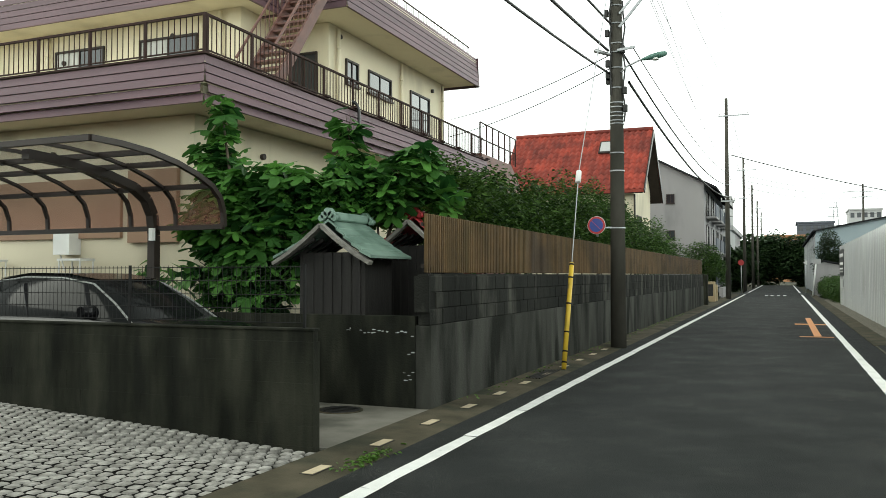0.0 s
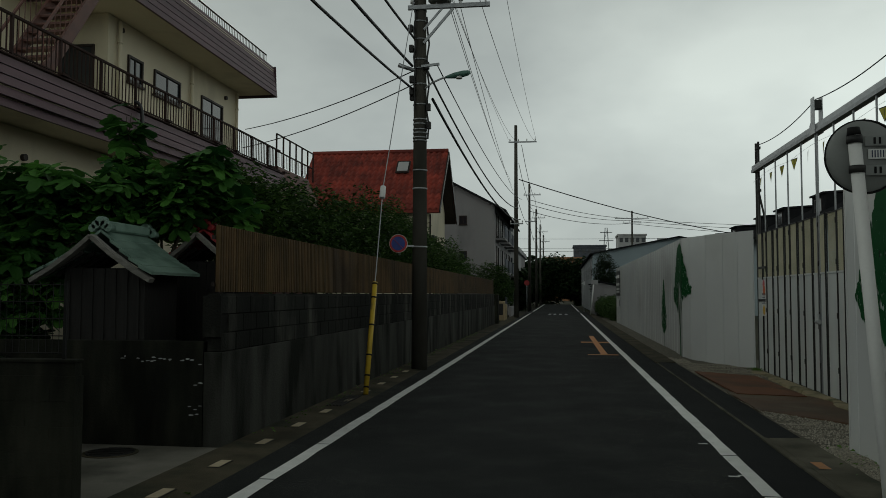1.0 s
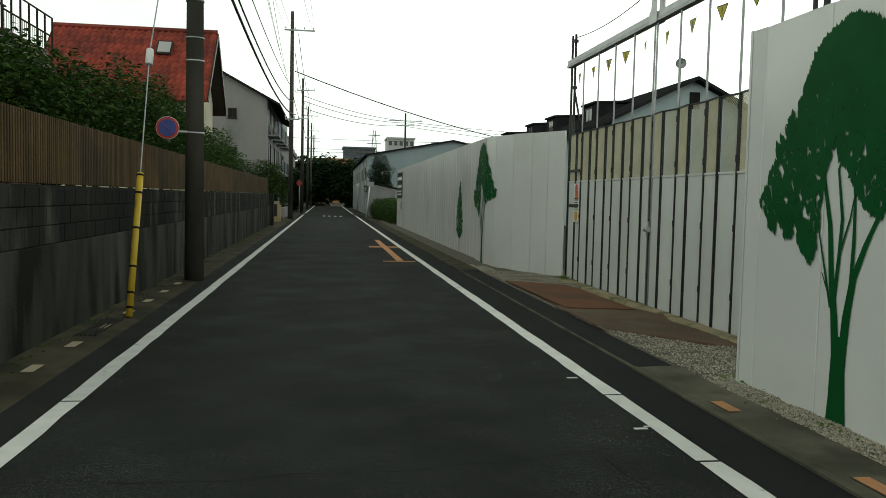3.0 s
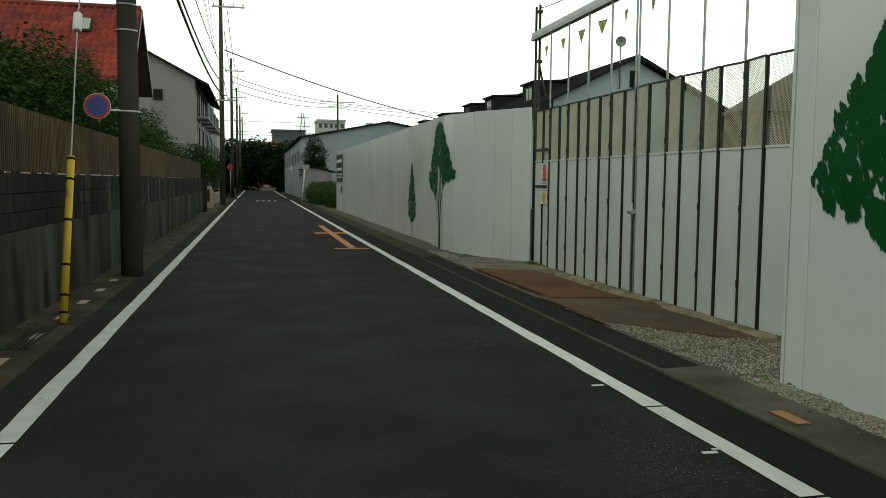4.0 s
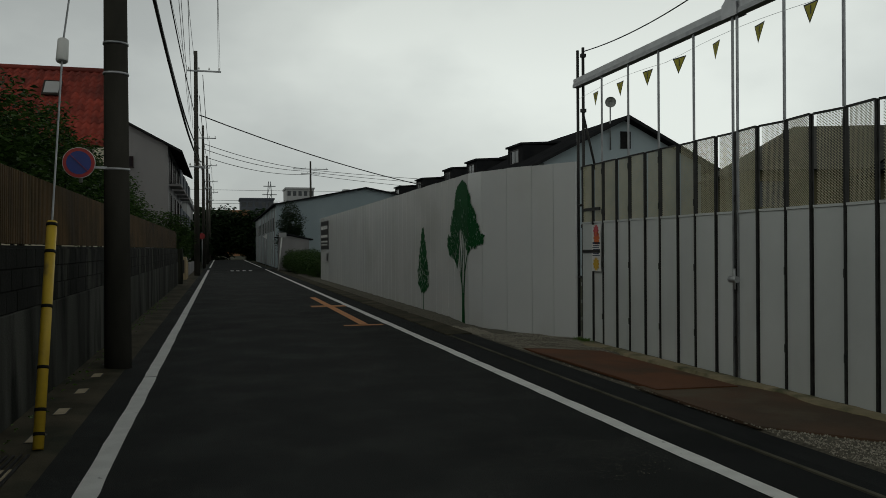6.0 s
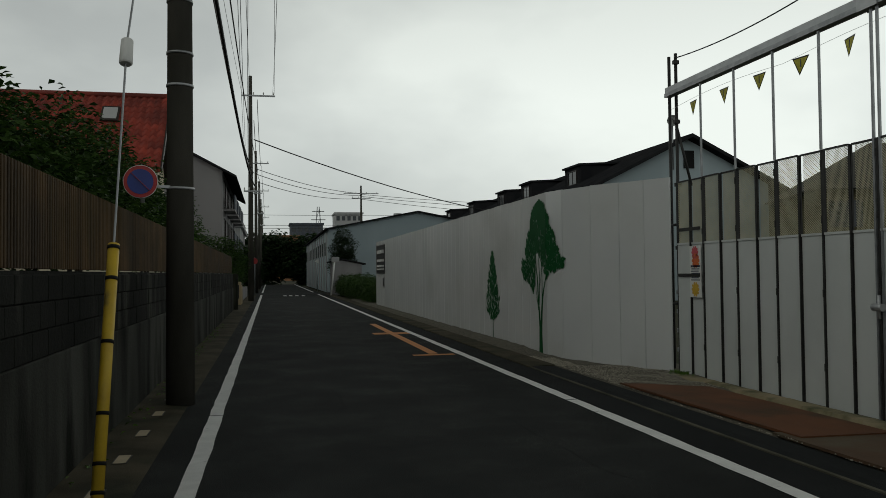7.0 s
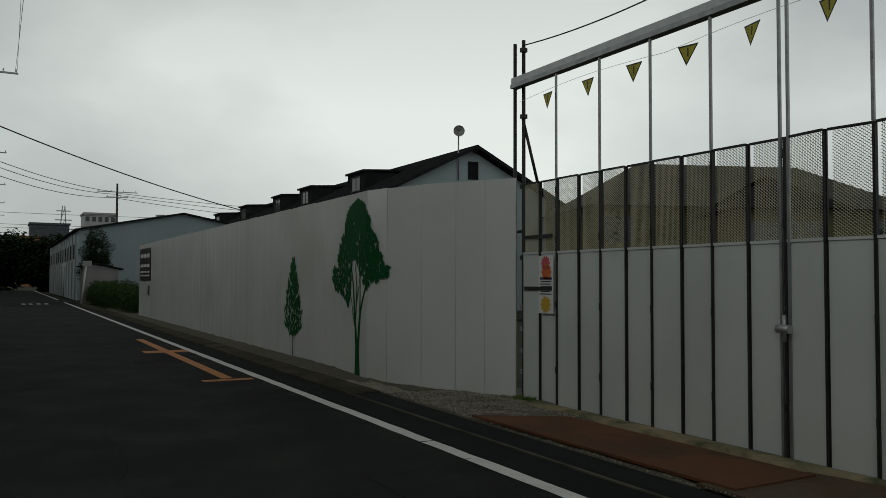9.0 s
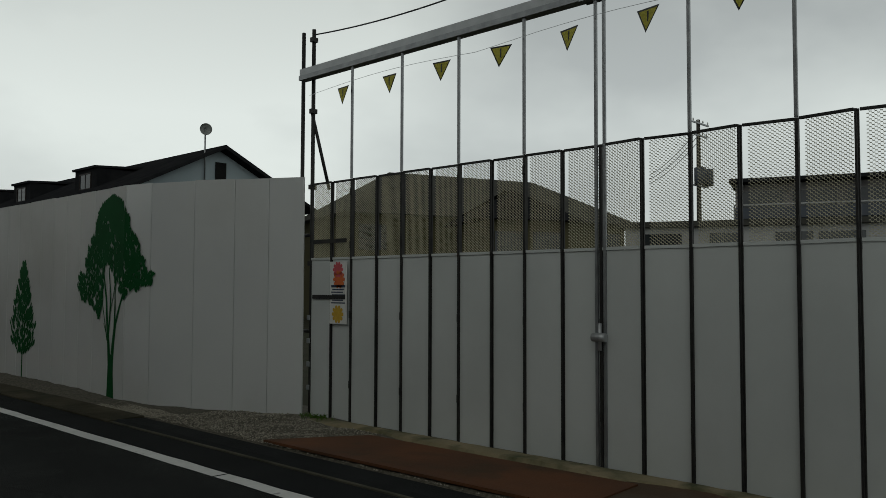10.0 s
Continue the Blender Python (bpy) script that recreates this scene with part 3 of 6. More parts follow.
def siding(parent, name, poly, z0, z1, rows, lean=0.0):
    """Lapped boards round a corner line, from z0 to z1."""
    h = (z1 - z0) / rows
    for k in range(rows):
        b = B()
        for (p, q) in zip(poly, poly[1:]):
            p, q = Vector((*p, 0)), Vector((*q, 0))
            d = (q - p).normalized()
            n = Vector((d.y, -d.x, 0))
            ins = lean * (k / rows)
            a, c = p - n * ins, q - n * ins
            vs = [b.verts.new(v) for v in (a + n * 0.03 + Vector((0, 0, z0 + k * h)), c + n * 0.03 + Vector((0, 0, z0 + k * h)),
                                           c + n * 0.005 + Vector((0, 0, z0 + (k + 1) * h - 0.012)), a + n * 0.005 + Vector((0, 0, z0 + (k + 1) * h - 0.012)),
                                           c - n * 0.03 + Vector((0, 0, z0 + (k + 1) * h - 0.012)), a - n * 0.03 + Vector((0, 0, z0 + (k + 1) * h - 0.012)),
                                           c - n * 0.03 + Vector((0, 0, z0 + k * h)), a - n * 0.03 + Vector((0, 0, z0 + k * h)))]
            b.faces.new((vs[0], vs[1], vs[2], vs[3]))
            b.faces.new((vs[3], vs[2], vs[4], vs[5]))
            b.faces.new((vs[1], vs[0], vs[7], vs[6]))
        part("board", b, M_siding, parent)


house = thing("apartment_building", "cream two-storey building with purple-brown siding bands", "building", (-9, 8, 0.1))
BX, BY = -7.6, 5.9
bm = B()
box(bm, -30, -8.7, 7.0, 20.0, 0.0, 4.44)
part("lower_wall", bm, M_cream, house)
bm = B()
box(bm, -30, -10.4, 10.6, 20.0, 5.0, 7.66)
part("upper_wall_west", bm, M_cream, house)
bm = B()
box(bm, -13.0, -9.2, 12.4, 19.6, 5.0, 7.68)
part("upper_wall_east", bm, M_cream, house)
bm = B()
box(bm, -30, BX + 0.02 - 0.06, BY + 0.04, 19.2, 4.665, 5.0)
box(bm, -30, BX - 0.16, BY + 0.16, 19.2, 4.45, 4.66)
part("terrace_slab", bm, M_cream, house, "cream concrete terrace with a wide soffit")
siding(house, "band", [(-30, BY), (BX, BY), (BX, 19.25)], 4.68, 5.12, 3, 0.03)
siding(house, "band", [(-30, BY + 0.1), (BX - 0.1, BY + 0.1), (BX - 0.1, 19.25)], 4.38, 4.67, 2, -0.14)
bm = B()
box(bm, -30, BX + 0.02, BY - 0.02, BY + 0.12, 5.125, 5.155)
box(bm, BX - 0.12, BX + 0.02, BY + 0.12, 19.25, 5.125, 5.155)
part("band_cap", bm, M_rail, house)
# upper roofs
bm = B()
box(bm, -12.9, -8.2, 11.45, 19.95, 7.69, 8.45)
part("roof_slab_east", bm, M_cream, house)
siding(house, "eave", [(-12.9, 11.4), (-8.14, 11.4), (-8.14, 20.0), (-12.9, 20.0)], 7.62, 8.55, 6, 0.1)
bm = B()
box(bm, -30, -9.9, 9.75, 20, 7.67, 8.3)
part("roof_slab_west", bm, M_cream, house)
siding(house, "eave", [(-30, 9.7), (-9.85, 9.7), (-9.85, 11.3)], 7.6, 8.4, 5, 0.08)
bm = B()
for k in range(60):
    y = 13.0 + k * 0.11
    rod(bm, (-8.3, y, 8.55), (-8.3, y, 8.78), 0.008, n=4)
rod(bm, (-8.3, 12.9, 8.8), (-8.3, 19.5, 8.8), 0.02, n=6)
part("roof_rail", bm, M_rail, house, "thin dark rail on the flat roof")
# windows of both wings
M_curtainglass = M_curtain
window_unit(house, "x", -9.2, 13.2, 13.85, 6.4, 7.0, 1, False)
window_unit(house, "x", -9.2, 14.4, 15.75, 6.4, 7.0, 1, False)
window_unit(house, "x", -9.2, 17.0, 18.4, 5.9, 7.0, 1, False)
window_unit(house, "y", 10.6, -16.0, -14.4, 6.15, 7.2, -1)
window_unit(house, "y", 10.6, -13.3, -11.6, 6.15, 7.2, -1)
window_unit(house, "y", 12.4, -10.3, -9.5, 5.1, 7.0, -1, False)
bm = B()
box(bm, -13.4, -10.3, 6.93, 6.996, 2.3, 3.4)
part("shutter", bm, M_pinkwall, house, "closed tan roller shutter")
bm = B()
box(bm, -10.1, -9.0, 6.9, 7.0 - 0.004, 2.2, 3.5)
part("shutter_box", bm, M_pinkwall, house)
# downpipes
for x, y, z0, z1 in ((-10.9, 10.52, 5.0, 7.6), (-16.2, 10.52, 5.0, 7.6), (-9.12, 12.75, 5.1, 7.6), (-9.12, 16.3, 5.1, 7.6), (-9.12, 19.3, 5.1, 7.6)):
    bm = B()
    rod(bm, (x, y, z0), (x, y, z1), 0.045, n=10)
    for z in (z0 + 0.6, z1 - 0.5):
        rod(bm, (x, y, z), (x, y, z + 0.04), 0.058, n=10)
    part("downpipe", bm, M_cream, house)
for x, y, z in ((-8.69, 9.0, 3.95), (-8.69, 11.6, 3.9), (-9.19, 12.9, 7.45), (-9.19, 18.6, 7.3)):
    bm = B()
    rod(bm, (x - 0.02, y, z), (x + 0.06, y, z), 0.06, n=12)
    part("vent", bm, M_bronze, house)
for x, z in ((-12.0, 3.9), (-12.3, 7.2), (-15.7, 6.9)):
    y = 7.0 if z < 5 else 10.6
    bm = B()
    rod(bm, (x, y + 0.02, z), (x, y - 0.06, z), 0.06, n=12)
    part("vent", bm, M_bronze, house)

# terrace railing
rail = thing("terrace_railing", "dark brown metal railing with thin balusters on the terrace", "railing", (BX, BY, 5.15))
bal = B()
rod(bal, (0, 0, 0.06), (0, 0, 0.6), 0.012, n=4)
bal_me = shared("baluster", bal, M_rail)
pst = B()
box(pst, -0.022, 0.022, -0.022, 0.022, 0.0, 0.62)
pst_me = shared("post", pst, M_rail)
for k in range(108):
    y = BY + 0.12 + k * 0.12
    piece("post" if k % 10 == 0 else "baluster", pst_me if k % 10 == 0 else bal_me, (BX - 0.06, y, 5.155), rail)
for k in range(95):
    x = BX - 0.06 - k * 0.12
    piece("post" if k % 10 == 0 else "baluster", pst_me if k % 10 == 0 else bal_me, (x, BY + 0.06, 5.155), rail)
bm = B()
beam(bm, (BX - 0.06, BY + 0.06, 5.78), (BX - 0.06, 19.0, 5.78), 0.05, 0.035)
beam(bm, (BX - 0.06, BY + 0.09, 5.21), (BX - 0.06, 19.0, 5.21), 0.03, 0.02)
part("top_rail", bm, M_rail, rail)
bm = B()
beam(bm, (BX - 0.035, BY + 0.06, 5.78), (-19, BY + 0.06, 5.78), 0.05, 0.035)
beam(bm, (BX - 0.1, BY + 0.06, 5.21), (-19, BY + 0.06, 5.21), 0.03, 0.02)
part("top_rail", bm, M_rail, rail)
for k in range(10):
    bm = B()
    y = 8.4 + k * 1.2
    box(bm, BX - 0.02, BX + 0.07, y - 0.09, y + 0.09, 5.16, 5.2)
    part("bracket", bm, M_rail, rail)

# outside stair
stair = thing("outside_stair", "rust-brown steel stair rising to the flat roof", "stair", (-8.7, 8.9, 5.0))
S0, S1 = Vector((-8.7, 8.7, 5.05)), Vector((-8.7, 11.3, 8.45))
for dx in (-0.4, 0.4):
    bm = B()
    beam(bm, S0 + Vector((dx, 0, 0)), S1 + Vector((dx, 0, 0)), 0.05, 0.24)
    part("stringer", bm, M_stair, stair)
    bm = B()
    beam(bm, S0 + Vector((dx, 0, 0.85)), S1 + Vector((dx, 0, 0.85)), 0.04, 0.04)
    for k in range(17):
        p = S0.lerp(S1, (k + 0.3) / 17) + Vector((dx, 0, 0))
        rod(bm, p, p + Vector((0, 0, 0.85)), 0.011, n=4)
    part("stair_rail", bm, M_stair, stair)
for k in range(17):
    p = S0.lerp(S1, (k + 0.5) / 17)
    bm = B()
    box(bm, p.x - 0.38, p.x + 0.38, p.y - 0.1, p.y + 0.1, p.z - 0.02, p.z + 0.02)
    part("tread", bm, M_stair, stair)

# black hose over the band
hose = bpy.data.curves.new("hose", "CURVE")
hose.dimensions, hose.bevel_depth, hose.bevel_resolution = "3D", 0.035, 2
sp = hose.splines.new("NURBS")
hp = [(BX - 0.05, 10.75, 5.3), (BX + 0.06, 10.8, 5.3), (BX + 0.1, 10.85, 5.0), (BX + 0.08, 10.8, 4.7), (BX + 0.09, 10.75, 4.42)]
sp.points.add(len(hp) - 1)
for q, p in zip(sp.points, hp):
    q.co = (*p, 1)
sp.use_endpoint_u = True
ob = new("drain_hose", hose)
ob.data.materials.append(M_hose)
tagged(ob, "black ribbed drain hose hanging over the siding band", "hose")

# ---- carport ----
cp = thing("carport", "bronze cantilever carport with a curved brown plastic roof", "carport", (-7.75, 4.97, 0.16))
PROF = [(2.55, 3.19), (3.0, 3.19), (3.5, 3.16), (4.0, 3.08), (4.4, 2.97), (4.7, 2.85), (4.88, 2.7), (4.96, 2.5), (4.97, 2.3)]
ribs = [-6.5 - 0.84 * k for k in range(8)]
for k, x in enumerate(ribs):
    bm = B()
    w = 0.07 if k == 0 else 0.04
    for (y0, z0), (y1, z1) in zip(PROF, PROF[1:]):
        beam(bm, (x, y0, z0), (x, y1, z1), w, 0.06, (1, 0, 0))
    part("rib", bm, M_bronze, cp)
for (y, z) in (PROF[0], PROF[2], PROF[3], PROF[5], PROF[8]):
    bm = B()
    box(bm, ribs[-1], ribs[0], y - 0.03, y + 0.03, z - 0.035, z + 0.035)
    part("purlin", bm, M_bronze, cp)
for x0, x1 in zip(ribs[1:], ribs):
    bm = B()
    prev = None
    for (y, z) in PROF:
        a, b = bm.verts.new((x0 + 0.02, y, z + 0.005)), bm.verts.new((x1 - 0.02, y, z + 0.005))
        if prev:
            f = bm.faces.new((prev[0], prev[1], b, a))
            f.smooth = True
        prev = (a, b)
    part("roof_sheet", bm, M_poly, cp)
for x in (-7.75, -11.1):
    bm = B()
    arm = [(4.97, 0.16), (4.97, 2.2), (4.93, 2.5), (4.8, 2.72), (4.55, 2.87), (4.0, 3.0), (3.4, 3.07), (2.75, 3.1)]
    for (y0, z0), (y1, z1) in zip(arm, arm[1:]):
        beam(bm, (x, y0, z0), (x, y1, z1), 0.12, 0.13, (1, 0, 0))
    part("post_arm", bm, M_bronze, cp)
bm = B()
box(bm, -7.73, -7.66, 4.84, 4.9, 2.12, 2.3)
part("lamp", bm, M_white, cp, "small white lamp on the post")

# small things at the building's foot
bm = B()
box(bm, -11.7, -11.3, 6.72, 6.99, 2.0, 2.4)
rod(bm, (-11.55, 6.85, 1.7), (-11.6, 6.8, 2.0), 0.015, n=6)
solid("wall_box", bm, M_white, "white metal hood on the cream wall", "vent hood", kind="")
for x in (-13.2, -11.0):
    rk = thing("plant_stand", "small white metal plant stand by the wall", "plant stand", (x, 6.6, 0.1))
    for dx in (-0.25, 0.25):
        for dy in (-0.15, 0.15):
            bm = B()
            rod(bm, (x + dx, 6.6 + dy, 0.1), (x + dx, 6.6 + dy, 1.9), 0.015, n=6)
            part("leg", bm, M_white, rk)
    bm = B()
    box(bm, x - 0.28, x + 0.28, 6.43, 6.77, 1.88, 1.92)
    part("top", bm, M_white, rk)

# ---- black car ----
car = thing("car", "glossy black sedan parked under the carport", "car", (-7.2, 3.2, 0.16))
ST = [(-4.75, 0.55, 0.78, None), (-4.85, 0.4, 0.88, None), (-5.3, 0.36, 1.02, None), (-5.75, 0.36, 1.08, 1.1), (-6.1, 0.36, 1.1, 1.34), (-6.5, 0.36, 1.12, 1.56),
      (-7.0, 0.36, 1.13, 1.63), (-7.6, 0.36, 1.14, 1.64), (-8.1, 0.36, 1.14, 1.58), (-8.6, 0.36, 1.14, 1.4), (-9.0, 0.37, 1.15, 1.18), (-9.35, 0.42, 1.12, None), (-9.5, 0.55, 0.95, None)]
body, cabin = B(), B()
prev = None
for x, zl, zb, zr in ST:
    e = 0.12 if x in (-4.75, -9.5) else 0.03
    sec = [body.verts.new(p) for p in ((x, 2.35 + e, zl), (x, 2.33 + e, (zl + zb) / 2), (x, 2.4 + e, zb), (x, 2.7, zb + 0.04), (x, 3.7, zb + 0.04), (x, 4.0 - e, zb), (x, 4.07 - e, (zl + zb) / 2), (x, 4.05 - e, zl))]
    if prev:
        for i in range(7):
            body.faces.new((prev[i], prev[i + 1], sec[i + 1], sec[i])).smooth = True
    else:
        body.faces.new(sec)
    prev = sec
body.faces.new(prev[::-1])
body_ob = part("body", body, M_carpaint, car)
prev = None
for x, zl, zb, zr in ST:
    if zr is None:
        continue
    k = (zr - zb) / 0.5
    sec = [cabin.verts.new(p) for p in ((x, 2.44, zb), (x, 2.44 + 0.2 * k, zr - 0.06), (x, 2.75, zr), (x, 3.65, zr), (x, 3.96 - 0.2 * k, zr - 0.06), (x, 3.96, zb))]
    if prev:
        for i in range(5):
            cabin.faces.new((prev[i], prev[i + 1], sec[i + 1], sec[i])).smooth = True
    prev = sec
part("cabin_glass", cabin, M_carglass, car, "dark window glass")
for yy, s in ((2.46, 1), (3.94, -1)):
    bm = B()
    for (a, b) in zip([q for q in ST if q[3]], [q for q in ST if q[3]][1:]):
        ka, kb = (a[3] - a[2]) / 0.5, (b[3] - b[2]) / 0.5
        rod(bm, (a[0], yy + s * 0.2 * ka, a[3] - 0.045), (b[0], yy + s * 0.2 * kb, b[3] - 0.045), 0.013, n=6)
    part("roof_trim", bm, M_mirrorback, car, "bright trim along the roof edge")
bm = B()
prev = None
for x, zl, zb, zr in ST:
    if zr and zr > 1.5:
        sec = [bm.verts.new((x, y, zr + 0.008)) for y in (2.72, 3.68)]
        if prev:
            bm.faces.new((prev[0], prev[1], sec[1], sec[0]))
        prev = sec
part("roof", bm, M_carpaint, car)
bm = B()
for x in (-6.35, -7.3, -8.2):
    beam(bm, (x, 2.45, 1.12), (x - 0.25, 2.6, 1.52), 0.04, 0.03)
part("pillar", bm, M_carpaint, car)
bm = B()
rod(bm, (-6.2, 2.33, 1.2), (-6.2, 2.15, 1.22), 0.085, 0.06, n=10)
part("mirror", bm, M_carpaint, car)
for x in (-5.55, -8.6):
    for y in (2.36, 3.9):
        wh = new("wheel")
        wh.parent = car
        bm = B()
        rod(bm, (x, y, 0.48), (x, y + 0.2, 0.48), 0.32, n=20)
        part("tyre", bm, M_black, wh)
        bm = B()
        rod(bm, (x, y - 0.01, 0.48), (x, y + 0.02, 0.48), 0.2, n=16)
        part("rim", bm, M_chrome, wh)

# ---- mesh fence on the low wall ----
fen = thing("mesh_fence", "thin black wire mesh fence on the low wall", "fence", (-3.2, 2.01, 1.12))
pm = B()
box(pm, -0.011, 0.011, -0.011, 0.011, 0, 0.59)
pm_me = shared("post", pm, M_black)
wm = B()
rod(wm, (0, 0, 0.04), (0, 0, 0.585), 0.0028, n=3)
wm_me = shared("wire", wm, M_black)
for k in range(5):
    piece("post", pm_me, (-3.3 - 2.08 * k, 2.01, 1.125), fen)
for k in range(120):
    piece("wire", wm_me, (-3.35 - 0.055 * k, 2.01, 1.125), fen)
bm = B()
for z in (1.17, 1.3, 1.43, 1.56, 1.69):
    rod(bm, (-3.3, 2.01, z), (-11.5, 2.01, z), 0.004, n=4)
part("cross_wire", bm, M_black, fen)

# ---- small shrines ----
def shrine(name, cx, y0, y1, ridge, eave, half, roofmat, label):
    th = thing(name, label, "shrine", (cx, (y0 + y1) / 2, 0.1))
    # near-black wood colour holds the shade under the eaves
    b = B()
    box(b, cx - half * 0.7, cx + half * 0.7, y0 + 0.3, y1 - 0.15, 0.1, eave + 0.06)
    part("body", b, M_shadedwood, th, "plank body with the roof's shade in its near-black colour")
    for k in range(7):
        b = B()
        x = cx - half * 0.6 + k * half * 0.2
        box(b, x - 0.012, x + 0.012, y0 + 0.28, y0 + 0.298, 1.0, eave + 0.05)
        part("batten", b, M_shadedwood, th)
    n = 5
    for s in (-1, 1):
        for k in range(n):
            a, c = k / n, (k + 1) / n
            curve = lambda u: ridge - (ridge - eave) * (1.25 * u - 0.25 * u * u)
            b = B()
            q = [(cx + s * half * a, curve(a) + 0.01), (cx + s * half * (c + 0.03), curve(c) + 0.01), (cx + s * half * (c + 0.03), curve(c) - 0.025), (cx + s * half * a, curve(a) - 0.025)]
            prism(b, q, "y", y0 + 0.24 * (1 - c), y1)
            part("roof_course", b, roofmat, th)
        b = B()
        pts_ = [(cx + s * half * u, ridge - (ridge - eave) * (1.25 * u - 0.25 * u * u) - 0.035) for u in (0, 0.35, 0.7, 1.02)]
        for p, q in zip(pts_, pts_[1:]):
            beam(b, (p[0], y0 + 0.02, p[1] - 0.05), (q[0], y0 + 0.02, q[1] - 0.05), 0.05, 0.11, (0, 1, 0))
        part("bargeboard", b, M_greywood, th, "grey weathered gable board")
        for k in range(5):
            b = B()
            y = y0 + 0.2 + k * (y1 - y0 - 0.3) / 4
            beam(b, (cx + s * half * 0.3, y, ridge - (ridge - eave) * 0.4 - 0.06), (cx + s * half * 0.97, y, eave - 0.03), 0.04, 0.05)
            part("rafter", b, M_shadedwood, th)
    b = B()
    box(b, cx - 0.075, cx + 0.075, y0 + 0.25, y1 - 0.03, ridge - 0.01, ridge + 0.11)
    part("ridge", bevel(b, 0.02), roofmat, th)
    for y in (y0 + 0.22, y1):
        b = B()
        for dx, dz, r in ((-0.1, 0.02, 0.045), (0.1, 0.02, 0.045), (-0.055, 0.06, 0.05), (0.055, 0.06, 0.05), (0, 0.1, 0.06)):
            rod(b, (cx + dx, y - 0.05, ridge + dz), (cx + dx, y + 0.06, ridge + dz), r, n=10)
        part("ridge_end", b, roofmat, th, "scrolled ridge ornament")
    return th


shrine("shrine", -4.85, 4.85, 6.1, 2.36, 1.86, 0.72, M_copper, "small wooden shrine with a green copper roof behind the wall")
shrine("shrine", -4.35, 6.5, 7.7, 2.5, 2.0, 0.66, M_vermilion, "small wooden shrine with a red tin roof behind the wall")


# ---- plants ----
def leaf_mesh(name, material, centres, size, parent, lobes=0, droop=0.3):
    """Many separate leaves at the given places, joined into one crown."""
    vs, fs = [], []
    rng = np.random.default_rng(len(centres) + 7)
    for c in centres:
        az, tilt = rng.uniform(0, 2 * math.pi), rng.uniform(-0.2, 0.9) * droop * 2
        rot = Euler((rng.normal(0, 0.35), tilt, az)).to_matrix()
        s = size * rng.uniform(0.6, 1.25)
        n0 = len(vs)
        if lobes:
            poly = [(0, 0, 0)]
            for k in range(lobes):
                a = -1.75 + 3.5 * (k / (lobes - 1) if lobes > 1 else 0.5)
                tip = s * (0.66 + 0.34 * math.cos(a))
                for da, f in ((-0.38, 0.6), (-0.2, 0.9), (0, 1.0), (0.2, 0.9), (0.38, 0.6)):
                    r = tip * f
                    poly.append((r * math.cos(a + da), r * math.sin(a + da), -0.3 * r * r / s))
            for p in poly:
                vs.append(tuple(Vector(c) + rot @ Vector(p)))
            for k in range(1, len(poly) - 1):
                fs.append((n0, n0 + k, n0 + k + 1))
        else:
            for p in ((0, 0, 0), (s * 0.5, s * 0.28, 0.1 * s), (s, 0, -0.1 * s), (s * 0.5, -s * 0.28, 0.1 * s)):
                vs.append(tuple(Vector(c) + rot @ Vector(p)))
            fs += [(n0, n0 + 1, n0 + 2), (n0, n0 + 2, n0 + 3)]
    me = bpy.data.meshes.new(name)
    off = home(parent)
    me.from_pydata([tuple(Vector(v) - off) for v in vs], [], fs)
    me.materials.append(material)
    ob = new(name, me)
    ob.parent = parent
    return ob


def plant(name, label, category, base, clumps, count, size, material, lobes=0, group="", wood=M_bark, thick=0.05, ragged=0.45):
    """A trunk with limbs to every clump, and a crown of leaves scattered over the clumps: (x, y, z, rx, ry, rz)."""
    th = thing(name, label, category, base, group)
    rng = np.random.default_rng(int(abs(base[0] * 131 + base[1] * 17) * 10) + 3)
    b = B()
    top = Vector((sum(c[0] for c in clumps) / len(clumps), sum(c[1] for c in clumps) / len(clumps), min(c[2] - c[5] for c in clumps)))
    fork = Vector(base).lerp(top, 0.75)
    rod(b, base, fork, thick, thick * 0.75, n=8)
    for c in clumps:
        mid = fork.lerp(Vector(c[:3]), 0.5) + Vector((rng.normal(0, 0.08), rng.normal(0, 0.08), 0.05))
        rod(b, fork, mid, thick * 0.6, thick * 0.45, n=6)
        rod(b, mid, c[:3], thick * 0.45, thick * 0.25, n=6)
        for k in range(4):
            d = Vector(rng.normal(0, 1, 3)).normalized()
            rod(b, c[:3], Vector(c[:3]) + Vector((d.x * c[3], d.y * c[4], abs(d.z) * c[5])) * 0.85, thick * 0.22, thick * 0.08, n=5)
    part("trunk", b, wood, th)
    vol = [c[3] * c[4] * c[5] for c in clumps]
    pts_ = []
    for c, v in zip(clumps, vol):
        n = int(count * v / sum(vol))
        d = rng.normal(0, 1, (n, 3))
        d /= np.linalg.norm(d, axis=1)[:, None]
        r = 0.35 + 0.65 * rng.random(n) ** 0.5
        bump_ = np.array([1 + ragged * noise.noise(Vector(q) * 2.3 + Vector(c[:3])) for q in d])
        pts_ += [tuple(q) for q in np.array(c[:3]) + d * (r * bump_)[:, None] * np.array(c[3:])]
    leaf_mesh("crown", material, pts_, size, th, lobes)
    return th


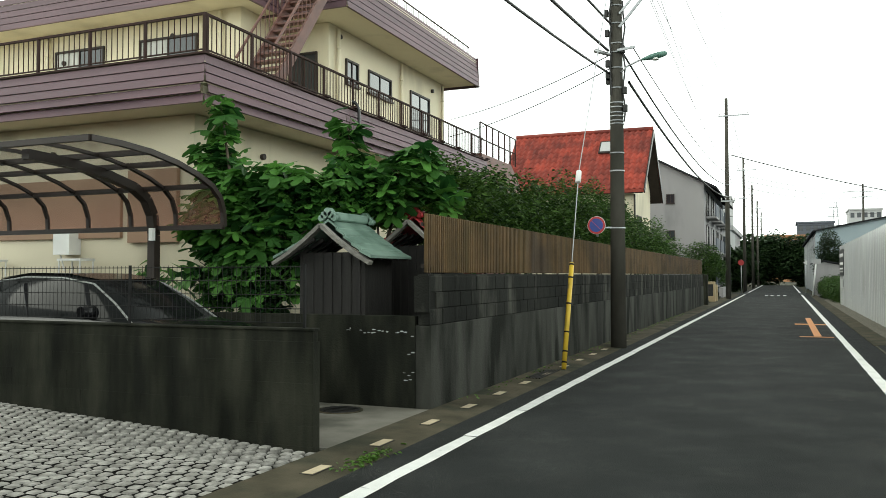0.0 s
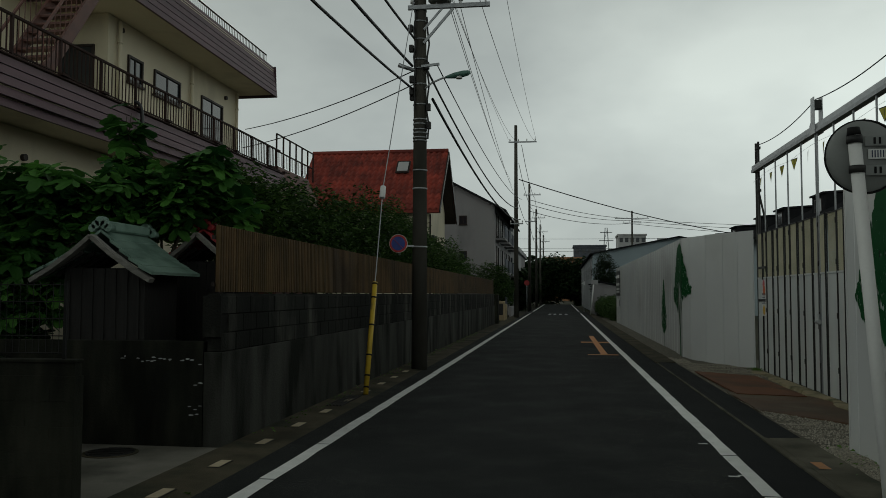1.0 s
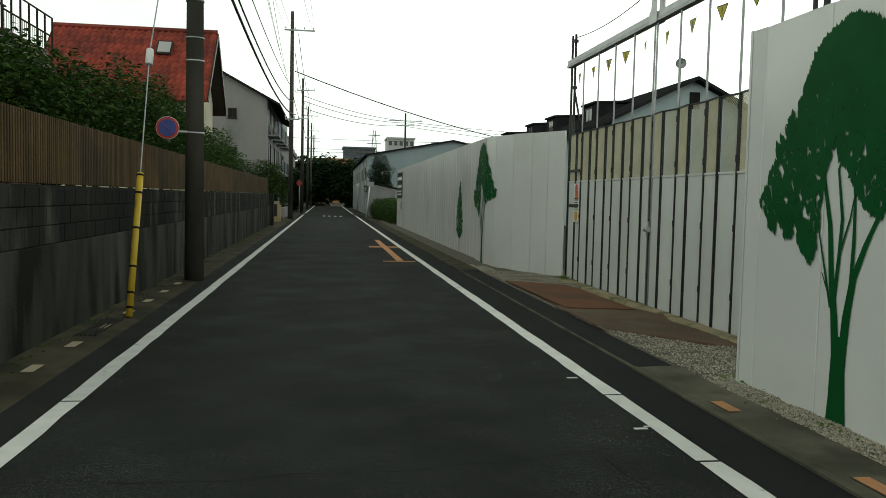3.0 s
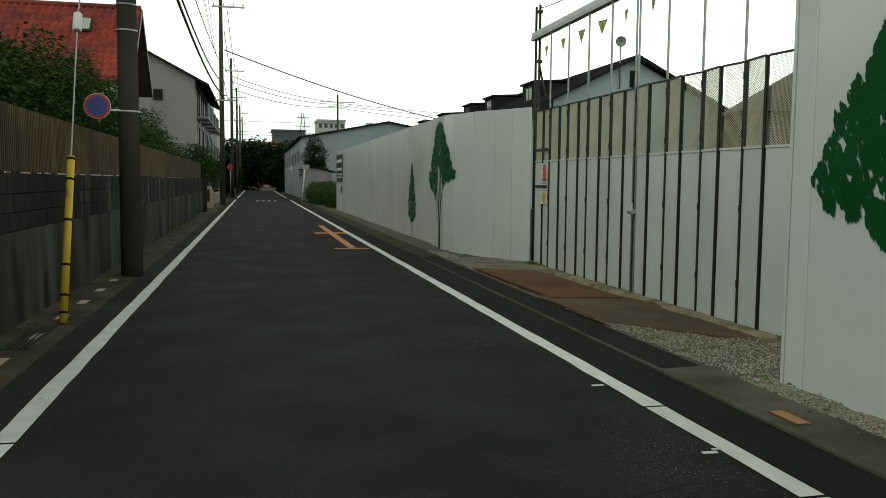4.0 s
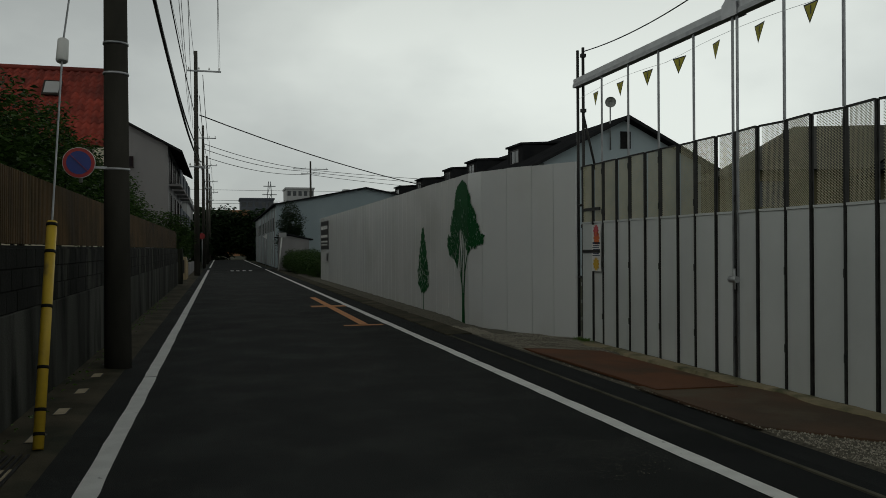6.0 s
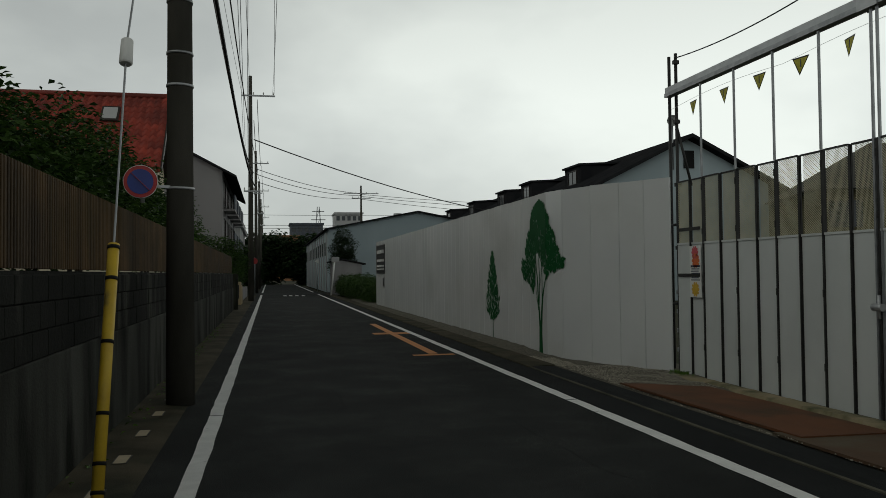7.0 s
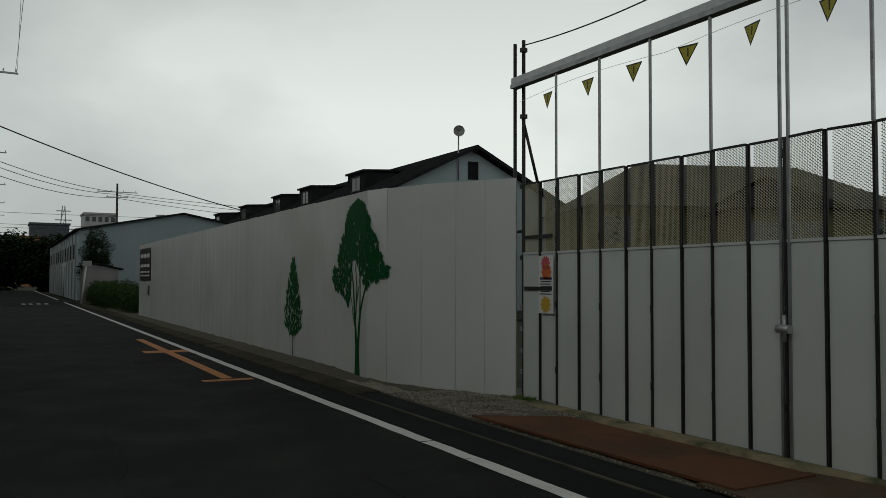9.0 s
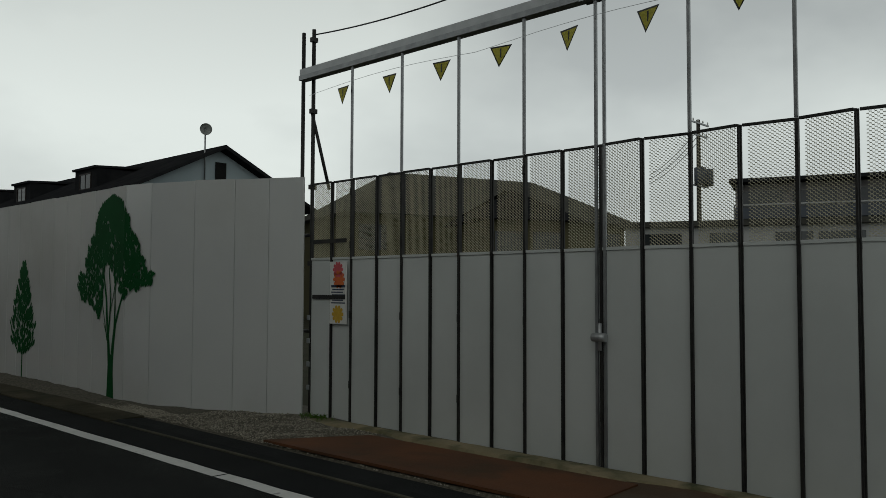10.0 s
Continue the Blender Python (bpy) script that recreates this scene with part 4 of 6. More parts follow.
plant("fig_tree", "fig tree with large lobed bright green leaves", "tree", (-6.3, 5.9, 0.1),
      [(-7.5, 6.1, 3.35, 0.36, 0.35, 0.45), (-7.4, 6.1, 4.1, 0.24, 0.25, 0.36), (-6.7, 5.9, 2.8, 0.65, 0.5, 0.5), (-6.0, 5.9, 2.75, 0.65, 0.5, 0.5), (-7.3, 5.9, 2.4, 0.6, 0.5, 0.5),
       (-6.6, 5.7, 2.1, 0.65, 0.4, 0.55), (-5.9, 5.8, 2.1, 0.55, 0.4, 0.55), (-5.3, 6.2, 2.8, 0.5, 0.4, 0.45), (-7.2, 5.8, 1.6, 0.5, 0.4, 0.5), (-6.3, 5.6, 1.5, 0.6, 0.35, 0.45)], 1500, 0.29, M_fig, 5, thick=0.07, ragged=0.7)
plant("fig_tree", "slender young fig shoot with lobed leaves beside the shrine", "tree", (-5.2, 6.6, 0.1),
      [(-5.3, 6.4, 3.75, 0.2, 0.2, 0.35), (-5.35, 6.4, 3.2, 0.3, 0.3, 0.3), (-4.5, 6.5, 3.1, 0.42, 0.35, 0.4), (-4.2, 6.6, 3.35, 0.3, 0.3, 0.28), (-4.9, 6.5, 2.8, 0.55, 0.4, 0.4), (-4.2, 7.0, 2.85, 0.4, 0.35, 0.35)], 480, 0.28, M_fig, 5, thick=0.04, ragged=0.7)
SHR = [(-4.7, 8.7, 2.75, 0.85, 0.9, 0.95), (-4.7, 10.3, 2.8, 0.9, 1.0, 1.05), (-4.7, 12.6, 2.65, 0.95, 1.2, 1.0), (-4.7, 15.0, 2.85, 1.0, 1.3, 1.15), (-4.7, 18.0, 3.1, 1.1, 1.6, 1.25),
       (-4.7, 21.5, 3.15, 1.1, 1.8, 1.25), (-4.7, 25.5, 2.95, 1.0, 1.9, 1.2), (-4.6, 30.5, 2.8, 0.95, 2.2, 1.1), (-4.6, 35.5, 2.6, 0.9, 2.4, 1.0)]
for c in SHR:
    k = c[:3]
    cl = [c, (c[0] + 0.2, c[1] - c[4] * 0.6, c[2] - 0.3, c[3] * 0.7, c[4] * 0.6, c[5] * 0.7), (c[0] - 0.1, c[1] + c[4] * 0.6, c[2] - 0.2, c[3] * 0.7, c[4] * 0.6, c[5] * 0.75)]
    plant("shrub", "dense dark evergreen shrub behind the slat fence", "shrub", (c[0], c[1], 0.1), cl, 8000, 0.12, M_shrub, group="shrubs behind the wall", thick=0.05, ragged=0.6)
plant("potted_plant", "broad-leaved dark green plant by the carport", "plant", (-8.6, 6.0, 0.1), [(-8.6, 6.0, 1.6, 0.5, 0.3, 0.3)], 60, 0.3, M_fig, 1, thick=0.02)
wd = thing("weeds", "tuft of weeds growing from the gutter joint", "weeds", (-2.62, 1.9, 0.01), kind="stuff")
pts_ = [(-2.58 + random.gauss(0, 0.05), 1.9 + random.gauss(0, 0.22), 0.012 + abs(random.gauss(0, 0.015))) for _ in range(160)]
pts_ += [(-2.95 + random.gauss(0, 0.06), random.uniform(5, 30), 0.03 + abs(random.gauss(0, 0.02))) for _ in range(260)]
pts_ += [(3.35 + random.gauss(0, 0.12), random.uniform(-1, 5.5), 0.03 + abs(random.gauss(0, 0.015))) for _ in range(200)]
leaf_mesh("blades", M_weed, pts_, 0.06, wd)


# ---- white hoarding ----
def panel_run(parent, pts_, z0, z1, width):
    """Flat steel panels along a line, each its own piece with a folded edge."""
    for (p, q) in zip(pts_, pts_[1:]):
        p, q = Vector((*p, 0)), Vector((*q, 0))
        n = max(1, round((q - p).length / width))
        for k in range(n):
            a, c = p.lerp(q, k / n), p.lerp(q, (k + 1) / n)
            d = (c - a).normalized()
            a, c = a + d * 0.003, c - d * 0.003
            nrm = Vector((-d.y, d.x, 0))
            b = B()
            ins = d * 0.008
            off = nrm * 0.006
            dz = random.uniform(-0.006, 0.006)
            warp = random.uniform(-0.002, 0.002)
            quad = [(a + ins + off + nrm * warp, c - ins + off - nrm * warp), (a, c), (a - nrm * 0.03, c - nrm * 0.03)]
            rows_ = []
            for s, e in quad:
                rows_.append([b.verts.new((*s.xy, z0)), b.verts.new((*e.xy, z0)), b.verts.new((*e.xy, z1 + dz)), b.verts.new((*s.xy, z1 + dz))])
            b.faces.new(rows_[0])
            for r0, r1 in zip(rows_, rows_[1:]):
                for i in range(4):
                    b.faces.new((r0[i], r1[i], r1[(i + 1) % 4], r0[(i + 1) % 4]))
            b.faces.new(rows_[-1][::-1])
            bmesh.ops.recalc_face_normals(b, faces=b.faces[:])
            part("panel", b, M_panel, parent)


near = thing("hoarding_near", "tall white steel hoarding with a painted tree", "hoarding", (3.5, 0, 0), kind="structure")
panel_run(near, [(3.39, -12), (3.39, 5.04), (3.37, 5.24)], -0.04, 3.07, 0.9)
bm = B()
box(bm, 3.365, 3.42, 5.245, 5.28, -0.05, 3.08)
part("end_trim", bm, M_panel, near)
far = thing("hoarding_far", "tall white steel hoarding with painted trees", "hoarding", (3.5, 18, 0), kind="structure")
panel_run(far, [(3.48, 42.3), (3.48, 17.6), (3.6, 17.1), (3.85, 16.4), (4.15, 15.9), (4.63, 15.05)][::-1], -0.02, 3.04, 0.5)
bm = B()
for y in np.arange(18.0, 42.0, 2.0):
    rod(bm, (3.62, y, -0.1), (3.62, y, 3.0), 0.024, n=6)
rod(bm, (3.62, 17.6, 2.4), (3.62, 42.2, 2.4), 0.024, n=6)
part("backing_pipe", bm, M_steel, far)


# painted trees on the panels
def blob(b, x, y, z, ry, rz, turn=0.0, n=9):
    vs = []
    for i in range(n):
        a = 2 * math.pi * i / n
        u, v = ry * math.cos(a), rz * math.sin(a)
        vs.append(b.verts.new((x, y + u * math.cos(turn) - v * math.sin(turn), z + u * math.sin(turn) + v * math.cos(turn))))
    b.faces.new(vs)


def stem(b, x, pts_):
    """A flat tapering stroke through (y, z, half width)."""
    lo, hi = [], []
    for y, z, w in pts_:
        lo.append(b.verts.new((x, y - w, z)))
        hi.append(b.verts.new((x, y + w, z)))
    for i in range(len(pts_) - 1):
        b.faces.new((lo[i], hi[i], hi[i + 1], lo[i + 1]))


def lay_on_bend(b):
    """Sets a painting back where the hoarding turns towards the gate."""
    for v in b.verts:
        if v.co.y < 17.62:
            v.co.x += np.interp(v.co.y, (15.05, 15.9, 16.4, 17.1, 17.6), (4.63, 4.15, 3.85, 3.6, 3.48)) - 3.487


def leaf_mark(b, x, y, z, w, h, turn):
    """A flat pointed leaf shape."""
    ca, sa = math.cos(turn), math.sin(turn)
    b.faces.new([b.verts.new((x, y + u * w * ca - v * h * sa, z + u * w * sa + v * h * ca)) for u, v in ((0, -1), (0.8, -0.35), (0.75, 0.4), (0, 1), (-0.75, 0.4), (-0.8, -0.35))])


def painted_broadleaf(name, x, y, label, seed, n, bend, right):
    """A tree silhouette about 2.9 m high: forked stems, and a leafy crown with an arched gap over the fork."""
    rnd = random.Random(seed)
    th = thing(name, label, "mural", (x, y, 0.0))
    b = B()
    stem(b, x, [(y, -0.02, 0.12), (y, 0.2, 0.098), (y + 0.005, 0.4, 0.086), (y, 0.54, 0.084), (y, 0.6, 0.06), (y, 0.66, 0.008)])
    stem(b, x - 0.0006, [(y + 0.04, 0.52, 0.045), (y + 0.075, 0.8, 0.04), (y + 0.13, 1.1, 0.032), (y + 0.17, 1.45, 0.026), (y + 0.27, 1.8, 0.02), (y + 0.24, 2.15, 0.01)])
    stem(b, x - 0.0012, [(y - 0.04, 0.52, 0.045), (y - 0.065, 0.8, 0.043), (y - 0.12, 1.08, 0.036), (y - 0.24, 1.33, 0.028), (y - 0.4, 1.6, 0.018)])
    stem(b, x - 0.0018, [(y + 0.09, 0.85, 0.022), (y + 0.05, 1.2, 0.02), (y + 0.03, 1.5, 0.018), (y + 0.1, 1.85, 0.012), (y - 0.04, 2.15, 0.006)])
    stem(b, x - 0.0024, [(y - 0.1, 1.02, 0.022), (y - 0.11, 1.35, 0.018), (y - 0.1, 1.7, 0.012), (y - 0.04, 2.1, 0.006)])
    stem(b, x - 0.003, [(y + 0.12, 0.85, 0.014), (y + 0.2, 1.1, 0.012), (y + 0.3, 1.4, 0.008)])
    stem(b, x - 0.0036, [(y + 0.15, 0.95, 0.01), (y + 0.24, 1.1, 0.005)])
    stem(b, x - 0.0042, [(y + 0.04, 1.25, 0.012), (y - 0.06, 1.5, 0.009), (y - 0.12, 1.75, 0.006)])
    if bend:
        lay_on_bend(b)
    part("painted_trunk", b, M_leafgreen, th)
    b = B()
    made = 0
    while made < n:
        z = rnd.uniform(1.1, 2.9)
        half = np.interp(z, (1.1, 1.3, 1.4, 1.6, 1.75, 1.85, 2.1, 2.45, 2.7, 2.82, 2.9), (0.36, 0.55, 1.0, 1.13, 1.13, 1.04, 0.86, 0.6, 0.45, 0.31, 0.04))
        u = rnd.uniform(-1, 1) * half * (1 + 0.18 * noise.noise(Vector((z * 6, seed, 0))))
        low = np.interp(u, (-1.2, -0.8, -0.4, -0.25, -0.13, -0.06, 0.16, 0.24, 0.3, 0.4, 0.65, 1.0, 1.2), (1.7, 1.6, 1.5, 1.58, 1.66, 1.8, 2.02, 1.88, 1.38, 1.18, 1.36, 1.42, 1.62))
        u *= right if u < 0 else 1.0
        if z < low + 0.07 * noise.noise(Vector((u * 9, seed, 3))):
            continue
        if noise.noise(Vector((u * 15, z * 11, seed * 3.1))) > (0.4 if z < 2.0 else 0.44):
            continue
        made += 1
        leaf_mark(b, x - 0.005 - 0.0000006 * made, y + u, z, rnd.uniform(0.018, 0.028), rnd.uniform(0.04, 0.062), rnd.gauss(-0.3 * u, 0.3))
    if bend:
        lay_on_bend(b)
    part("painted_leaves", b, M_leafgreen, th, kind="stuff")
    return th


def painted_conifer(name, x, y, label, seed):
    rnd = random.Random(seed)
    th = thing(name, label, "mural", (x, y, 0.1))
    b = B()
    stem(b, x, [(y, 0.0, 0.03), (y, 0.6, 0.022), (y, 1.6, 0.008)])
    part("painted_trunk", b, M_leafgreen, th)
    b = B()
    for k in range(520):
        f = rnd.random()
        half = np.interp(f, [0, 0.12, 0.3, 0.6, 1.0], [0.22, 0.52, 0.54, 0.38, 0.04]) * (1 + 0.3 * noise.noise(Vector((f * 14, 2, 0))))
        u = rnd.uniform(-1, 1) * half
        blob(b, x - 0.002 - 0.0000008 * k, y + u, 0.52 + f * 1.5, 0.025, 0.07, -0.6 if u > 0 else 0.6, 6)
    part("painted_leaves", b, M_leafgreen, th, kind="stuff")


painted_broadleaf("painted_tree", 3.379, 3.87, "flat green painted broadleaf tree on a white panel", 3, 3400, False, 0.92)
painted_broadleaf("painted_tree", 3.4715, 17.98, "flat green painted broadleaf tree on a distant white panel", 5, 2700, True, 0.84)
painted_conifer("painted_conifer", 3.4715, 21.35, "flat green painted conifer on a white panel", 8)

# sign board at the hoarding's end
sb = thing("sign_board", "black notice board with white lettering bars on the hoarding", "sign", (3.44, 40.6, 1.5))
bm = B()
box(bm, 3.44, 3.465, 39.2, 41.9, 1.55, 2.85)
part("board", bm, M_signblack, sb)
for z, s in ((2.55, 0.16), (2.15, 0.12), (1.9, 0.07), (1.75, 0.06)):
    for k in range(6):
        bm = B()
        y = 39.4 + k * 0.4
        box(bm, 3.434, 3.439, y, y + 0.27, z - s / 2, z + s / 2)
        part("lettering_bar", bm, M_white, sb)
bm = B()
box(bm, 3.45, 3.465, 39.3, 41.7, 0.95, 1.4)
part("lower_sheet", bm, M_concblock, sb)
bm = B()
box(bm, 3.444, 3.449, 39.35, 39.8, 1.0, 1.35)
part("dark_bar", bm, M_signblack, sb)

# ---- folding gate ----
GX, GB, GT, GW = 4.73, -0.07, 2.95, 1.965
gate = thing("folding_gate", "white folding site gate with dark frames and a mesh top", "gate", (GX, 10.5, GB))
posts_y = [14.2 - 0.8875 * k for k in range(10)]
# one half leaf: sheet, mesh, frame
W = 0.425
sh = B()
box(sh, 0.0, 0.012, -W / 2 + 0.012, W / 2 - 0.012, 0.06, GW - GB)
box(sh, -0.012, 0.014, -W / 2 + 0.012, W / 2 - 0.012, GW - GB + 0.002, GW - GB + 0.03)
sheet_me = shared("sheet", sh, M_sheet)
fr = B()
for s in (-1, 1):
    box(fr, -0.006, 0.014, s * W / 2 - 0.008, s * W / 2 + 0.008, 0.0, GT - GB)
for z in (0.015, GT - GB - 0.015):
    box(fr, -0.008, 0.018, -W / 2 + 0.014, W / 2 - 0.014, z, z + 0.022)
frame_me = shared("leaf_frame", fr, M_darksteel)
ms = B()
cw, ch, sw = 0.036, 0.0145, 0.0068
z0, z1 = GW - GB + 0.035, GT - GB - 0.02
nz = int((z1 - z0) / ch)
ny = int((W - 0.03) / cw)
for j in range(nz + 1):
    line = []
    for i in range(ny * 2):
        ya = -W / 2 + 0.015 + i * cw / 2
        za = z0 + j * ch + (ch / 2 if (i + j) % 2 else -ch / 2) * 0.9
        line += [(ya, za), (ya + cw * 0.36, za)]
    for (ya, za), (yb, zb) in zip(line, line[1:]):
        ms.faces.new([ms.verts.new(p) for p in ((-0.003, ya, za - sw / 2), (-0.003, yb, zb - sw / 2), (0.004, yb, zb + sw / 2), (0.004, ya, za + sw / 2))])
mesh_me = shared("mesh", ms, M_mesh)
halves = []
for k in range(-1, 10):
    a = 15.0 if k < 0 else posts_y[k]
    c = posts_y[k + 1] if k < 9 else 5.5
    for m in (0.25, 0.75):
        halves.append((a + (c - a) * m, abs(a - c) / 2))
for k, (y, w) in enumerate(halves):
    zig = 0.012 * (1 if k % 2 else -1)
    leaf = new("gate_leaf")
    leaf.parent = gate
    fold = -0.05 if 10 <= k < 20 else 0.0
    leaf.location = Vector((GX + zig + fold / 2, y, GB)) - home(gate)
    leaf.rotation_euler.z = math.asin(fold / w) * (1 if k % 2 == 0 else -1)
    for nm, me in (("sheet", sheet_me), ("leaf_frame", frame_me), ("mesh", mesh_me)):
        o = new(nm, me)
        o.parent = leaf
        o.scale = (1, w / W * 0.985, 1)
for k, y in enumerate(posts_y):
    for dy in ((-0.045, 0.045) if k == 4 else (0,) if k < 9 else ()):
        bm = B()
        box(bm, GX - 0.035, GX - 0.013, y + dy - 0.014, y + dy + 0.014, GT + 0.004 if k != 4 else GB, 4.34)
        part("hanger_post", bm, M_steel, gate)
    bm = B()
    box(bm, GX - 0.03, GX - 0.012, y - 0.014, y + 0.014, GB, GT)
    part("joint_post", bm, M_darksteel, gate)
    for z in (0.4, 1.25, 2.1, 2.75):
        bm = B()
        box(bm, GX - 0.042, GX - 0.031, y - 0.011, y + 0.011, z, z + 0.09)
        part("hinge", bevel(bm, 0.003), M_darksteel, gate)
bm = B()
rod(bm, (GX - 0.06, 10.58, 1.17), (GX - 0.06, 10.72, 1.17), 0.04, n=12)
rod(bm, (GX - 0.05, 10.65, 1.05), (GX - 0.05, 10.65, 1.3), 0.018, n=8)
part("lock", bm, M_steelplain, gate)
for y0, y1, z in ((14.3, 14.95, 1.5), (14.3, 14.95, 2.2)):
    bm = B()
    box(bm, GX - 0.03, GX - 0.01, y0, y1, z - 0.025, z + 0.025)
    part("cross_bar", bm, M_darksteel, gate)
# overhead beam
ob = thing("gate_beam", "grey steel overhead beam with a bracket above the folding gate", "beam", (GX, 10.4, 4.3))
bm = B()
box(bm, GX - 0.06, GX + 0.06, 6.4, 15.25, 4.34, 4.4)
part("lower_flange", bm, M_steel, ob)
bm = B()
box(bm, GX - 0.045, GX + 0.045, 6.4, 15.25, 4.404, 4.49)
part("upper_channel", bm, M_steelplain, ob)
br = thing("beam_bracket", "pale steel bracket plates on the overhead beam", "bracket", (GX, 10.7, 4.35))
for dx in (-0.065, 0.065):
    bm = B()
    prism(bm, [(10.55, 4.33), (10.85, 4.33), (10.85, 4.5), (10.78, 4.55), (10.76, 4.95), (10.58, 4.95), (10.57, 4.55)], "x", GX + dx - 0.006, GX + dx + 0.006)
    part("plate", bm, M_steelplain, br)
bm = B()
box(bm, GX - 0.058, GX + 0.058, 10.6, 10.75, 4.75, 4.9)
part("web", bm, M_darksteel, br)
# scaffold ends
for y, lab in ((15.1, "far"), (6.42, "near")):
    sc = thing("scaffold_post", "pair of dark scaffold tubes holding the overhead beam", "scaffold", (4.78, y, -0.1))
    for dy, dx in ((0.0, 0.02), (0.22, 0.02)):
        bm = B()
        rod(bm, (4.78 + dx, y + dy, -0.12), (4.78 + dx, y + dy, 5.02), 0.026, n=10)
        part("tube", bm, M_darksteel, sc)
    bm = B()
    rod(bm, (4.8, y + 0.02, 3.9), (4.95, y - 0.16 if y > 10 else y + 0.35, 2.9), 0.022, n=8)
    part("brace", bm, M_darksteel, sc)
    for z in (0.3, 0.6, 0.9, 1.2, 1.9, 2.9, 3.9, 4.45, 4.85):
        bm = B()
        box(bm, 4.755, 4.845, y - 0.03, y + 0.03, z, z + 0.06)
        part("clamp", bm, M_steel if z < 1.5 else M_darksteel, sc)
    for z in (1.05, 2.3):
        bm = B()
        rod(bm, (4.8, y - 0.02, z), (4.8, y + 0.25, z), 0.022, n=8)
        part("ledger", bm, M_darksteel, sc)
# flags on a string
st = thing("flag_string", "string of small yellow warning flags hung below the beam", "flag string", (4.66, 10, 4.1))
bm = B()
prev = None
for k in range(34):
    y = 15.0 - k * 0.285
    p = (4.66, y, 4.12 + 0.06 * abs(math.sin(k * 0.31)) - 0.02)
    if prev:
        rod(bm, prev, p, 0.003, n=3)
    prev = p
part("string", bm, M_steelplain, st)
for k in range(11):
    y = 14.32 - k * 0.84
    tw = random.uniform(-0.03, 0.03)
    tip = random.uniform(-0.03, 0.03)
    fl = new("flag")
    fl.parent = st
    for nm, s, m, dx in (("border", 1.0, M_signblack, 0.0), ("face", 0.8, M_flag, -0.003)):
        bm = B()
        c = (4.66 + dx, y, 4.1 - 0.09)
        vs = [bm.verts.new((c[0] + tw * s, y + 0.125 * s, c[2] + 0.09 * s)), bm.verts.new((c[0] - tw * s, y - 0.125 * s, c[2] + 0.09 * s)), bm.verts.new((c[0], y + tip * s, c[2] - 0.13 * s))]
        bm.faces.new(vs)
        part(nm, bm, m, fl)
    bm = B()
    box(bm, 4.654, 4.655, y - 0.008, y + 0.008, 3.98, 4.07)
    part("lettering_bar", bm, M_signblack, fl)
# poster
ps = thing("poster", "white notice with orange and yellow flower prints on the gate", "poster", (4.7, 14.42, 1.2))
PX = 4.705
bm = B()
box(bm, PX, PX + 0.006, 14.27, 14.6, 1.17, 1.94)
part("sheet", bm, M_white, ps)
for y, z, r, m in ((14.44, 1.84, 0.075, M_poster_p), (14.42, 1.72, 0.085, M_poster_o), (14.44, 1.29, 0.085, M_poster_y)):
    bm = B()
    blob(bm, PX - 0.002, y, z, r, r, 0, 14)
    for k in range(10):
        a = k * math.pi / 5
        blob(bm, PX - 0.003, y + r * 1.05 * math.cos(a), z + r * 1.05 * math.sin(a), r * 0.3, r * 0.3, 0, 7)
    part("flower_print", bm, m, ps)
for k in range(7):
    bm = B()
    z = 1.62 - k * 0.033
    box(bm, PX - 0.003, PX - 0.001, 14.3 + 0.02 * (k % 3), 14.57 - 0.02 * (k % 2), z, z + (0.03 if k == 0 else 0.014))
    part("lettering_bar", bm, M_ink, ps)

# ---- convex mirror, seen from behind ----
mr = thing("traffic_mirror", "round traffic mirror on a white post, seen from behind", "mirror", (2.379, 1.46, 0.0))
bm = B()
rod(bm, (2.379, 1.46, -0.1), (2.193, 1.46, 2.585), 0.041, 0.038, n=16)
part("post", bm, M_white, mr)
bm = B()
rod(bm, (2.193, 1.46, 2.586), (2.1910000000000003, 1.46, 2.635), 0.042, 0.034, n=16)
part("post_cap", bm, M_black, mr)
bm = B()
cx, cy, cz = 2.288, 1.56, 2.475
n = 32
prev = None
for r, dy in ((0.02, -0.045), (0.09, -0.04), (0.17, -0.02), (0.21, 0.0), (0.225, 0.015), (0.225, 0.03)):
    ring = [bm.verts.new((cx + r * math.cos(2 * math.pi * i / n), cy + dy + 0.08 * r * math.cos(2 * math.pi * i / n), cz + r * math.sin(2 * math.pi * i / n))) for i in range(n)]
    if prev:
        for i in range(n):
            bm.faces.new((prev[i], prev[(i + 1) % n], ring[(i + 1) % n], ring[i])).smooth = True
    else:
        bm.faces.new(ring[::-1])
    prev = ring
shell = part("shell", bm, M_mirrorback, mr, "grey pressed back of the mirror")
bm = B()
ring = [bm.verts.new((cx + 0.22 * math.cos(2 * math.pi * i / n), cy + 0.03, cz + 0.22 * math.sin(2 * math.pi * i / n))) for i in range(n)]
mid = bm.verts.new((cx, cy + 0.06, cz))
for i in range(n):
    bm.faces.new((ring[i], ring[(i + 1) % n], mid)).smooth = True
part("mirror_face", bm, M_chrome, mr)
bm = B()
for i in range(n):
    a, c = 2 * math.pi * i / n, 2 * math.pi * (i + 1) / n
    rod(bm, (cx + 0.226 * math.cos(a), cy + 0.02, cz + 0.226 * math.sin(a)), (cx + 0.226 * math.cos(c), cy + 0.02, cz + 0.226 * math.sin(c)), 0.009, n=5, caps=False)
part("rim", bm, M_black, mr)
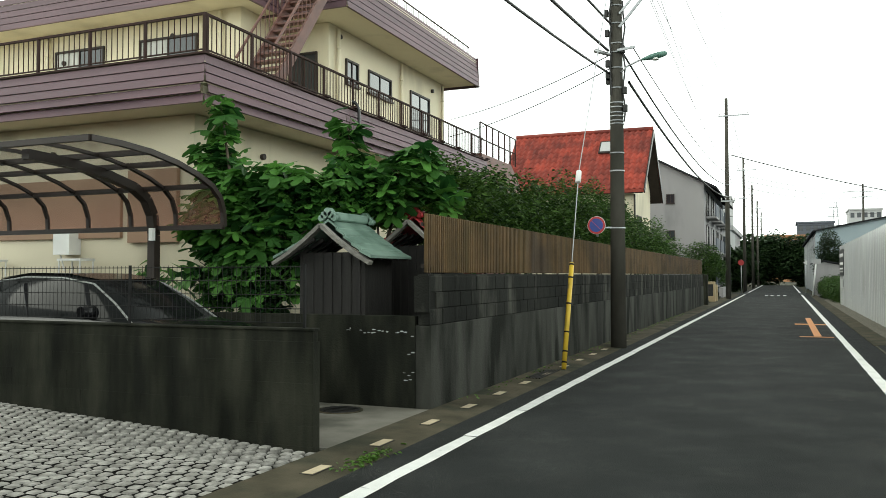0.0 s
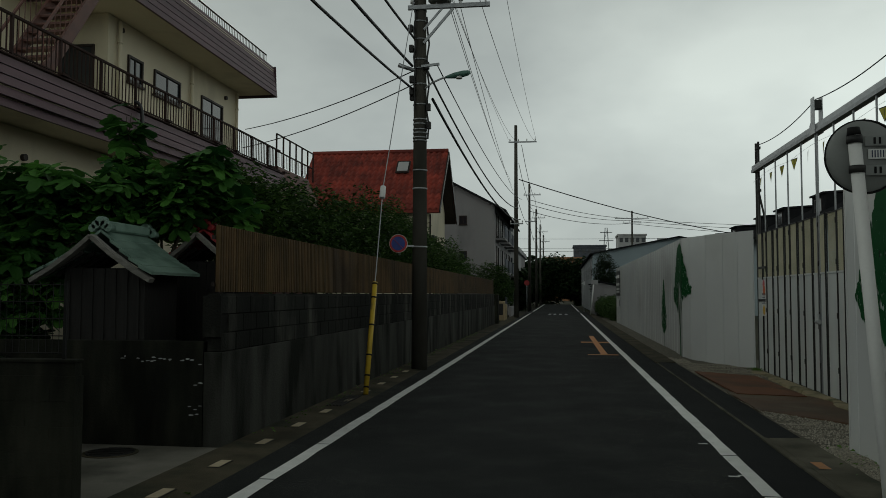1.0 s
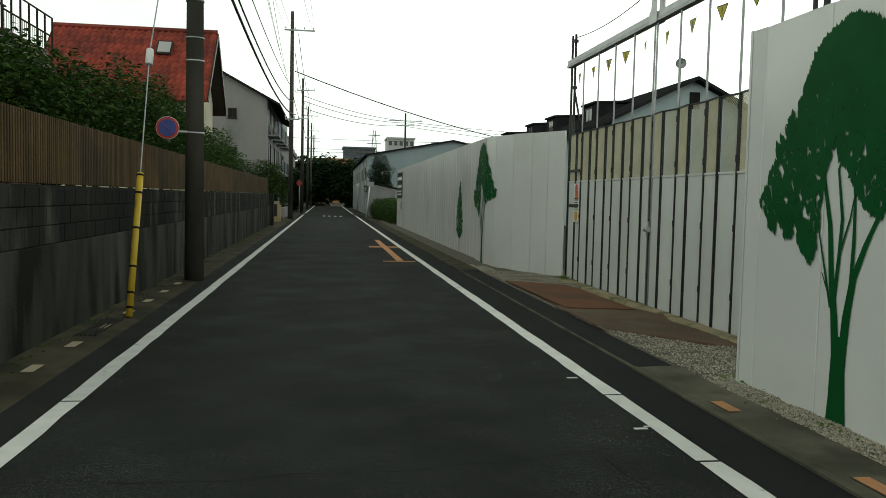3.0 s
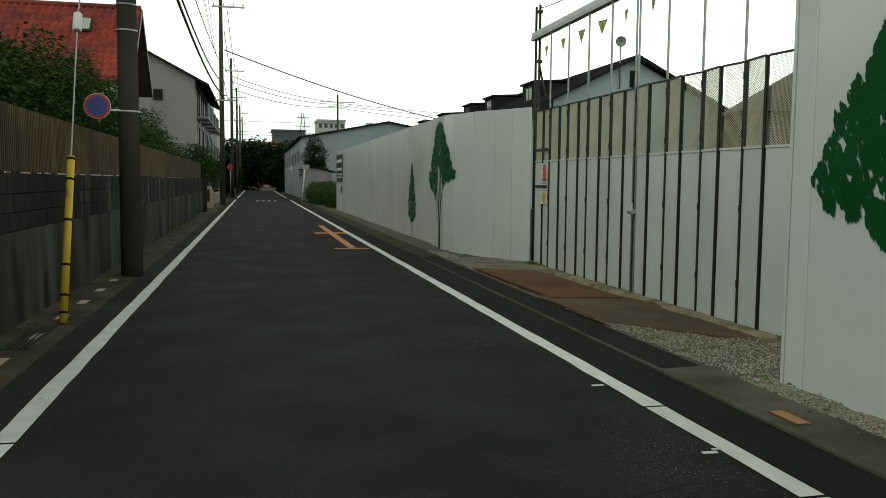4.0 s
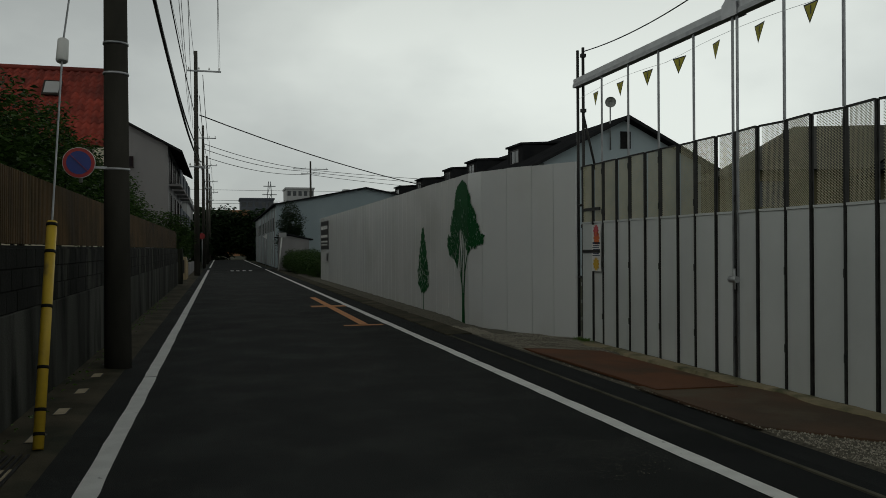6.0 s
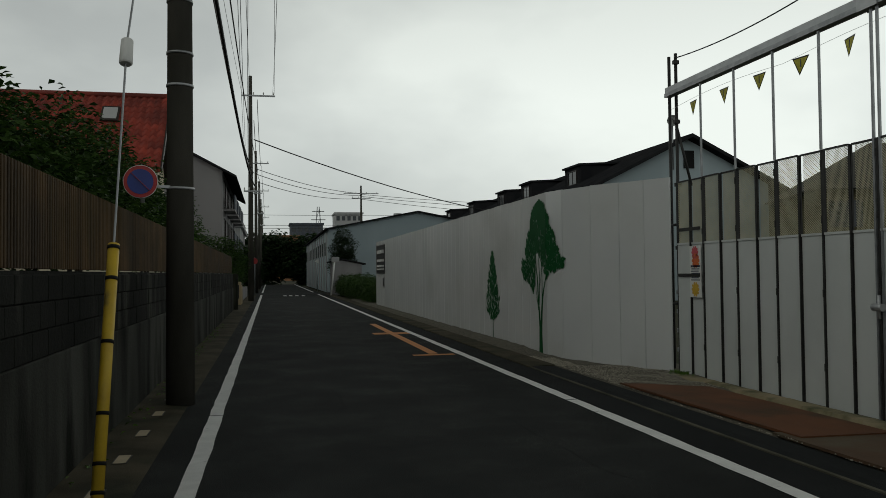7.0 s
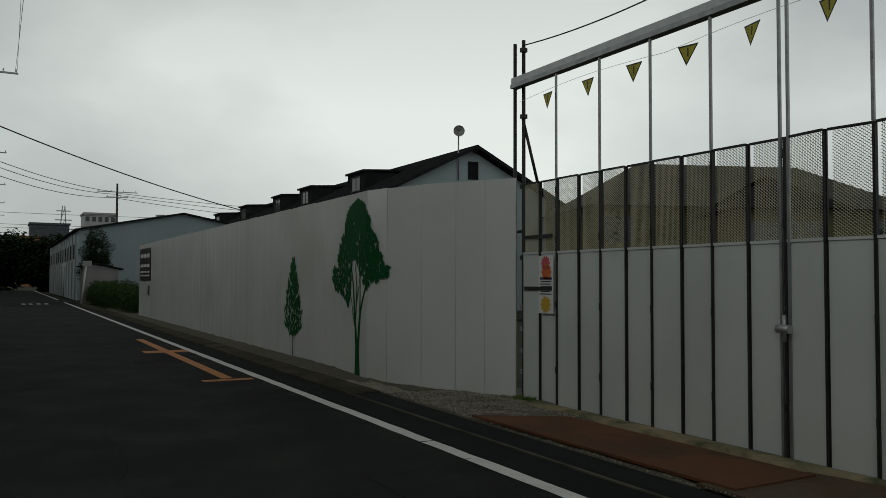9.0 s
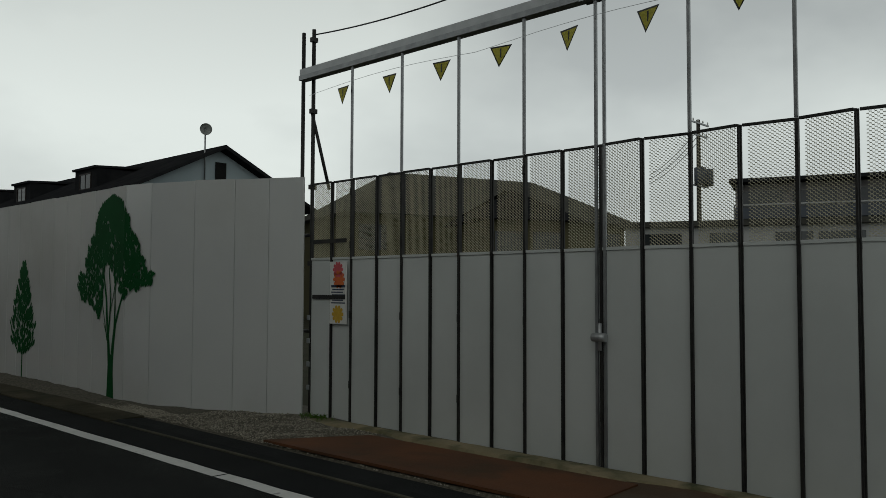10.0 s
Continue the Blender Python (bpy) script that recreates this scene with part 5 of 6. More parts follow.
for z in (2.56, 2.38):
    bm = B()
    box(bm, cx - 0.02, cx + 0.17, cy - 0.06, cy - 0.035, z - 0.03, z + 0.03)
    part("rail", bm, M_mirrorback, mr)
    bm = B()
    px_ = 2.193 + (2.585 - z) * 0.0693
    rod(bm, (px_, 1.46, z - 0.022), (px_, 1.46, z + 0.022), 0.047, n=14)
    part("clamp", bm, M_darksteel, mr)
    for dx in (0.03, 0.06, 0.13, 0.16):
        bm = B()
        box(bm, cx + dx, cx + dx + 0.012, cy - 0.066, cy - 0.061, z - 0.02, z + 0.02)
        part("slot", bm, M_black, mr)
bm = B()
box(bm, cx + 0.0, cx + 0.185, cy - 0.055, cy - 0.05, 2.45, 2.51)
lb = part("label_plate", bm, M_white, mr)
for k in range(10):
    bm = B()
    x = cx + 0.02 + k * 0.016
    box(bm, x, x + 0.006, cy - 0.058, cy - 0.056, 2.458, 2.502)
    part("lettering_bar", bm, M_ink, lb)


# ---- utility poles ----
def bands(b, x, y, z, r, h=0.03):
    rod(b, (x, y, z), (x, y, z + h), r, n=18)


def utility_pole(x, y, h, arms, label):
    th = thing("utility_pole", label, "utility pole", (x, y, 0), "utility poles")
    b = B()
    rod(b, (x, y, -0.3), (x, y, h), 0.175, 0.105, n=20)
    part("shaft", b, M_pole, th)
    for z, x0, x1 in arms:
        b = B()
        beam(b, (x + x0, y - 0.14, z), (x + x1, y - 0.14, z), 0.08, 0.09)
        part("cross_arm", b, M_steel, th)
        for k in range(4):
            b = B()
            px = x + x0 + (x1 - x0) * (0.05 + 0.3 * k)
            rod(b, (px, y - 0.14, z + 0.045), (px, y - 0.14, z + 0.1), 0.018, n=8)
            rod(b, (px, y - 0.14, z + 0.1), (px, y - 0.14, z + 0.22), 0.045, 0.03, n=10)
            part("insulator", b, M_white, th)
    return th


P1 = (-2.6, 13.75)
p1 = utility_pole(P1[0], P1[1], 13.0, ((7.9, -0.25, 1.55), (12.0, -0.7, 1.3)), "tall concrete utility pole with cables, bands and a street lamp")
rr = lambda z: 0.175 - 0.07 * (z + 0.3) / 13.3
for z in (2.63, 3.9, 4.3, 4.95, 5.02, 5.12, 5.2, 5.32, 5.42, 5.75, 6.2, 6.55, 6.75, 7.2, 7.6, 7.85):
    b = B()
    bands(b, P1[0], P1[1], z, rr(z) + 0.012)
    part("steel_band", b, M_steelplain if z < 4 else M_steel, p1)
for z, dx, dy in ((6.05, -0.17, -0.1), (5.95, -0.18, 0.0), (6.3, -0.16, -0.15), (6.6, 0.17, -0.12), (5.7, 0.19, -0.05), (5.3, 0.2, -0.05), (7.0, -0.18, -0.1), (7.45, -0.2, -0.1)):
    b = B()
    box(b, P1[0] + dx - 0.05, P1[0] + dx + 0.05, P1[1] + dy - 0.05, P1[1] + dy + 0.05, z - 0.08, z + 0.08)
    part("cable_clamp", bevel(b, 0.012), M_darksteel, p1)
for x_, y_, z_, f_ in ((0.18, -0.07, 5.0, 2.0), (-0.1, -0.155, 5.6, 3.0)):
    riser = bpy.data.curves.new("riser_cable", "CURVE")
    riser.dimensions, riser.bevel_depth, riser.bevel_resolution = "3D", 0.02, 2
    sp = riser.splines.new("POLY")
    sp.points.add(9)
    for k in range(10):
        sp.points[k].co = (x_ + 0.03 * math.sin(k * f_), y_, z_ + 0.3 * k, 1)
    ob = new("riser_cable", riser)
    ob.data.materials.append(M_wire)
    ob.parent = p1
b = B()
beam(b, (P1[0] + 0.1, P1[1] - 0.14, 7.1), (P1[0] + 0.75, P1[1] - 0.14, 7.85), 0.05, 0.05)
beam(b, (P1[0] + 0.1, P1[1] - 0.14, 7.4), (P1[0] + 0.5, P1[1] - 0.14, 7.85), 0.04, 0.04)
part("arm_brace", b, M_steel, p1)
b = B()
rod(b, (P1[0] + 0.45, P1[1] - 0.1, 8.0), (P1[0] + 0.45, P1[1] - 0.1, 8.9), 0.26, n=18)
part("transformer", bevel(b, 0.03), M_mirrorback, p1, "grey transformer drum on the cross arm")
b = B()
beam(b, (P1[0] + 0.05, P1[1] - 0.16, 6.58), (P1[0] + 0.45, P1[1] - 0.16, 6.62), 0.05, 0.05)
rod(b, (P1[0] - 0.45, P1[1] - 0.2, 6.62), (P1[0] - 0.1, P1[1] - 0.15, 6.5), 0.05, 0.04, n=8)
part("small_arm", b, M_steel, p1)

lamp = thing("street_lamp", "green street lamp on a curved arm fixed to the pole", "street lamp", (P1[0] + 0.15, P1[1] - 0.1, 6.1))
b = B()
ap = [(P1[0] + 0.12, P1[1] - 0.1, 6.1), (P1[0] + 0.28, P1[1] - 0.12, 6.22), (P1[0] + 0.5, P1[1] - 0.15, 6.3), (P1[0] + 0.62, P1[1] - 0.16, 6.32)]
for p, q in zip(ap, ap[1:]):
    rod(b, p, q, 0.022, n=8)
part("arm", b, M_steelplain, lamp)
b = B()
prev = None
for u, r in ((0.0, 0.03), (0.06, 0.05), (0.2, 0.085), (0.38, 0.095), (0.5, 0.075), (0.55, 0.03)):
    c = Vector((P1[0] + 0.58 + u, P1[1] - 0.16, 6.32 + 0.16 * u))
    ring = [b.verts.new(c + Vector((0, r * math.cos(2 * math.pi * i / 12), r * 0.75 * math.sin(2 * math.pi * i / 12)))) for i in range(12)]
    if prev:
        for i in range(12):
            b.faces.new((prev[i], prev[(i + 1) % 12], ring[(i + 1) % 12], ring[i])).smooth = True
    prev = ring
b.faces.new(prev)
part("head", b, M_green, lamp, "green lamp housing")
b = B()
rod(b, (P1[0] + 0.88, P1[1] - 0.16, 6.28), (P1[0] + 0.88, P1[1] - 0.16, 6.33), 0.07, n=12)
part("lens", b, M_white, lamp)

sign = thing("no_parking_sign", "round blue and red no-parking sign clamped to the pole", "traffic sign", (-3.0, 13.6, 2.5))
b = B()
rod(b, (-3.035, 13.56, 2.71), (-3.035, 13.575, 2.71), 0.2, n=36)
part("plate", b, M_white, sign)
b = B()
rod(b, (-3.035, 13.55, 2.71), (-3.035, 13.557, 2.71), 0.192, n=36)
part("red_ring", b, M_red, sign)
b = B()
rod(b, (-3.035, 13.543, 2.71), (-3.035, 13.548, 2.71), 0.15, n=36)
part("blue_disc", b, M_blue, sign)
b = B()
beam(b, (-3.14, 13.538, 2.815), (-2.93, 13.538, 2.605), 0.005, 0.035, (0, 1, 0))
part("slash", b, M_red, sign)
b = B()
rod(b, (-3.02, 13.61, 2.46), (-3.02, 13.61, 2.86), 0.025, n=10)
beam(b, (-3.02, 13.61, 2.66), (-2.7, 13.65, 2.66), 0.04, 0.03)
part("bracket", b, M_steelplain, sign)

guy = thing("guy_wire", "yellow plastic guard round a guy wire with a white insulator", "guy wire", (-2.66, 9.1, 0))
gp = lambda z: Vector((-2.66 + 0.0 * z, 9.08 + (0.345 * z if z < 3.5 else 1.21 + 0.62 * (z - 3.5)), z))
b = B()
rod(b, gp(0.02), gp(1.82), 0.042, n=14)
part("guard", b, M_yellow, guy)
for z in (0.12, 0.3, 0.62, 1.1, 1.55, 1.78):
    b = B()
    rod(b, gp(z), gp(z + 0.025), 0.046, n=14)
    part("guard_band", b, M_black, guy)
b = B()
rod(b, gp(1.8), gp(3.32), 0.009, n=6)
rod(b, gp(3.5), Vector((-2.62, 13.6, 8.7)), 0.009, n=6)
part("wire", b, M_steel, guy)
b = B()
rod(b, gp(3.3), gp(3.52), 0.055, 0.05, n=12)
part("insulator", bevel(b, 0.01), M_white, guy)
b = B()
for k in range(5):
    box(b, -2.9 + k * 0.05, -2.88 + k * 0.05, 7.7, 8.9, 0.02, 0.035)
solid("drain_grate", b, M_darksteel, "iron grate in the gutter by the wall", "grate", kind="")

P2 = (-2.6, 53.0)
utility_pole(P2[0], P2[1], 13.4, ((12.2, -0.5, 1.45), (6.5, -0.4, 0.5)), "concrete utility pole further along the lane")
for y, h in ((82, 13.2), (106, 13), (128, 12.8), (152, 12.8)):
    utility_pole(-2.75, y, h, ((h - 1.2, -0.6, 1.2), (h - 4, -0.4, 0.6)), "distant concrete utility pole along the lane")
utility_pole(9.8, 106, 12.6, ((11.6, -2.2, 2.2), (11.0, -1.2, 1.2)), "distant utility pole beside the warehouse")
p5 = utility_pole(42.2, 28.0, 11.35, ((11.1, -1.0, 1.0), (10.4, -0.8, 0.8), (7.5, -0.9, 0.9)), "utility pole with a transformer behind the site")
for dx in (-0.45, 0.5):
    bm = B()
    rod(bm, (42.2 + dx, 27.7, 7.55), (42.2 + dx, 27.7, 8.5), 0.33, n=14)
    part("transformer", bm, M_darkblock, p5)
utility_pole(-3.5, -24, 13.0, ((7.9, -0.25, 1.55), (12.0, -0.7, 1.3)), "concrete utility pole at the lane's near end")


def cable(name, a, c, sag, r, label):
    cu = bpy.data.curves.new(name, "CURVE")
    cu.dimensions, cu.bevel_depth, cu.bevel_resolution = "3D", r, 1
    s = cu.splines.new("POLY")
    n = 18
    s.points.add(n)
    a, c = Vector(a), Vector(c)
    for i in range(n + 1):
        u = i / n
        p = a.lerp(c, u) - Vector((0, 0, sag * 4 * u * (1 - u)))
        s.points[i].co = (*p, 1)
    o = new(name, cu)
    o.data.materials.append(M_wire)
    return tagged(o, label, "cable", "overhead cables")


LW = "black overhead cable strung between the poles"
for a, c, sag, r in (
        ((-2.45, 13.6, 6.55), (-2.4, 53, 7.6), 0.8, 0.026), ((-2.3, 13.6, 5.85), (-2.3, 53, 6.8), 0.75, 0.034), ((-2.2, 13.6, 6.6), (-2.2, 53, 8.2), 0.6, 0.014),
        ((-1.3, 13.6, 8.1), (-1.3, 53, 12.3), 0.5, 0.008), ((-1.9, 13.6, 8.1), (-2.6, 53, 12.3), 0.5, 0.008), ((-2.0, 13.6, 8.1), (-3.0, 53, 9.6), 0.4, 0.008),
        ((-1.95, 13.6, 8.1), (-2.9, 53, 9.2), 0.4, 0.008), ((-1.75, 13.6, 8.1), (-2.8, 53, 8.8), 0.4, 0.008), ((-1.4, 13.6, 12.1), (-1.2, 53, 12.4), 0.5, 0.008),
        ((-3.2, 13.6, 12.1), (-3.1, 53, 12.4), 0.5, 0.008)):
    cable("overhead_cable", a, c, sag, r, LW)
for a, c, sag, r in (((-2.75, 13.6, 6.6), (-3.6, -24, 7.4), 0.8, 0.03), ((-2.75, 13.6, 6.1), (-3.8, -24, 6.6), 0.9, 0.024), ((-2.7, 13.6, 7.2), (-3.4, -24, 7.9), 0.7, 0.026),
                     ((-1.3, 13.6, 8.1), (-1.3, -24, 8.1), 0.6, 0.008), ((-1.8, 13.6, 8.1), (-1.8, -24, 8.1), 0.6, 0.008)):
    cable("overhead_cable", a, c, sag, r, LW)
for a, c, sag in (((-2.7, 13.6, 6.5), (-9.0, 19.7, 6.6), 0.15), ((-2.7, 13.6, 6.2), (-9.0, 19.5, 6.0), 0.15)):
    cable("service_cable", a, c, sag, 0.012, "thin black service cable from the pole to the building")
cable("overhead_cable", (-2.4, 53, 9.6), (30, 78, 6.2), 1.2, 0.035, "thick black cable crossing over the lane and the roofs")
for dz, sag in ((0, 0.4), (-0.5, 0.5), (-1.2, 0.6)):
    cable("overhead_cable", (-2.7, 82, 11.5 + dz), (9.8, 106, 11.6 + dz * 0.5), sag, 0.03, LW)
    cable("overhead_cable", (9.8, 106, 11.5 + dz * 0.5), (60, 110, 11.0 + dz), sag * 2, 0.03, LW)
    for y0, h0, y1, h1 in ((53, 12.0, 82, 11.8), (82, 11.8, 106, 11.6), (106, 11.6, 128, 11.4), (128, 11.4, 152, 11.4)):
        cable("overhead_cable", (-2.2 + dz * 0.4, y0, h0 + dz * 2.5), (-2.3 + dz * 0.4, y1, h1 + dz * 2.5), sag, 0.02, LW)
for z in (6.0, 6.5, 8.2):
    cable("overhead_cable", (-40, 140, z + 4), (60, 140, z + 4), 1.0, 0.03, LW)
cable("beam_cable", (4.8, 15.1, 4.95), (4.73, 10.7, 4.93), 0.12, 0.009, "thin cable along the gate's overhead beam")
cable("beam_cable", (4.73, 10.7, 4.93), (4.8, 6.5, 4.95), 0.12, 0.009, "thin cable along the gate's overhead beam")
for dz in (0, -0.35, -0.7):
    cable("overhead_cable", (42.2, 28, 10.8 + dz), (58, 40, 10.9 + dz), 0.3, 0.02, LW)


# ---- houses ----
red = thing("red_roofed_house", "cream house with a steep orange-red tiled roof", "house", (-10, 44.6, 0.1))
RY, RE, RR, RH = 44.6, 6.3, 10.2, 3.75
bm = B()
prism(bm, [(RY - 3.0, 0.1), (RY + 3.0, 0.1), (RY + 3.0, RE + 0.4), (RY, RR - 0.5), (RY - 3.0, RE + 0.4)], "x", -14.2, -6.85)
part("wall", bm, M_cream, red)
bm = B()
prism(bm, [(RY - RH, RE - 0.02), (RY, RR), (RY + RH, RE - 0.02), (RY + RH, RE - 0.16), (RY, RR - 0.16), (RY - RH, RE - 0.16)], "x", -14.6, -6.2)
roofb = part("roof", bm, M_redtile, red)
bm = B()
prism(bm, [(RY - RH + 0.1, RE - 0.1), (RY, RR - 0.17), (RY + RH - 0.1, RE - 0.1), (RY + RH - 0.1, RE - 0.2), (RY, RR - 0.24), (RY - RH + 0.1, RE - 0.2)], "x", -14.55, -6.23)
part("soffit", bm, M_bronze, red, "dark brown boarded eaves")
bm = B()
for s in (-1, 1):
    beam(bm, (-6.17, RY + s * RH, RE - 0.12), (-6.17, RY, RR - 0.12), 0.06, 0.26)
part("bargeboard", bm, M_bronze, red)
bm = B()
rod(bm, (-14.6, RY, RR + 0.03), (-6.2, RY, RR + 0.03), 0.14, n=10)
part("ridge_tiles", bm, M_redtile, red)
window_unit(red, "x", -6.85, RY - 0.9, RY + 0.9, 6.8, 8.3, 1, True)
window_unit(red, "x", -6.85, RY - 2.2, RY - 0.6, 3.4, 5.0, 1, False)
window_unit(red, "y", RY - 3.0, -8.6, -7.3, 4.0, 5.6, -1, False)
bm = B()
beam(bm, (-6.8, RY - 3.1, RE - 0.2), (-6.8, RY - 3.1, 1.5), 0.09, 0.09)
part("downpipe", bm, M_bronze, red)
sky_l = new("skylight")
sky_l.parent = red
for nm, m, k, dz in (("skylight_frame", M_bronze, 1.0, 0.16), ("skylight_pane", M_concblock, 0.78, 0.19)):
    bm = B()
    nn = Vector((0, -(RR - RE), RH)).normalized()
    v = Vector((0, RH, RR - RE)).normalized()
    c = Vector((-8.72, RY - RH * 0.31, RR - (RR - RE) * 0.31))
    beam(bm, c + nn * dz - v * 0.55 * k, c + nn * dz + v * 0.55 * k, 0.8 * k, 0.06, nn)
    part(nm, bm, m, sky_l)

ter = thing("roof_terrace", "dark red metal roof terrace with a pipe railing", "terrace", (-8.6, 23.0, 0.1))
bm = B()
prism(bm, [(21.2, 0.1), (25.6, 0.1), (25.6, 5.0), (24.4, 5.7), (21.2, 5.7)], "x", -11, -8.5)
part("wall", bm, M_stair, ter)
bm = B()
for y in np.arange(21.2, 25.1, 0.65):
    rod(bm, (-8.55, y, 5.7), (-8.55, y, 6.75), 0.03, n=6)
for z in (6.75, 6.2):
    rod(bm, (-8.55, 21.2, z), (-8.55, 25.1, z), 0.025, n=6)
for y in np.arange(21.2, 25.1, 0.16):
    rod(bm, (-8.55, y, 5.75), (-8.55, y, 6.2), 0.008, n=4)
part("railing", bm, M_rail, ter)

grey = thing("grey_apartment_house", "three-storey grey apartment house with dark balconies", "apartment house", (-10, 66, 0.1))
bm = B()
prism(bm, [(-15.6, 0.1), (-4.5, 0.1), (-4.5, 8.4), (-10.0, 11.2), (-15.6, 8.4)], "y", 58, 78)
part("wall", bm, M_greywall, grey)
bm = B()
prism(bm, [(-16.4, 8.1), (-10.0, 11.42), (-3.6, 8.0), (-3.6, 7.85), (-10.0, 11.24), (-16.4, 7.95)], "y", 57.6, 78.6)
part("roof", bm, M_darkroof, grey)
for k in range(4):
    for s in range(3):
        y0 = 59.2 + k * 4.8
        z0 = 0.7 + s * 2.55
        bc = new("balcony")
        bc.parent = grey
        bm = B()
        box(bm, -4.5, -3.75, y0, y0 + 3.2, z0, z0 + 0.15)
        part("slab", bm, M_greywall, bc)
        bm = B()
        box(bm, -3.82, -3.75, y0, y0 + 3.2, z0 + 0.15, z0 + 1.1)
        part("parapet", bm, M_darkblock, bc)
        window_unit(grey, "x", -4.5, y0 + 0.4, y0 + 2.6, z0 + 0.25, z0 + 2.1, 1, True)
window_unit(grey, "y", 58, -7.2, -6.6, 6.9, 7.6, -1, False)
window_unit(grey, "y", 58, -7.2, -6.6, 4.2, 4.9, -1, False)

# terraced house with dormers, behind the hoarding
th2 = thing("terraced_house", "long pale blue house with a dark roof and dormers", "house", (20.4, 60, 0))
bm = B()
prism(bm, [(15.6, -0.1), (25.2, -0.1), (25.2, 6.2), (20.4, 8.55), (15.6, 6.2)], "y", 43.2, 108)
part("wall", bm, M_bluewall, th2)
bm = B()
prism(bm, [(14.6, 5.9), (20.4, 8.8), (26.2, 5.9), (26.2, 5.72), (20.4, 8.6), (14.6, 5.72)], "y", 42.6, 108)
part("roof", bm, M_darkroof, th2)
bm = B()
box(bm, 20.15, 20.75, 43.13, 43.196, 7.0, 7.95)
part("gable_vent", bm, M_black, th2)
for y in (49.5, 58.5, 64.8, 74.5, 84, 94, 104):
    dm = new("dormer")
    dm.parent = th2
    bm = B()
    box(bm, 16.3, 18.8, y - 1.3, y + 1.3, 6.3, 7.75)
    part("dormer_wall", bm, M_darkroof, dm)
    bm = B()
    beam(bm, (16.15, y, 7.8), (19.2, y, 7.98), 2.75, 0.12)
    part("dormer_roof", bm, M_darkroof, dm)
    window_unit(dm, "x", 16.3, y - 0.7, y + 0.7, 6.7, 7.55, -1, False)
dish = thing("satellite_dish", "grey satellite dish on a pole at the gable", "satellite dish", (19.5, 43.1, 7))
bm = B()
rod(bm, (19.5, 43.1, 6.9), (19.5, 43.1, 9.3), 0.04, n=8)
part("mast", bm, M_steel, dish)
bm = B()
prev = None
aim = Vector((-0.42, -0.9, 0.05)).normalized()
q = aim.to_track_quat("Z", "Y")
for r, d in ((0.03, -0.09), (0.17, -0.06), (0.3, 0.0), (0.3, 0.02)):
    ring = [bm.verts.new(Vector((19.45, 42.95, 9.5)) + q @ Vector((r * math.cos(2 * math.pi * i / 20), r * math.sin(2 * math.pi * i / 20), d))) for i in range(20)]
    if prev:
        for i in range(20):
            bm.faces.new((prev[i], prev[(i + 1) % 20], ring[(i + 1) % 20], ring[i])).smooth = True
    else:
        bm.faces.new(ring)
    prev = ring
part("reflector", bm, M_mirrorback, dish)


def hip_house(name, label, c, length, depth, turn, eave, ridge, wallm, roofm, windows=3):
    th = thing(name, label, "house", (*c, -0.05))
    m = Matrix.Translation((*c, 0)) @ Matrix.Rotation(turn, 4, "Z")
    b = B()
    box(b, -length / 2 + 0.6, length / 2 - 0.6, -depth / 2 + 0.6, depth / 2 - 0.6, -0.05, eave + 0.05)
    bmesh.ops.transform(b, matrix=m, verts=b.verts[:])
    part("wall", b, wallm, th)
    b = B()
    L, D, k = length / 2, depth / 2, depth / 2 * 0.9
    base = [b.verts.new(p) for p in ((-L, -D, eave), (L, -D, eave), (L, D, eave), (-L, D, eave))]
    r0, r1 = b.verts.new((-L + k, 0, ridge)), b.verts.new((L - k, 0, ridge))
    b.faces.new((base[0], base[1], r1, r0))
    b.faces.new((base[2], base[3], r0, r1))
    b.faces.new((base[1], base[2], r1))
    b.faces.new((base[3], base[0], r0))
    b.faces.new(base[::-1])
    bmesh.ops.transform(b, matrix=m, verts=b.verts[:])
    part("roof", b, roofm, th)
    for k in range(windows):
        b = B()
        x = -length / 2 + 1.6 + k * (length - 3.2) / max(1, windows - 1)
        box(b, x - 0.7, x + 0.7, -depth / 2 + 0.55, -depth / 2 + 0.6, eave - 1.7, eave - 0.5)
        bmesh.ops.transform(b, matrix=m, verts=b.verts[:])
        part("window", b, M_glass, th)
    return th


hip_house("brown_roofed_house", "olive house with a grey-brown hipped roof behind the gate", (31.5, 36.5), 17, 9, radians(-20), 5.1, 7.7, M_olivewall, M_brownroof)
hip_house("brown_roofed_house", "olive back house with a dark hipped roof beyond the site", (31.0, 52.5), 9, 7, radians(-20), 5.5, 6.6, M_olivewall, M_darkroof, 2)
hip_house("brown_roofed_house", "dark gabled annexe with a hipped roof behind the gate", (28.0, 30.5), 5, 6, radians(-30), 4.6, 6.2, M_olivewall, M_darkroof, 2)
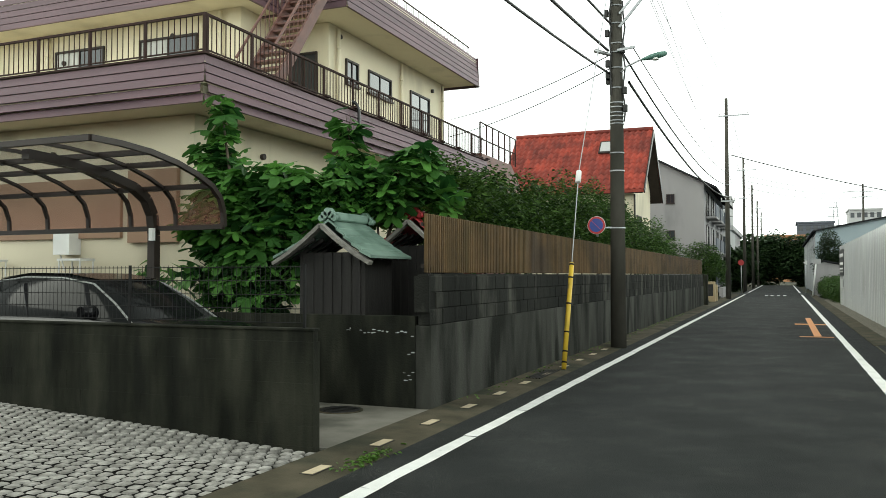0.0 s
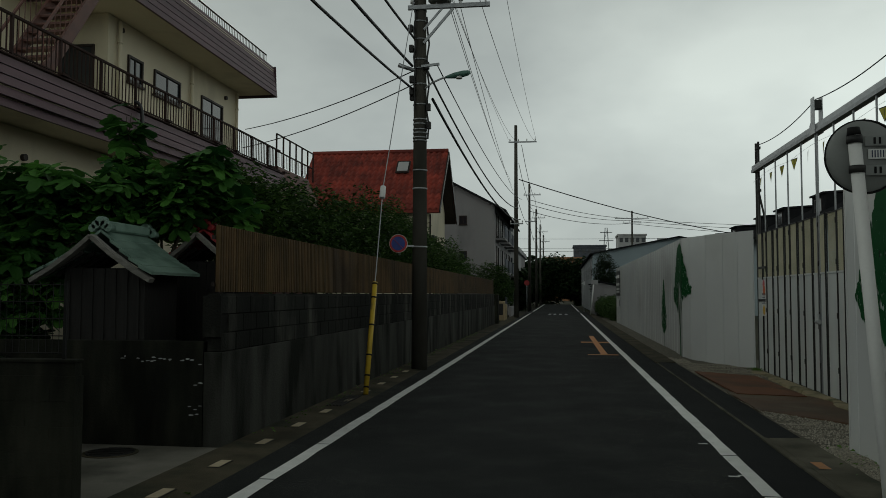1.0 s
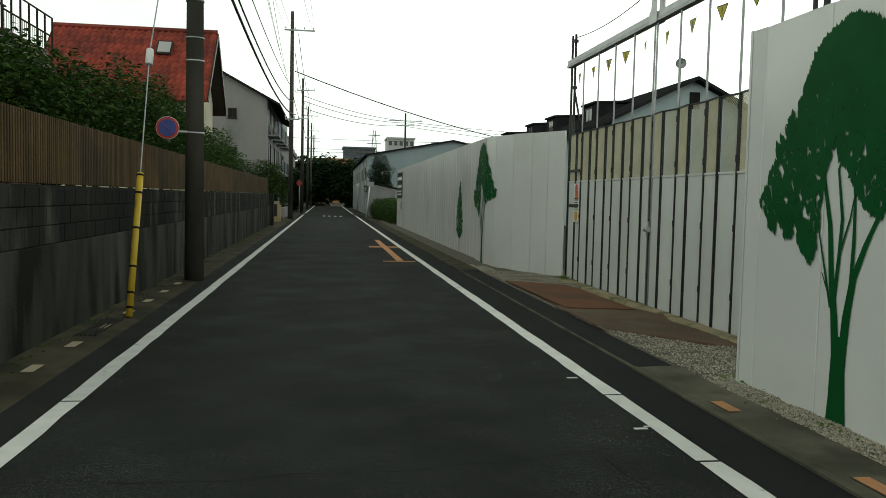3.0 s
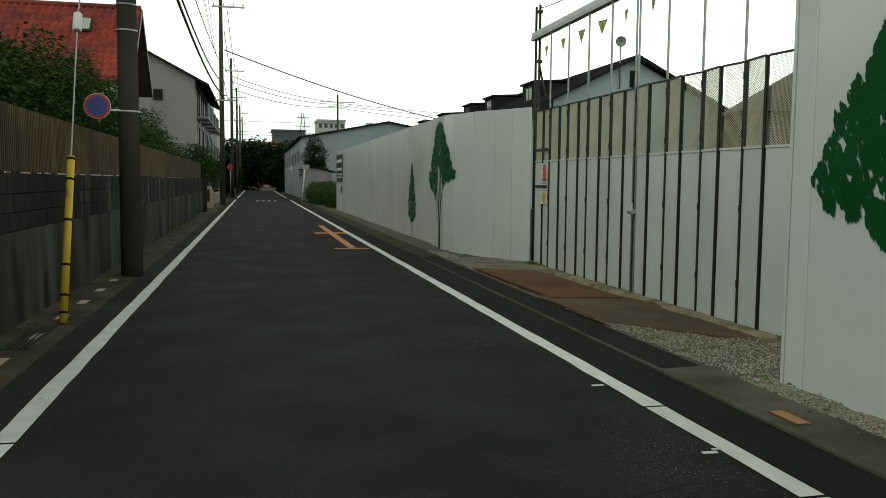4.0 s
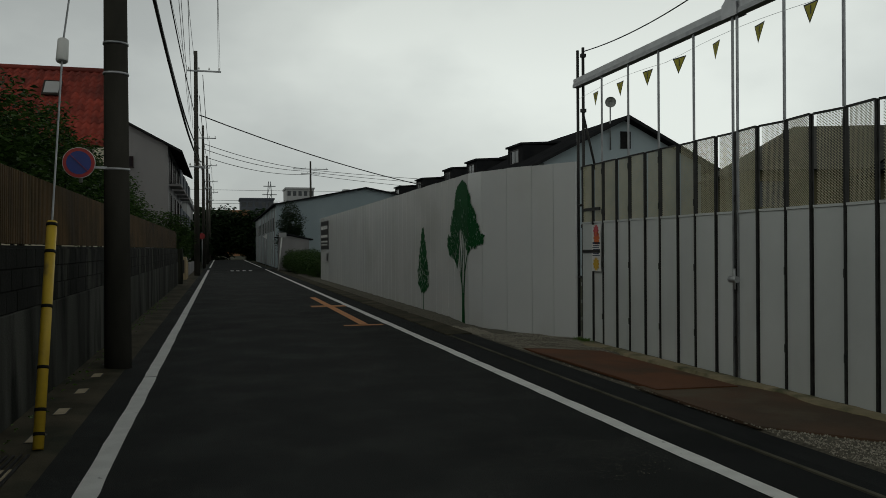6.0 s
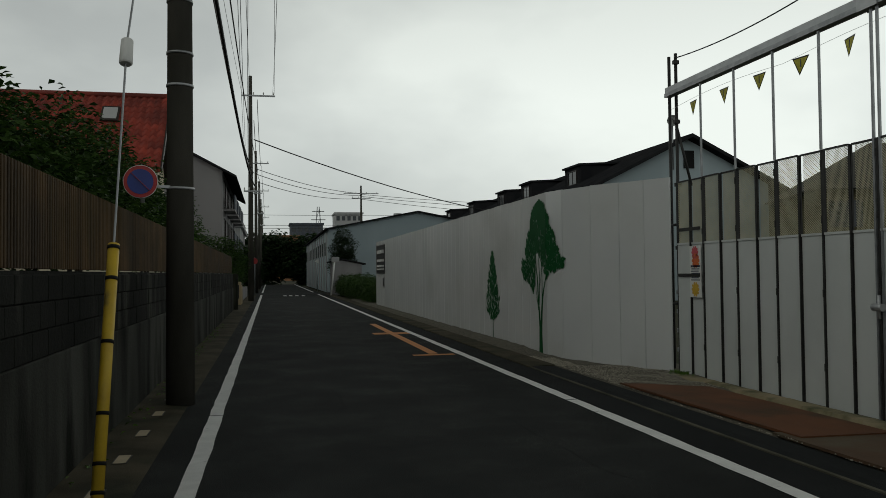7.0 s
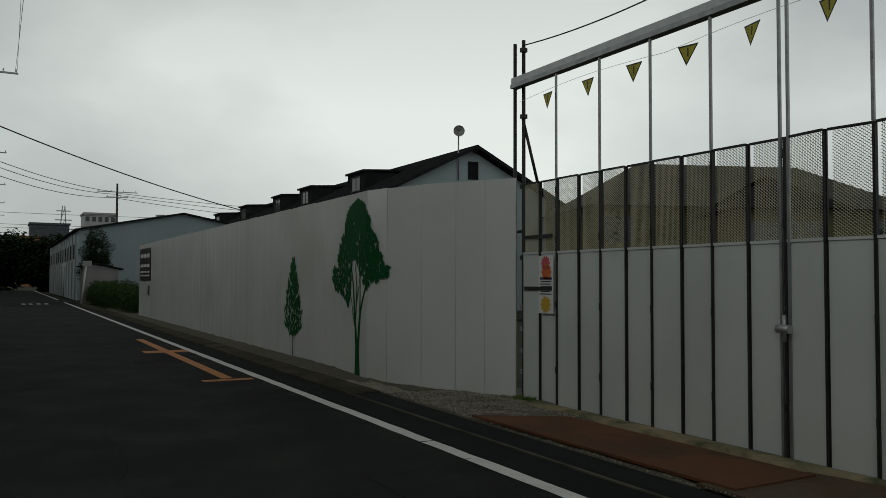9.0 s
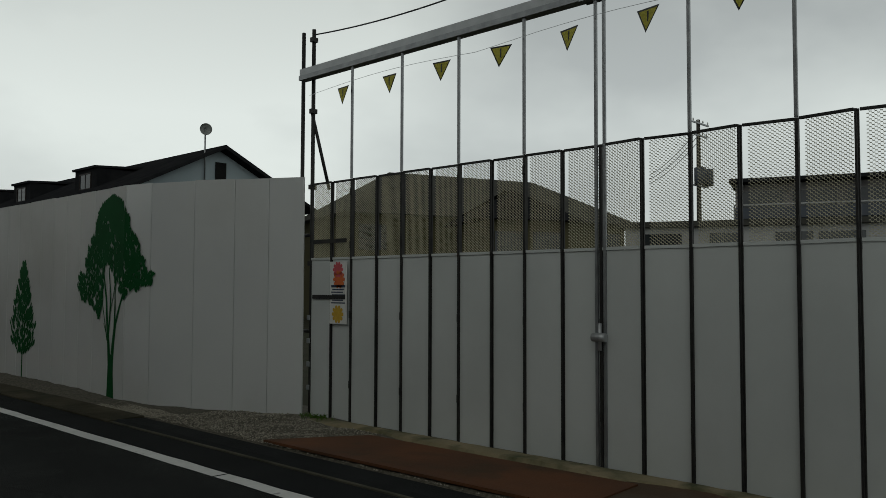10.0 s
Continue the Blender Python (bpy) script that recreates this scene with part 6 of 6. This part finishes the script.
# block with gallery floors
blk = thing("gallery_block", "grey concrete apartment block with gallery railings", "apartment block", (60, 24, -0.05))
m = Matrix.Translation((51.5, 30, 0)) @ Matrix.Rotation(math.atan2(-14.0, 5.0), 4, "Z")
bm = B()
box(bm, 0, 26, 0.8, 12, -0.05, 8.7)
bmesh.ops.transform(bm, matrix=m, verts=bm.verts[:])
part("wall", bm, M_greywall, blk)
for s in range(3):
    bm = B()
    z = 0.9 + s * 2.55
    box(bm, 0, 26, -0.6, 0.79, z, z + 0.2)
    bmesh.ops.transform(bm, matrix=m, verts=bm.verts[:])
    part("gallery_floor", bm, M_concblock, blk)
    bm = B()
    box(bm, 0, 26, -0.58, -0.55, z + 0.28, z + 1.0)
    for k in range(14):
        box(bm, k * 1.98, k * 1.98 + 0.07, -0.6, -0.545, z + 0.2, z + 1.15)
    bmesh.ops.transform(bm, matrix=m, verts=bm.verts[:])
    part("gallery_railing", bm, M_darkblock, blk)
    bm = B()
    box(bm, 0, 26, -0.61, -0.54, z + 1.15, z + 1.24)
    bmesh.ops.transform(bm, matrix=m, verts=bm.verts[:])
    part("hand_rail", bm, M_concblock, blk)
    # wide dark panes also put the recess's shade into the gallery openings
    for k in range(8):
        bm = B()
        box(bm, 0.4 + k * 3.2, 3.0 + k * 3.2, 0.76, 0.796, z + 0.25, z + 2.2)
        bmesh.ops.transform(bm, matrix=m, verts=bm.verts[:])
        part("window", bm, M_glass, blk)
bm = B()
box(bm, -0.3, 26.3, -0.8, 12.2, 8.7, 8.95)
bmesh.ops.transform(bm, matrix=m, verts=bm.verts[:])
part("roof", bm, M_darkroof, blk)
shed = thing("site_shed", "low pale prefabricated shed with a flat roof", "shed", (33.3, 21.4, -0.05))
m = Matrix.Translation((31.3, 26.3, 0)) @ Matrix.Rotation(math.atan2(-9.8, 4.0), 4, "Z")
bm = B()
box(bm, 0, 16, 0, 5, -0.05, 4.4)
bmesh.ops.transform(bm, matrix=m, verts=bm.verts[:])
part("wall", bm, M_concblock, shed)
bm = B()
box(bm, -0.3, 16.3, -0.3, 5.3, 4.4, 4.65)
bmesh.ops.transform(bm, matrix=m, verts=bm.verts[:])
part("roof", bm, M_brownroof, shed)
# the first pane is a dark sheet for the shed's unlit open bay
for u0, u1 in ((0.8, 2.5), (3.7, 5.0), (6.4, 7.9), (8.1, 9.9), (11.0, 12.6)):
    bm = B()
    box(bm, u0, u1, -0.05, -0.01, 3.3, 4.1)
    bmesh.ops.transform(bm, matrix=m, verts=bm.verts[:])
    part("window", bm, M_glass, shed)

wh = thing("warehouse", "pale blue warehouse with a low gabled roof beside the lane", "warehouse", (12.4, 95, 0))
bm = B()
prism(bm, [(3.5, -0.1), (19.3, -0.1), (19.3, 5.5), (11.4, 6.95), (3.5, 5.5)], "y", 75, 118)
part("wall", bm, M_bluewall, wh)
bm = B()
prism(bm, [(3.2, 5.5), (11.4, 7.08), (19.6, 5.5), (19.6, 5.38), (11.4, 6.96), (3.2, 5.38)], "y", 74.6, 118.4)
part("roof", bm, M_darkroof, wh)
for k in range(12):
    bm = B()
    box(bm, 3.4, 3.49, 77 + k * 3.4, 77.25 + k * 3.4, 0, 5.3)
    part("pilaster", bm, M_concblock, wh)
    bm = B()
    box(bm, 3.44, 3.495, 78.2 + k * 3.4, 79.2 + k * 3.4, 3.2, 4.4)
    part("window", bm, M_glass, wh)
bm = B()
rod(bm, (10.4, 80, 6.6), (10.4, 80, 7.2), 0.4, n=12)
part("roof_vent", bm, M_steel, wh)
sd = thing("garden_shed", "small grey lean-to shed behind the hedge", "shed", (5.8, 64, -0.05))
bm = B()
prism(bm, [(3.0, -0.05), (5.2, -0.05), (5.2, 2.25), (3.7, 2.55), (3.0, 2.4)], "y", 64.2, 66)
part("wall", bm, M_greywall, sd)
bm = B()
prism(bm, [(2.75, 2.38), (3.7, 2.6), (5.5, 2.22), (5.5, 2.31), (3.7, 2.7), (2.75, 2.47)], "y", 64.0, 66.3)
part("roof", bm, M_darkroof, sd)

# tan meter cabinet, low wall, hedges and trees beyond the wall's end
for y, h in ((46.5, 1.2), (48.2, 1.0)):
    cb = thing("meter_cabinet", "tan metal meter cabinet at the wall's end", "cabinet", (-3.1, y, 0.03))
    bm = B()
    box(bm, -3.5, -2.95, y - 0.3, y + 0.3, 0.0, h)
    part("body", bevel(bm, 0.03), M_tan, cb)
    bm = B()
    box(bm, -3.4, -3.05, y - 0.31, y - 0.302, 0.35, h - 0.15)
    part("door", bm, M_darksteel, cb)
bm = B()
box(bm, -3.4, -3.15, 56, 66, -0.1, 0.7)
solid("kerb_wall", bm, M_greywall, "low pale concrete plinth along the lane", "wall")
bm = B()
box(bm, -3.35, -2.9, 40.5, 41.0, 0.0, 1.6)
solid("gate_pier", bevel(bm, 0.02), M_oldwall, "dark concrete gate pier at the wall's end", "pier", kind="")


def clump_tree(name, label, base, clumps, count, size, material=M_far, category="tree", group="far trees", thick=0.12):
    return plant(name, label, category, base, clumps, count, size, material, group=group, thick=thick)


clump_tree("garden_tree", "round dark garden tree beside the pole", (-4.0, 49, 0), [(-4.0, 49, 2.6, 1.2, 1.6, 1.1), (-3.6, 51, 2.2, 0.9, 1.2, 0.9)], 5000, 0.16, M_shrub)
clump_tree("garden_tree", "dark bushy tree by the low plinth", (-4.2, 61, 0), [(-4.2, 61, 2.0, 1.0, 2.2, 1.2), (-4.0, 64.5, 1.4, 0.9, 1.6, 0.9)], 5000, 0.16, M_shrub)
clump_tree("conifer", "dark conical conifer behind the hedge", (4.3, 69.5, 0), [(4.3, 69.5, 2.3, 1.3, 1.1, 1.3), (4.3, 69.5, 3.5, 1.15, 1.0, 1.2), (4.25, 69.5, 4.5, 0.75, 0.7, 0.9)], 9000, 0.15)
for y in (45.5, 49, 52.5, 56, 59.5, 63):
    plant("hedge", "clipped dark green hedge beside the lane", "hedge", (3.9, y, 0), [(3.9, y, 0.75, 0.7, 1.9, 0.75), (3.6, y - 0.8, 0.6, 0.5, 1.0, 0.6), (3.6, y + 0.8, 0.6, 0.5, 1.0, 0.6)], 5200, 0.11, M_shrub, group="hedge row", thick=0.03)
for x, y, z, r in ((-9, 131, 4.2, 4.5), (-2.5, 133, 4.6, 4.8), (4, 132, 4.0, 4.4), (10.5, 134, 4.2, 4.6), (-15.5, 130, 4.6, 4.6), (-6, 100, 3.0, 2.2), (-5.4, 112, 3.0, 2.4), (-5.2, 88, 2.6, 1.9), (17, 134, 4.5, 4.5)):
    clump_tree("far_tree", "dark broadleaf tree closing the lane's far end", (x, y, 0), [(x, y, z * 0.85, r, r * 0.7, z * 0.9), (x - r * 0.5, y, z * 1.05, r * 0.5, r * 0.5, z * 0.4), (x + r * 0.4, y, z * 1.15, r * 0.5, r * 0.5, z * 0.35)], 9000, 0.8, thick=0.2)


# ---- far buildings ----
def far_block(name, label, x0, x1, y0, z1, material, floors, bays, depth=12, cat="building"):
    th = thing(name, label, cat, ((x0 + x1) / 2, y0, -0.25))
    b = B()
    box(b, x0, x1, y0, y0 + depth, -0.25, z1)
    part("wall", b, material, th)
    b = B()
    box(b, x0 - 0.3, x1 + 0.3, y0 - 0.3, y0 + depth, z1, z1 + 0.5)
    part("parapet", b, material, th)
    for f in range(floors):
        for k in range(bays):
            b = B()
            w = (x1 - x0) / bays
            z = z1 - (f + 1) * 2.9 + 0.8
            box(b, x0 + k * w + w * 0.2, x0 + (k + 1) * w - w * 0.2, y0 - 0.06, y0 - 0.005, z, z + 1.4)
            part("window", b, M_glass, th)
    return th


far_block("far_block", "dark slate-coloured apartment block in the distance", 4.6, 14.2, 250, 16.2, M_darkblock, 2, 5)
far_block("far_block", "white apartment block in the distance", 18.7, 27.2, 260, 20.2, M_concblock, 4, 5)
far_block("far_block", "long orange-brown building beyond the trees", -3.5, 6.2, 225, 11.4, M_orangewall, 1, 8)
far_block("far_block", "pale apartment block with balconies in the distance", -24, -9, 170, 17.0, M_concblock, 4, 6)
far_block("far_house", "pale plain two-storey house along the lane", -12, -4.5, 90, 6.5, M_concblock, 2, 3, 10, "house")
far_block("far_house", "grey plain two-storey house along the lane", -12, -4.8, 106, 6.8, M_greywall, 2, 3, 12, "house")
pyl = thing("pylon", "thin lattice power pylon on the horizon", "pylon", (39, 700, 0))
bm = B()
for s in (-1, 1):
    beam(bm, (39 + s * 5, 700, -0.3), (39 + s * 0.8, 700, 58), 0.7, 0.7)
for z, w in ((40, 7), (47, 6), (54, 5)):
    beam(bm, (39 - w, 700, z), (39 + w, 700, z), 0.7, 0.7)
for k in range(7):
    beam(bm, (39 - 5 + k * 0.6, 700, k * 8), (39 + 5 - (k + 1) * 0.6, 700, (k + 1) * 8), 0.4, 0.4)
part("lattice", bm, M_steel, pyl)
wp = thing("marker_post", "white leaning marker post at the crossing", "post", (2.75, 62, 0))
bm = B()
rod(bm, (2.75, 62, -0.1), (3.05, 62, 2.7), 0.055, n=10)
part("post", bm, M_white, wp)
bm = B()
box(bm, 2.8, 3.35, 61.93, 61.94 + 0.02, 2.4, 2.75)
part("plate", bm, M_concblock, wp)
for x, y in ((-2.75, 74.5), (2.7, 78)):
    sg = thing("far_sign", "small traffic sign on a thin post at the crossing", "traffic sign", (x, y, 0))
    bm = B()
    rod(bm, (x, y, -0.1), (x, y, 3.0), 0.04, n=8)
    part("post", bm, M_steelplain, sg)
    bm = B()
    rod(bm, (x, y - 0.06, 2.7), (x, y - 0.05, 2.7), 0.26, n=3 if x > 0 else 20)
    part("plate", bm, M_red if x < 0 else M_white, sg)

van = thing("white_car", "white car parked behind the hedge, mostly hidden", "car", (5.0, 47.5, -0.05))
bm = B()
prism(bm, [(45.6, 0.3), (49.6, 0.3), (49.6, 0.95), (48.8, 1.1), (45.8, 1.05)], "x", 4.3, 5.7)
part("body", bevel(bm, 0.06), M_white, van)
bm = B()
prism(bm, [(45.9, 1.06), (48.7, 1.11), (48.1, 1.68), (46.2, 1.68)], "x", 4.42, 5.58)
part("cabin", bevel(bm, 0.05), M_carglass, van)
bm = B()
box(bm, 4.5, 5.5, 46.3, 48.0, 1.685, 1.72)
part("roof", bm, M_white, van)
for y in (46.4, 48.8):
    for x in (4.3, 5.55):
        bm = B()
        rod(bm, (x, y, 0.25), (x + 0.15, y, 0.25), 0.3, n=16)
        part("wheel", bm, M_black, van)

# ---- pieces: blocks, slats, cobbles, tiles ----
def brick_mesh(name, lx, ly, lz, material, chip=0.006):
    b = B()
    box(b, -lx / 2, lx / 2, -ly / 2, ly / 2, -lz / 2, lz / 2)
    bevel(b, chip)
    return shared(name, b, material)


blk_me = brick_mesh("block", 0.15, 0.392, 0.19, M_block, 0.007)
for c in range(3):
    z = 1.11 + c * 0.197
    y = WY + 0.2 + (0.2 if c % 2 else 0.0)
    while y < WE - 0.15:
        piece("block", blk_me, (WX - 0.085 + random.uniform(-0.003, 0.003), y, z), wall)
        y += 0.4
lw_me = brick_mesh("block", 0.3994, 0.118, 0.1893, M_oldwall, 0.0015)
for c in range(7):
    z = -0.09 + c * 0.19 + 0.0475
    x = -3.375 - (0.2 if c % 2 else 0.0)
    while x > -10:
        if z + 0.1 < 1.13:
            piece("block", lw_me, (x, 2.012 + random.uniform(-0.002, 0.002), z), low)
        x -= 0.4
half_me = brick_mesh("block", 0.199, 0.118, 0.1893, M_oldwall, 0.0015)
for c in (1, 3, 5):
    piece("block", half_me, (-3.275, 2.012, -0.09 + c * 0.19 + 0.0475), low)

fence = thing("slat_fence", "brown vertical slat fence on top of the block wall", "fence", (WX - 0.1, WY, 1.62))
sb_ = B()
box(sb_, -0.018, 0.018, -0.021, 0.021, 0.02, 0.73)
slat_me = shared("slat", bevel(sb_, 0.004), M_slat)
rest = B()
k = 0
y = WY + 0.05
while y < WE:
    if k < 300:
        piece("slat", slat_me, (WX - 0.08, y, 1.62), fence)
    else:
        box(rest, WX - 0.098, WX - 0.062, y - 0.021, y + 0.021, 1.64, 2.35)
    y += 0.068
    k += 1
part("slats", rest, M_slat, fence, kind="stuff")
for z in (1.72, 2.22):
    bm = B()
    box(bm, WX - 0.13, WX - 0.1, WY, WE, z - 0.02, z + 0.02)
    part("fence_rail", bm, M_bronze, fence)
for k in range(18):
    bm = B()
    y = WY + 0.3 + k * 2.05
    box(bm, WX - 0.16, WX - 0.131, y - 0.025, y + 0.025, 1.62, 2.3)
    part("fence_post", bm, M_bronze, fence)

# cobbled drive
drive = thing("cobbled_drive", "sloping drive paved with pale grey cobbles in dark joints", "paving", (-5, 0.5, 0.05), kind="structure")
cobs = []
for k in range(3):
    cb_ = B()
    box(cb_, -0.048, 0.048, -0.046, 0.046, -0.03, 0.016)
    for v in cb_.verts:
        v.co += Vector((random.uniform(-0.007, 0.007), random.uniform(-0.007, 0.007), 0))
    cobs.append(shared("cobble", bevel(cb_, 0.01), M_cobble))
rest = B()
cand = []
row = 0
y = 1.9
while y > -7:
    x = -3.16 - (0.06 if row % 2 else 0)
    while x > -9:
        z = -0.01 + 0.235 * min(1.0, (-3.09 - x) / 4.11)
        cand.append((x + random.uniform(-0.005, 0.005), y + random.uniform(-0.005, 0.005) + 0.02 * math.sin(x * 2.1), z + random.uniform(-0.003, 0.004)))
        x -= 0.12
    y -= 0.12
    row += 1
for i, (x, y, z) in enumerate(cand):
    if -5.7 < x and 1.25 < y and i < 900:
        piece("cobble", cobs[i % 3], (x, y, z + 0.004), drive, random.uniform(-0.05, 0.05))
    else:
        s = 0.046 + random.uniform(-0.004, 0.003)
        top = [rest.verts.new((x + a * (s - 0.008), y + c * (s - 0.008), z + 0.02)) for a, c in ((-1, -1), (1, -1), (1, 1), (-1, 1))]
        bot = [rest.verts.new((x + a * s, y + c * s, z + 0.008)) for a, c in ((-1, -1), (1, -1), (1, 1), (-1, 1))]
        rest.faces.new(top)
        for j in range(4):
            rest.faces.new((bot[j], bot[(j + 1) % 4], top[(j + 1) % 4], top[j]))
part("cobbles", rest, M_cobble, drive, kind="stuff")

# gutter inlays and manhole
inlay = B()
box(inlay, -0.05, 0.05, -0.15, 0.15, 0, 0.006)
inlay_me = shared("inlay", inlay, M_tile)
rim = B()
box(rim, -0.062, 0.062, -0.165, 0.165, 0, 0.003)
rim_me = shared("inlay_rim", rim, M_darksteel)
for k in range(14):
    y = 0.18 + k * 1.165
    piece("inlay_rim", rim_me, (-2.76, y, 0.0205), gutter)
    piece("inlay", inlay_me, (-2.76, y, 0.022), gutter)
kr = bpy.data.objects["kerb_right"]
for y in (-2.75, -0.95, 0.85, 2.63, 4.4):
    piece("inlay_rim", rim_me, (2.82, y, 0.0255), kr)
    piece("inlay", bpy.data.meshes["inlay_orange"] if "inlay_orange" in bpy.data.meshes else shared("inlay_orange", box(B(), -0.05, 0.05, -0.15, 0.15, 0, 0.006), M_tile_o), (2.82, y, 0.027), kr)
mh = thing("manhole_cover", "round iron manhole cover in the recess floor", "manhole cover", (-4.05, 4.0, 0.025))
bm = B()
rod(bm, (-4.05, 3.98, 0.02), (-4.05, 3.98, 0.034), 0.27, n=32)
part("rim", bm, M_gutter, mh)
bm = B()
rod(bm, (-4.05, 3.98, 0.03), (-4.05, 3.98, 0.04), 0.235, n=32)
part("lid", bm, M_darksteel, mh)
for k in range(5):
    bm = B()
    r = 0.2 * math.cos(math.asin((k - 2) * 0.09 / 0.22))
    box(bm, -4.05 - r, -4.05 + r, 3.975 + (k - 2) * 0.09, 3.985 + (k - 2) * 0.09, 0.041, 0.046)
    part("tread_rib", bm, M_darksteel, mh)

# roof tiles on the slope that faces the lane's near end
tile = B()
prev = None
SL = (RR - RE) / RH
for i in range(7):
    u = -0.17 + 0.34 * i / 6
    z = 0.06 * math.cos(u / 0.17 * math.pi) if abs(u) < 0.13 else -0.045
    a, c = tile.verts.new((u, 0, z + 0.06)), tile.verts.new((u, 0.31, z + 0.31 * SL - 0.02))
    d = tile.verts.new((u, 0, z - 0.02))
    if prev:
        tile.faces.new((prev[0], a, c, prev[1])).smooth = True
        tile.faces.new((prev[2], d, a, prev[0]))
    prev = (a, c, d)
tile_me = shared("tile", tile, M_redtile)
for r_ in range(12):
    for c_ in range(25):
        piece("tile", tile_me, (-6.37 - c_ * 0.334, RY - RH + RH * r_ / 12, RE + 0.03 + (RR - RE) * r_ / 12), roofb)

# gravel stones and litter on the verge
st_ = B()
rnd = random.Random(4)
for k in range(30000):
    y = rnd.uniform(2.0, 17.6)
    x = rnd.uniform(3.1, 4.65 if 5.4 < y < 16 else 3.46)
    if (7.1 < y < 13.4 and x > 3.12 + max(0.0, (8.1 - y) * 1.1)) or (y < 5.4 and x > 3.4):
        continue
    s = rnd.uniform(0.004, 0.011) * (1.6 if rnd.random() < 0.06 else 1)
    drop = -0.09 * max(0, 1 - abs(y - 10.5) / 6.5)
    z = 0.035 + drop * min(1, (x - 3.05) / 0.9) + 0.02 * noise.noise(Vector((x * 3, y * 3, 0)))
    top = st_.verts.new((x, y, z + s * 0.8))
    ring = [st_.verts.new((x + s * math.cos(a) * rnd.uniform(0.7, 1.2), y + s * math.sin(a) * rnd.uniform(0.7, 1.2), z - 0.004)) for a in (0, 1.2, 2.5, 3.8, 5.1)]
    for i in range(5):
        st_.faces.new((ring[i], ring[(i + 1) % 5], top))
solid("gravel_stones", st_, M_gravelstone, "loose grey gravel stones on the verge", "gravel", "stuff")

# dry sand blown against the gate, with grass in it
bm = B()
prev = None
for j in range(121):
    y = 5.7 + j * 0.075
    inner = 4.42 + 0.16 * noise.noise(Vector((y * 1.3, 2.0, 0))) + 0.05 * noise.noise(Vector((y * 7, 5.0, 0)))
    z = 0.006 + 0.008 * noise.noise(Vector((y * 5, 1.0, 3)))
    row = [bm.verts.new((inner, y, -0.05)), bm.verts.new((inner + 0.03, y, 0.004)), bm.verts.new((4.56, y, z + 0.006)), bm.verts.new((4.66, y, z)), bm.verts.new((4.67, y, -0.1))]
    if prev:
        for i in range(4):
            bm.faces.new((prev[i], row[i], row[i + 1], prev[i + 1]))
    prev = row
bmesh.ops.recalc_face_normals(bm, faces=bm.faces[:])
solid("sand_drift", bm, M_sill, "dry sandy soil drifted against the foot of the gate", "soil")
bm = B()
rnd = random.Random(12)
for k in range(900):
    cy = rnd.choice((5.55, 5.7, 5.85, 6.1, 6.4, 6.7, 14.7))
    y, x = cy + rnd.gauss(0, 0.13), 4.58 + rnd.gauss(0, 0.05)
    if x > 4.68:
        continue
    h, a = rnd.uniform(0.02, 0.06), rnd.uniform(0, 6.28)
    w = Vector((math.cos(a), math.sin(a), 0)) * 0.004
    tip = Vector((x + rnd.gauss(0, 0.03), y + rnd.gauss(0, 0.03), h))
    base = Vector((x, y, 0.0))
    bm.faces.new([bm.verts.new(p) for p in (base - w, base + w, (base + tip) / 2 + w + Vector((0, 0, 0.015)), tip)])
solid("gate_grass", bm, M_weed, "thin green grass growing along the foot of the gate", "grass", "stuff")
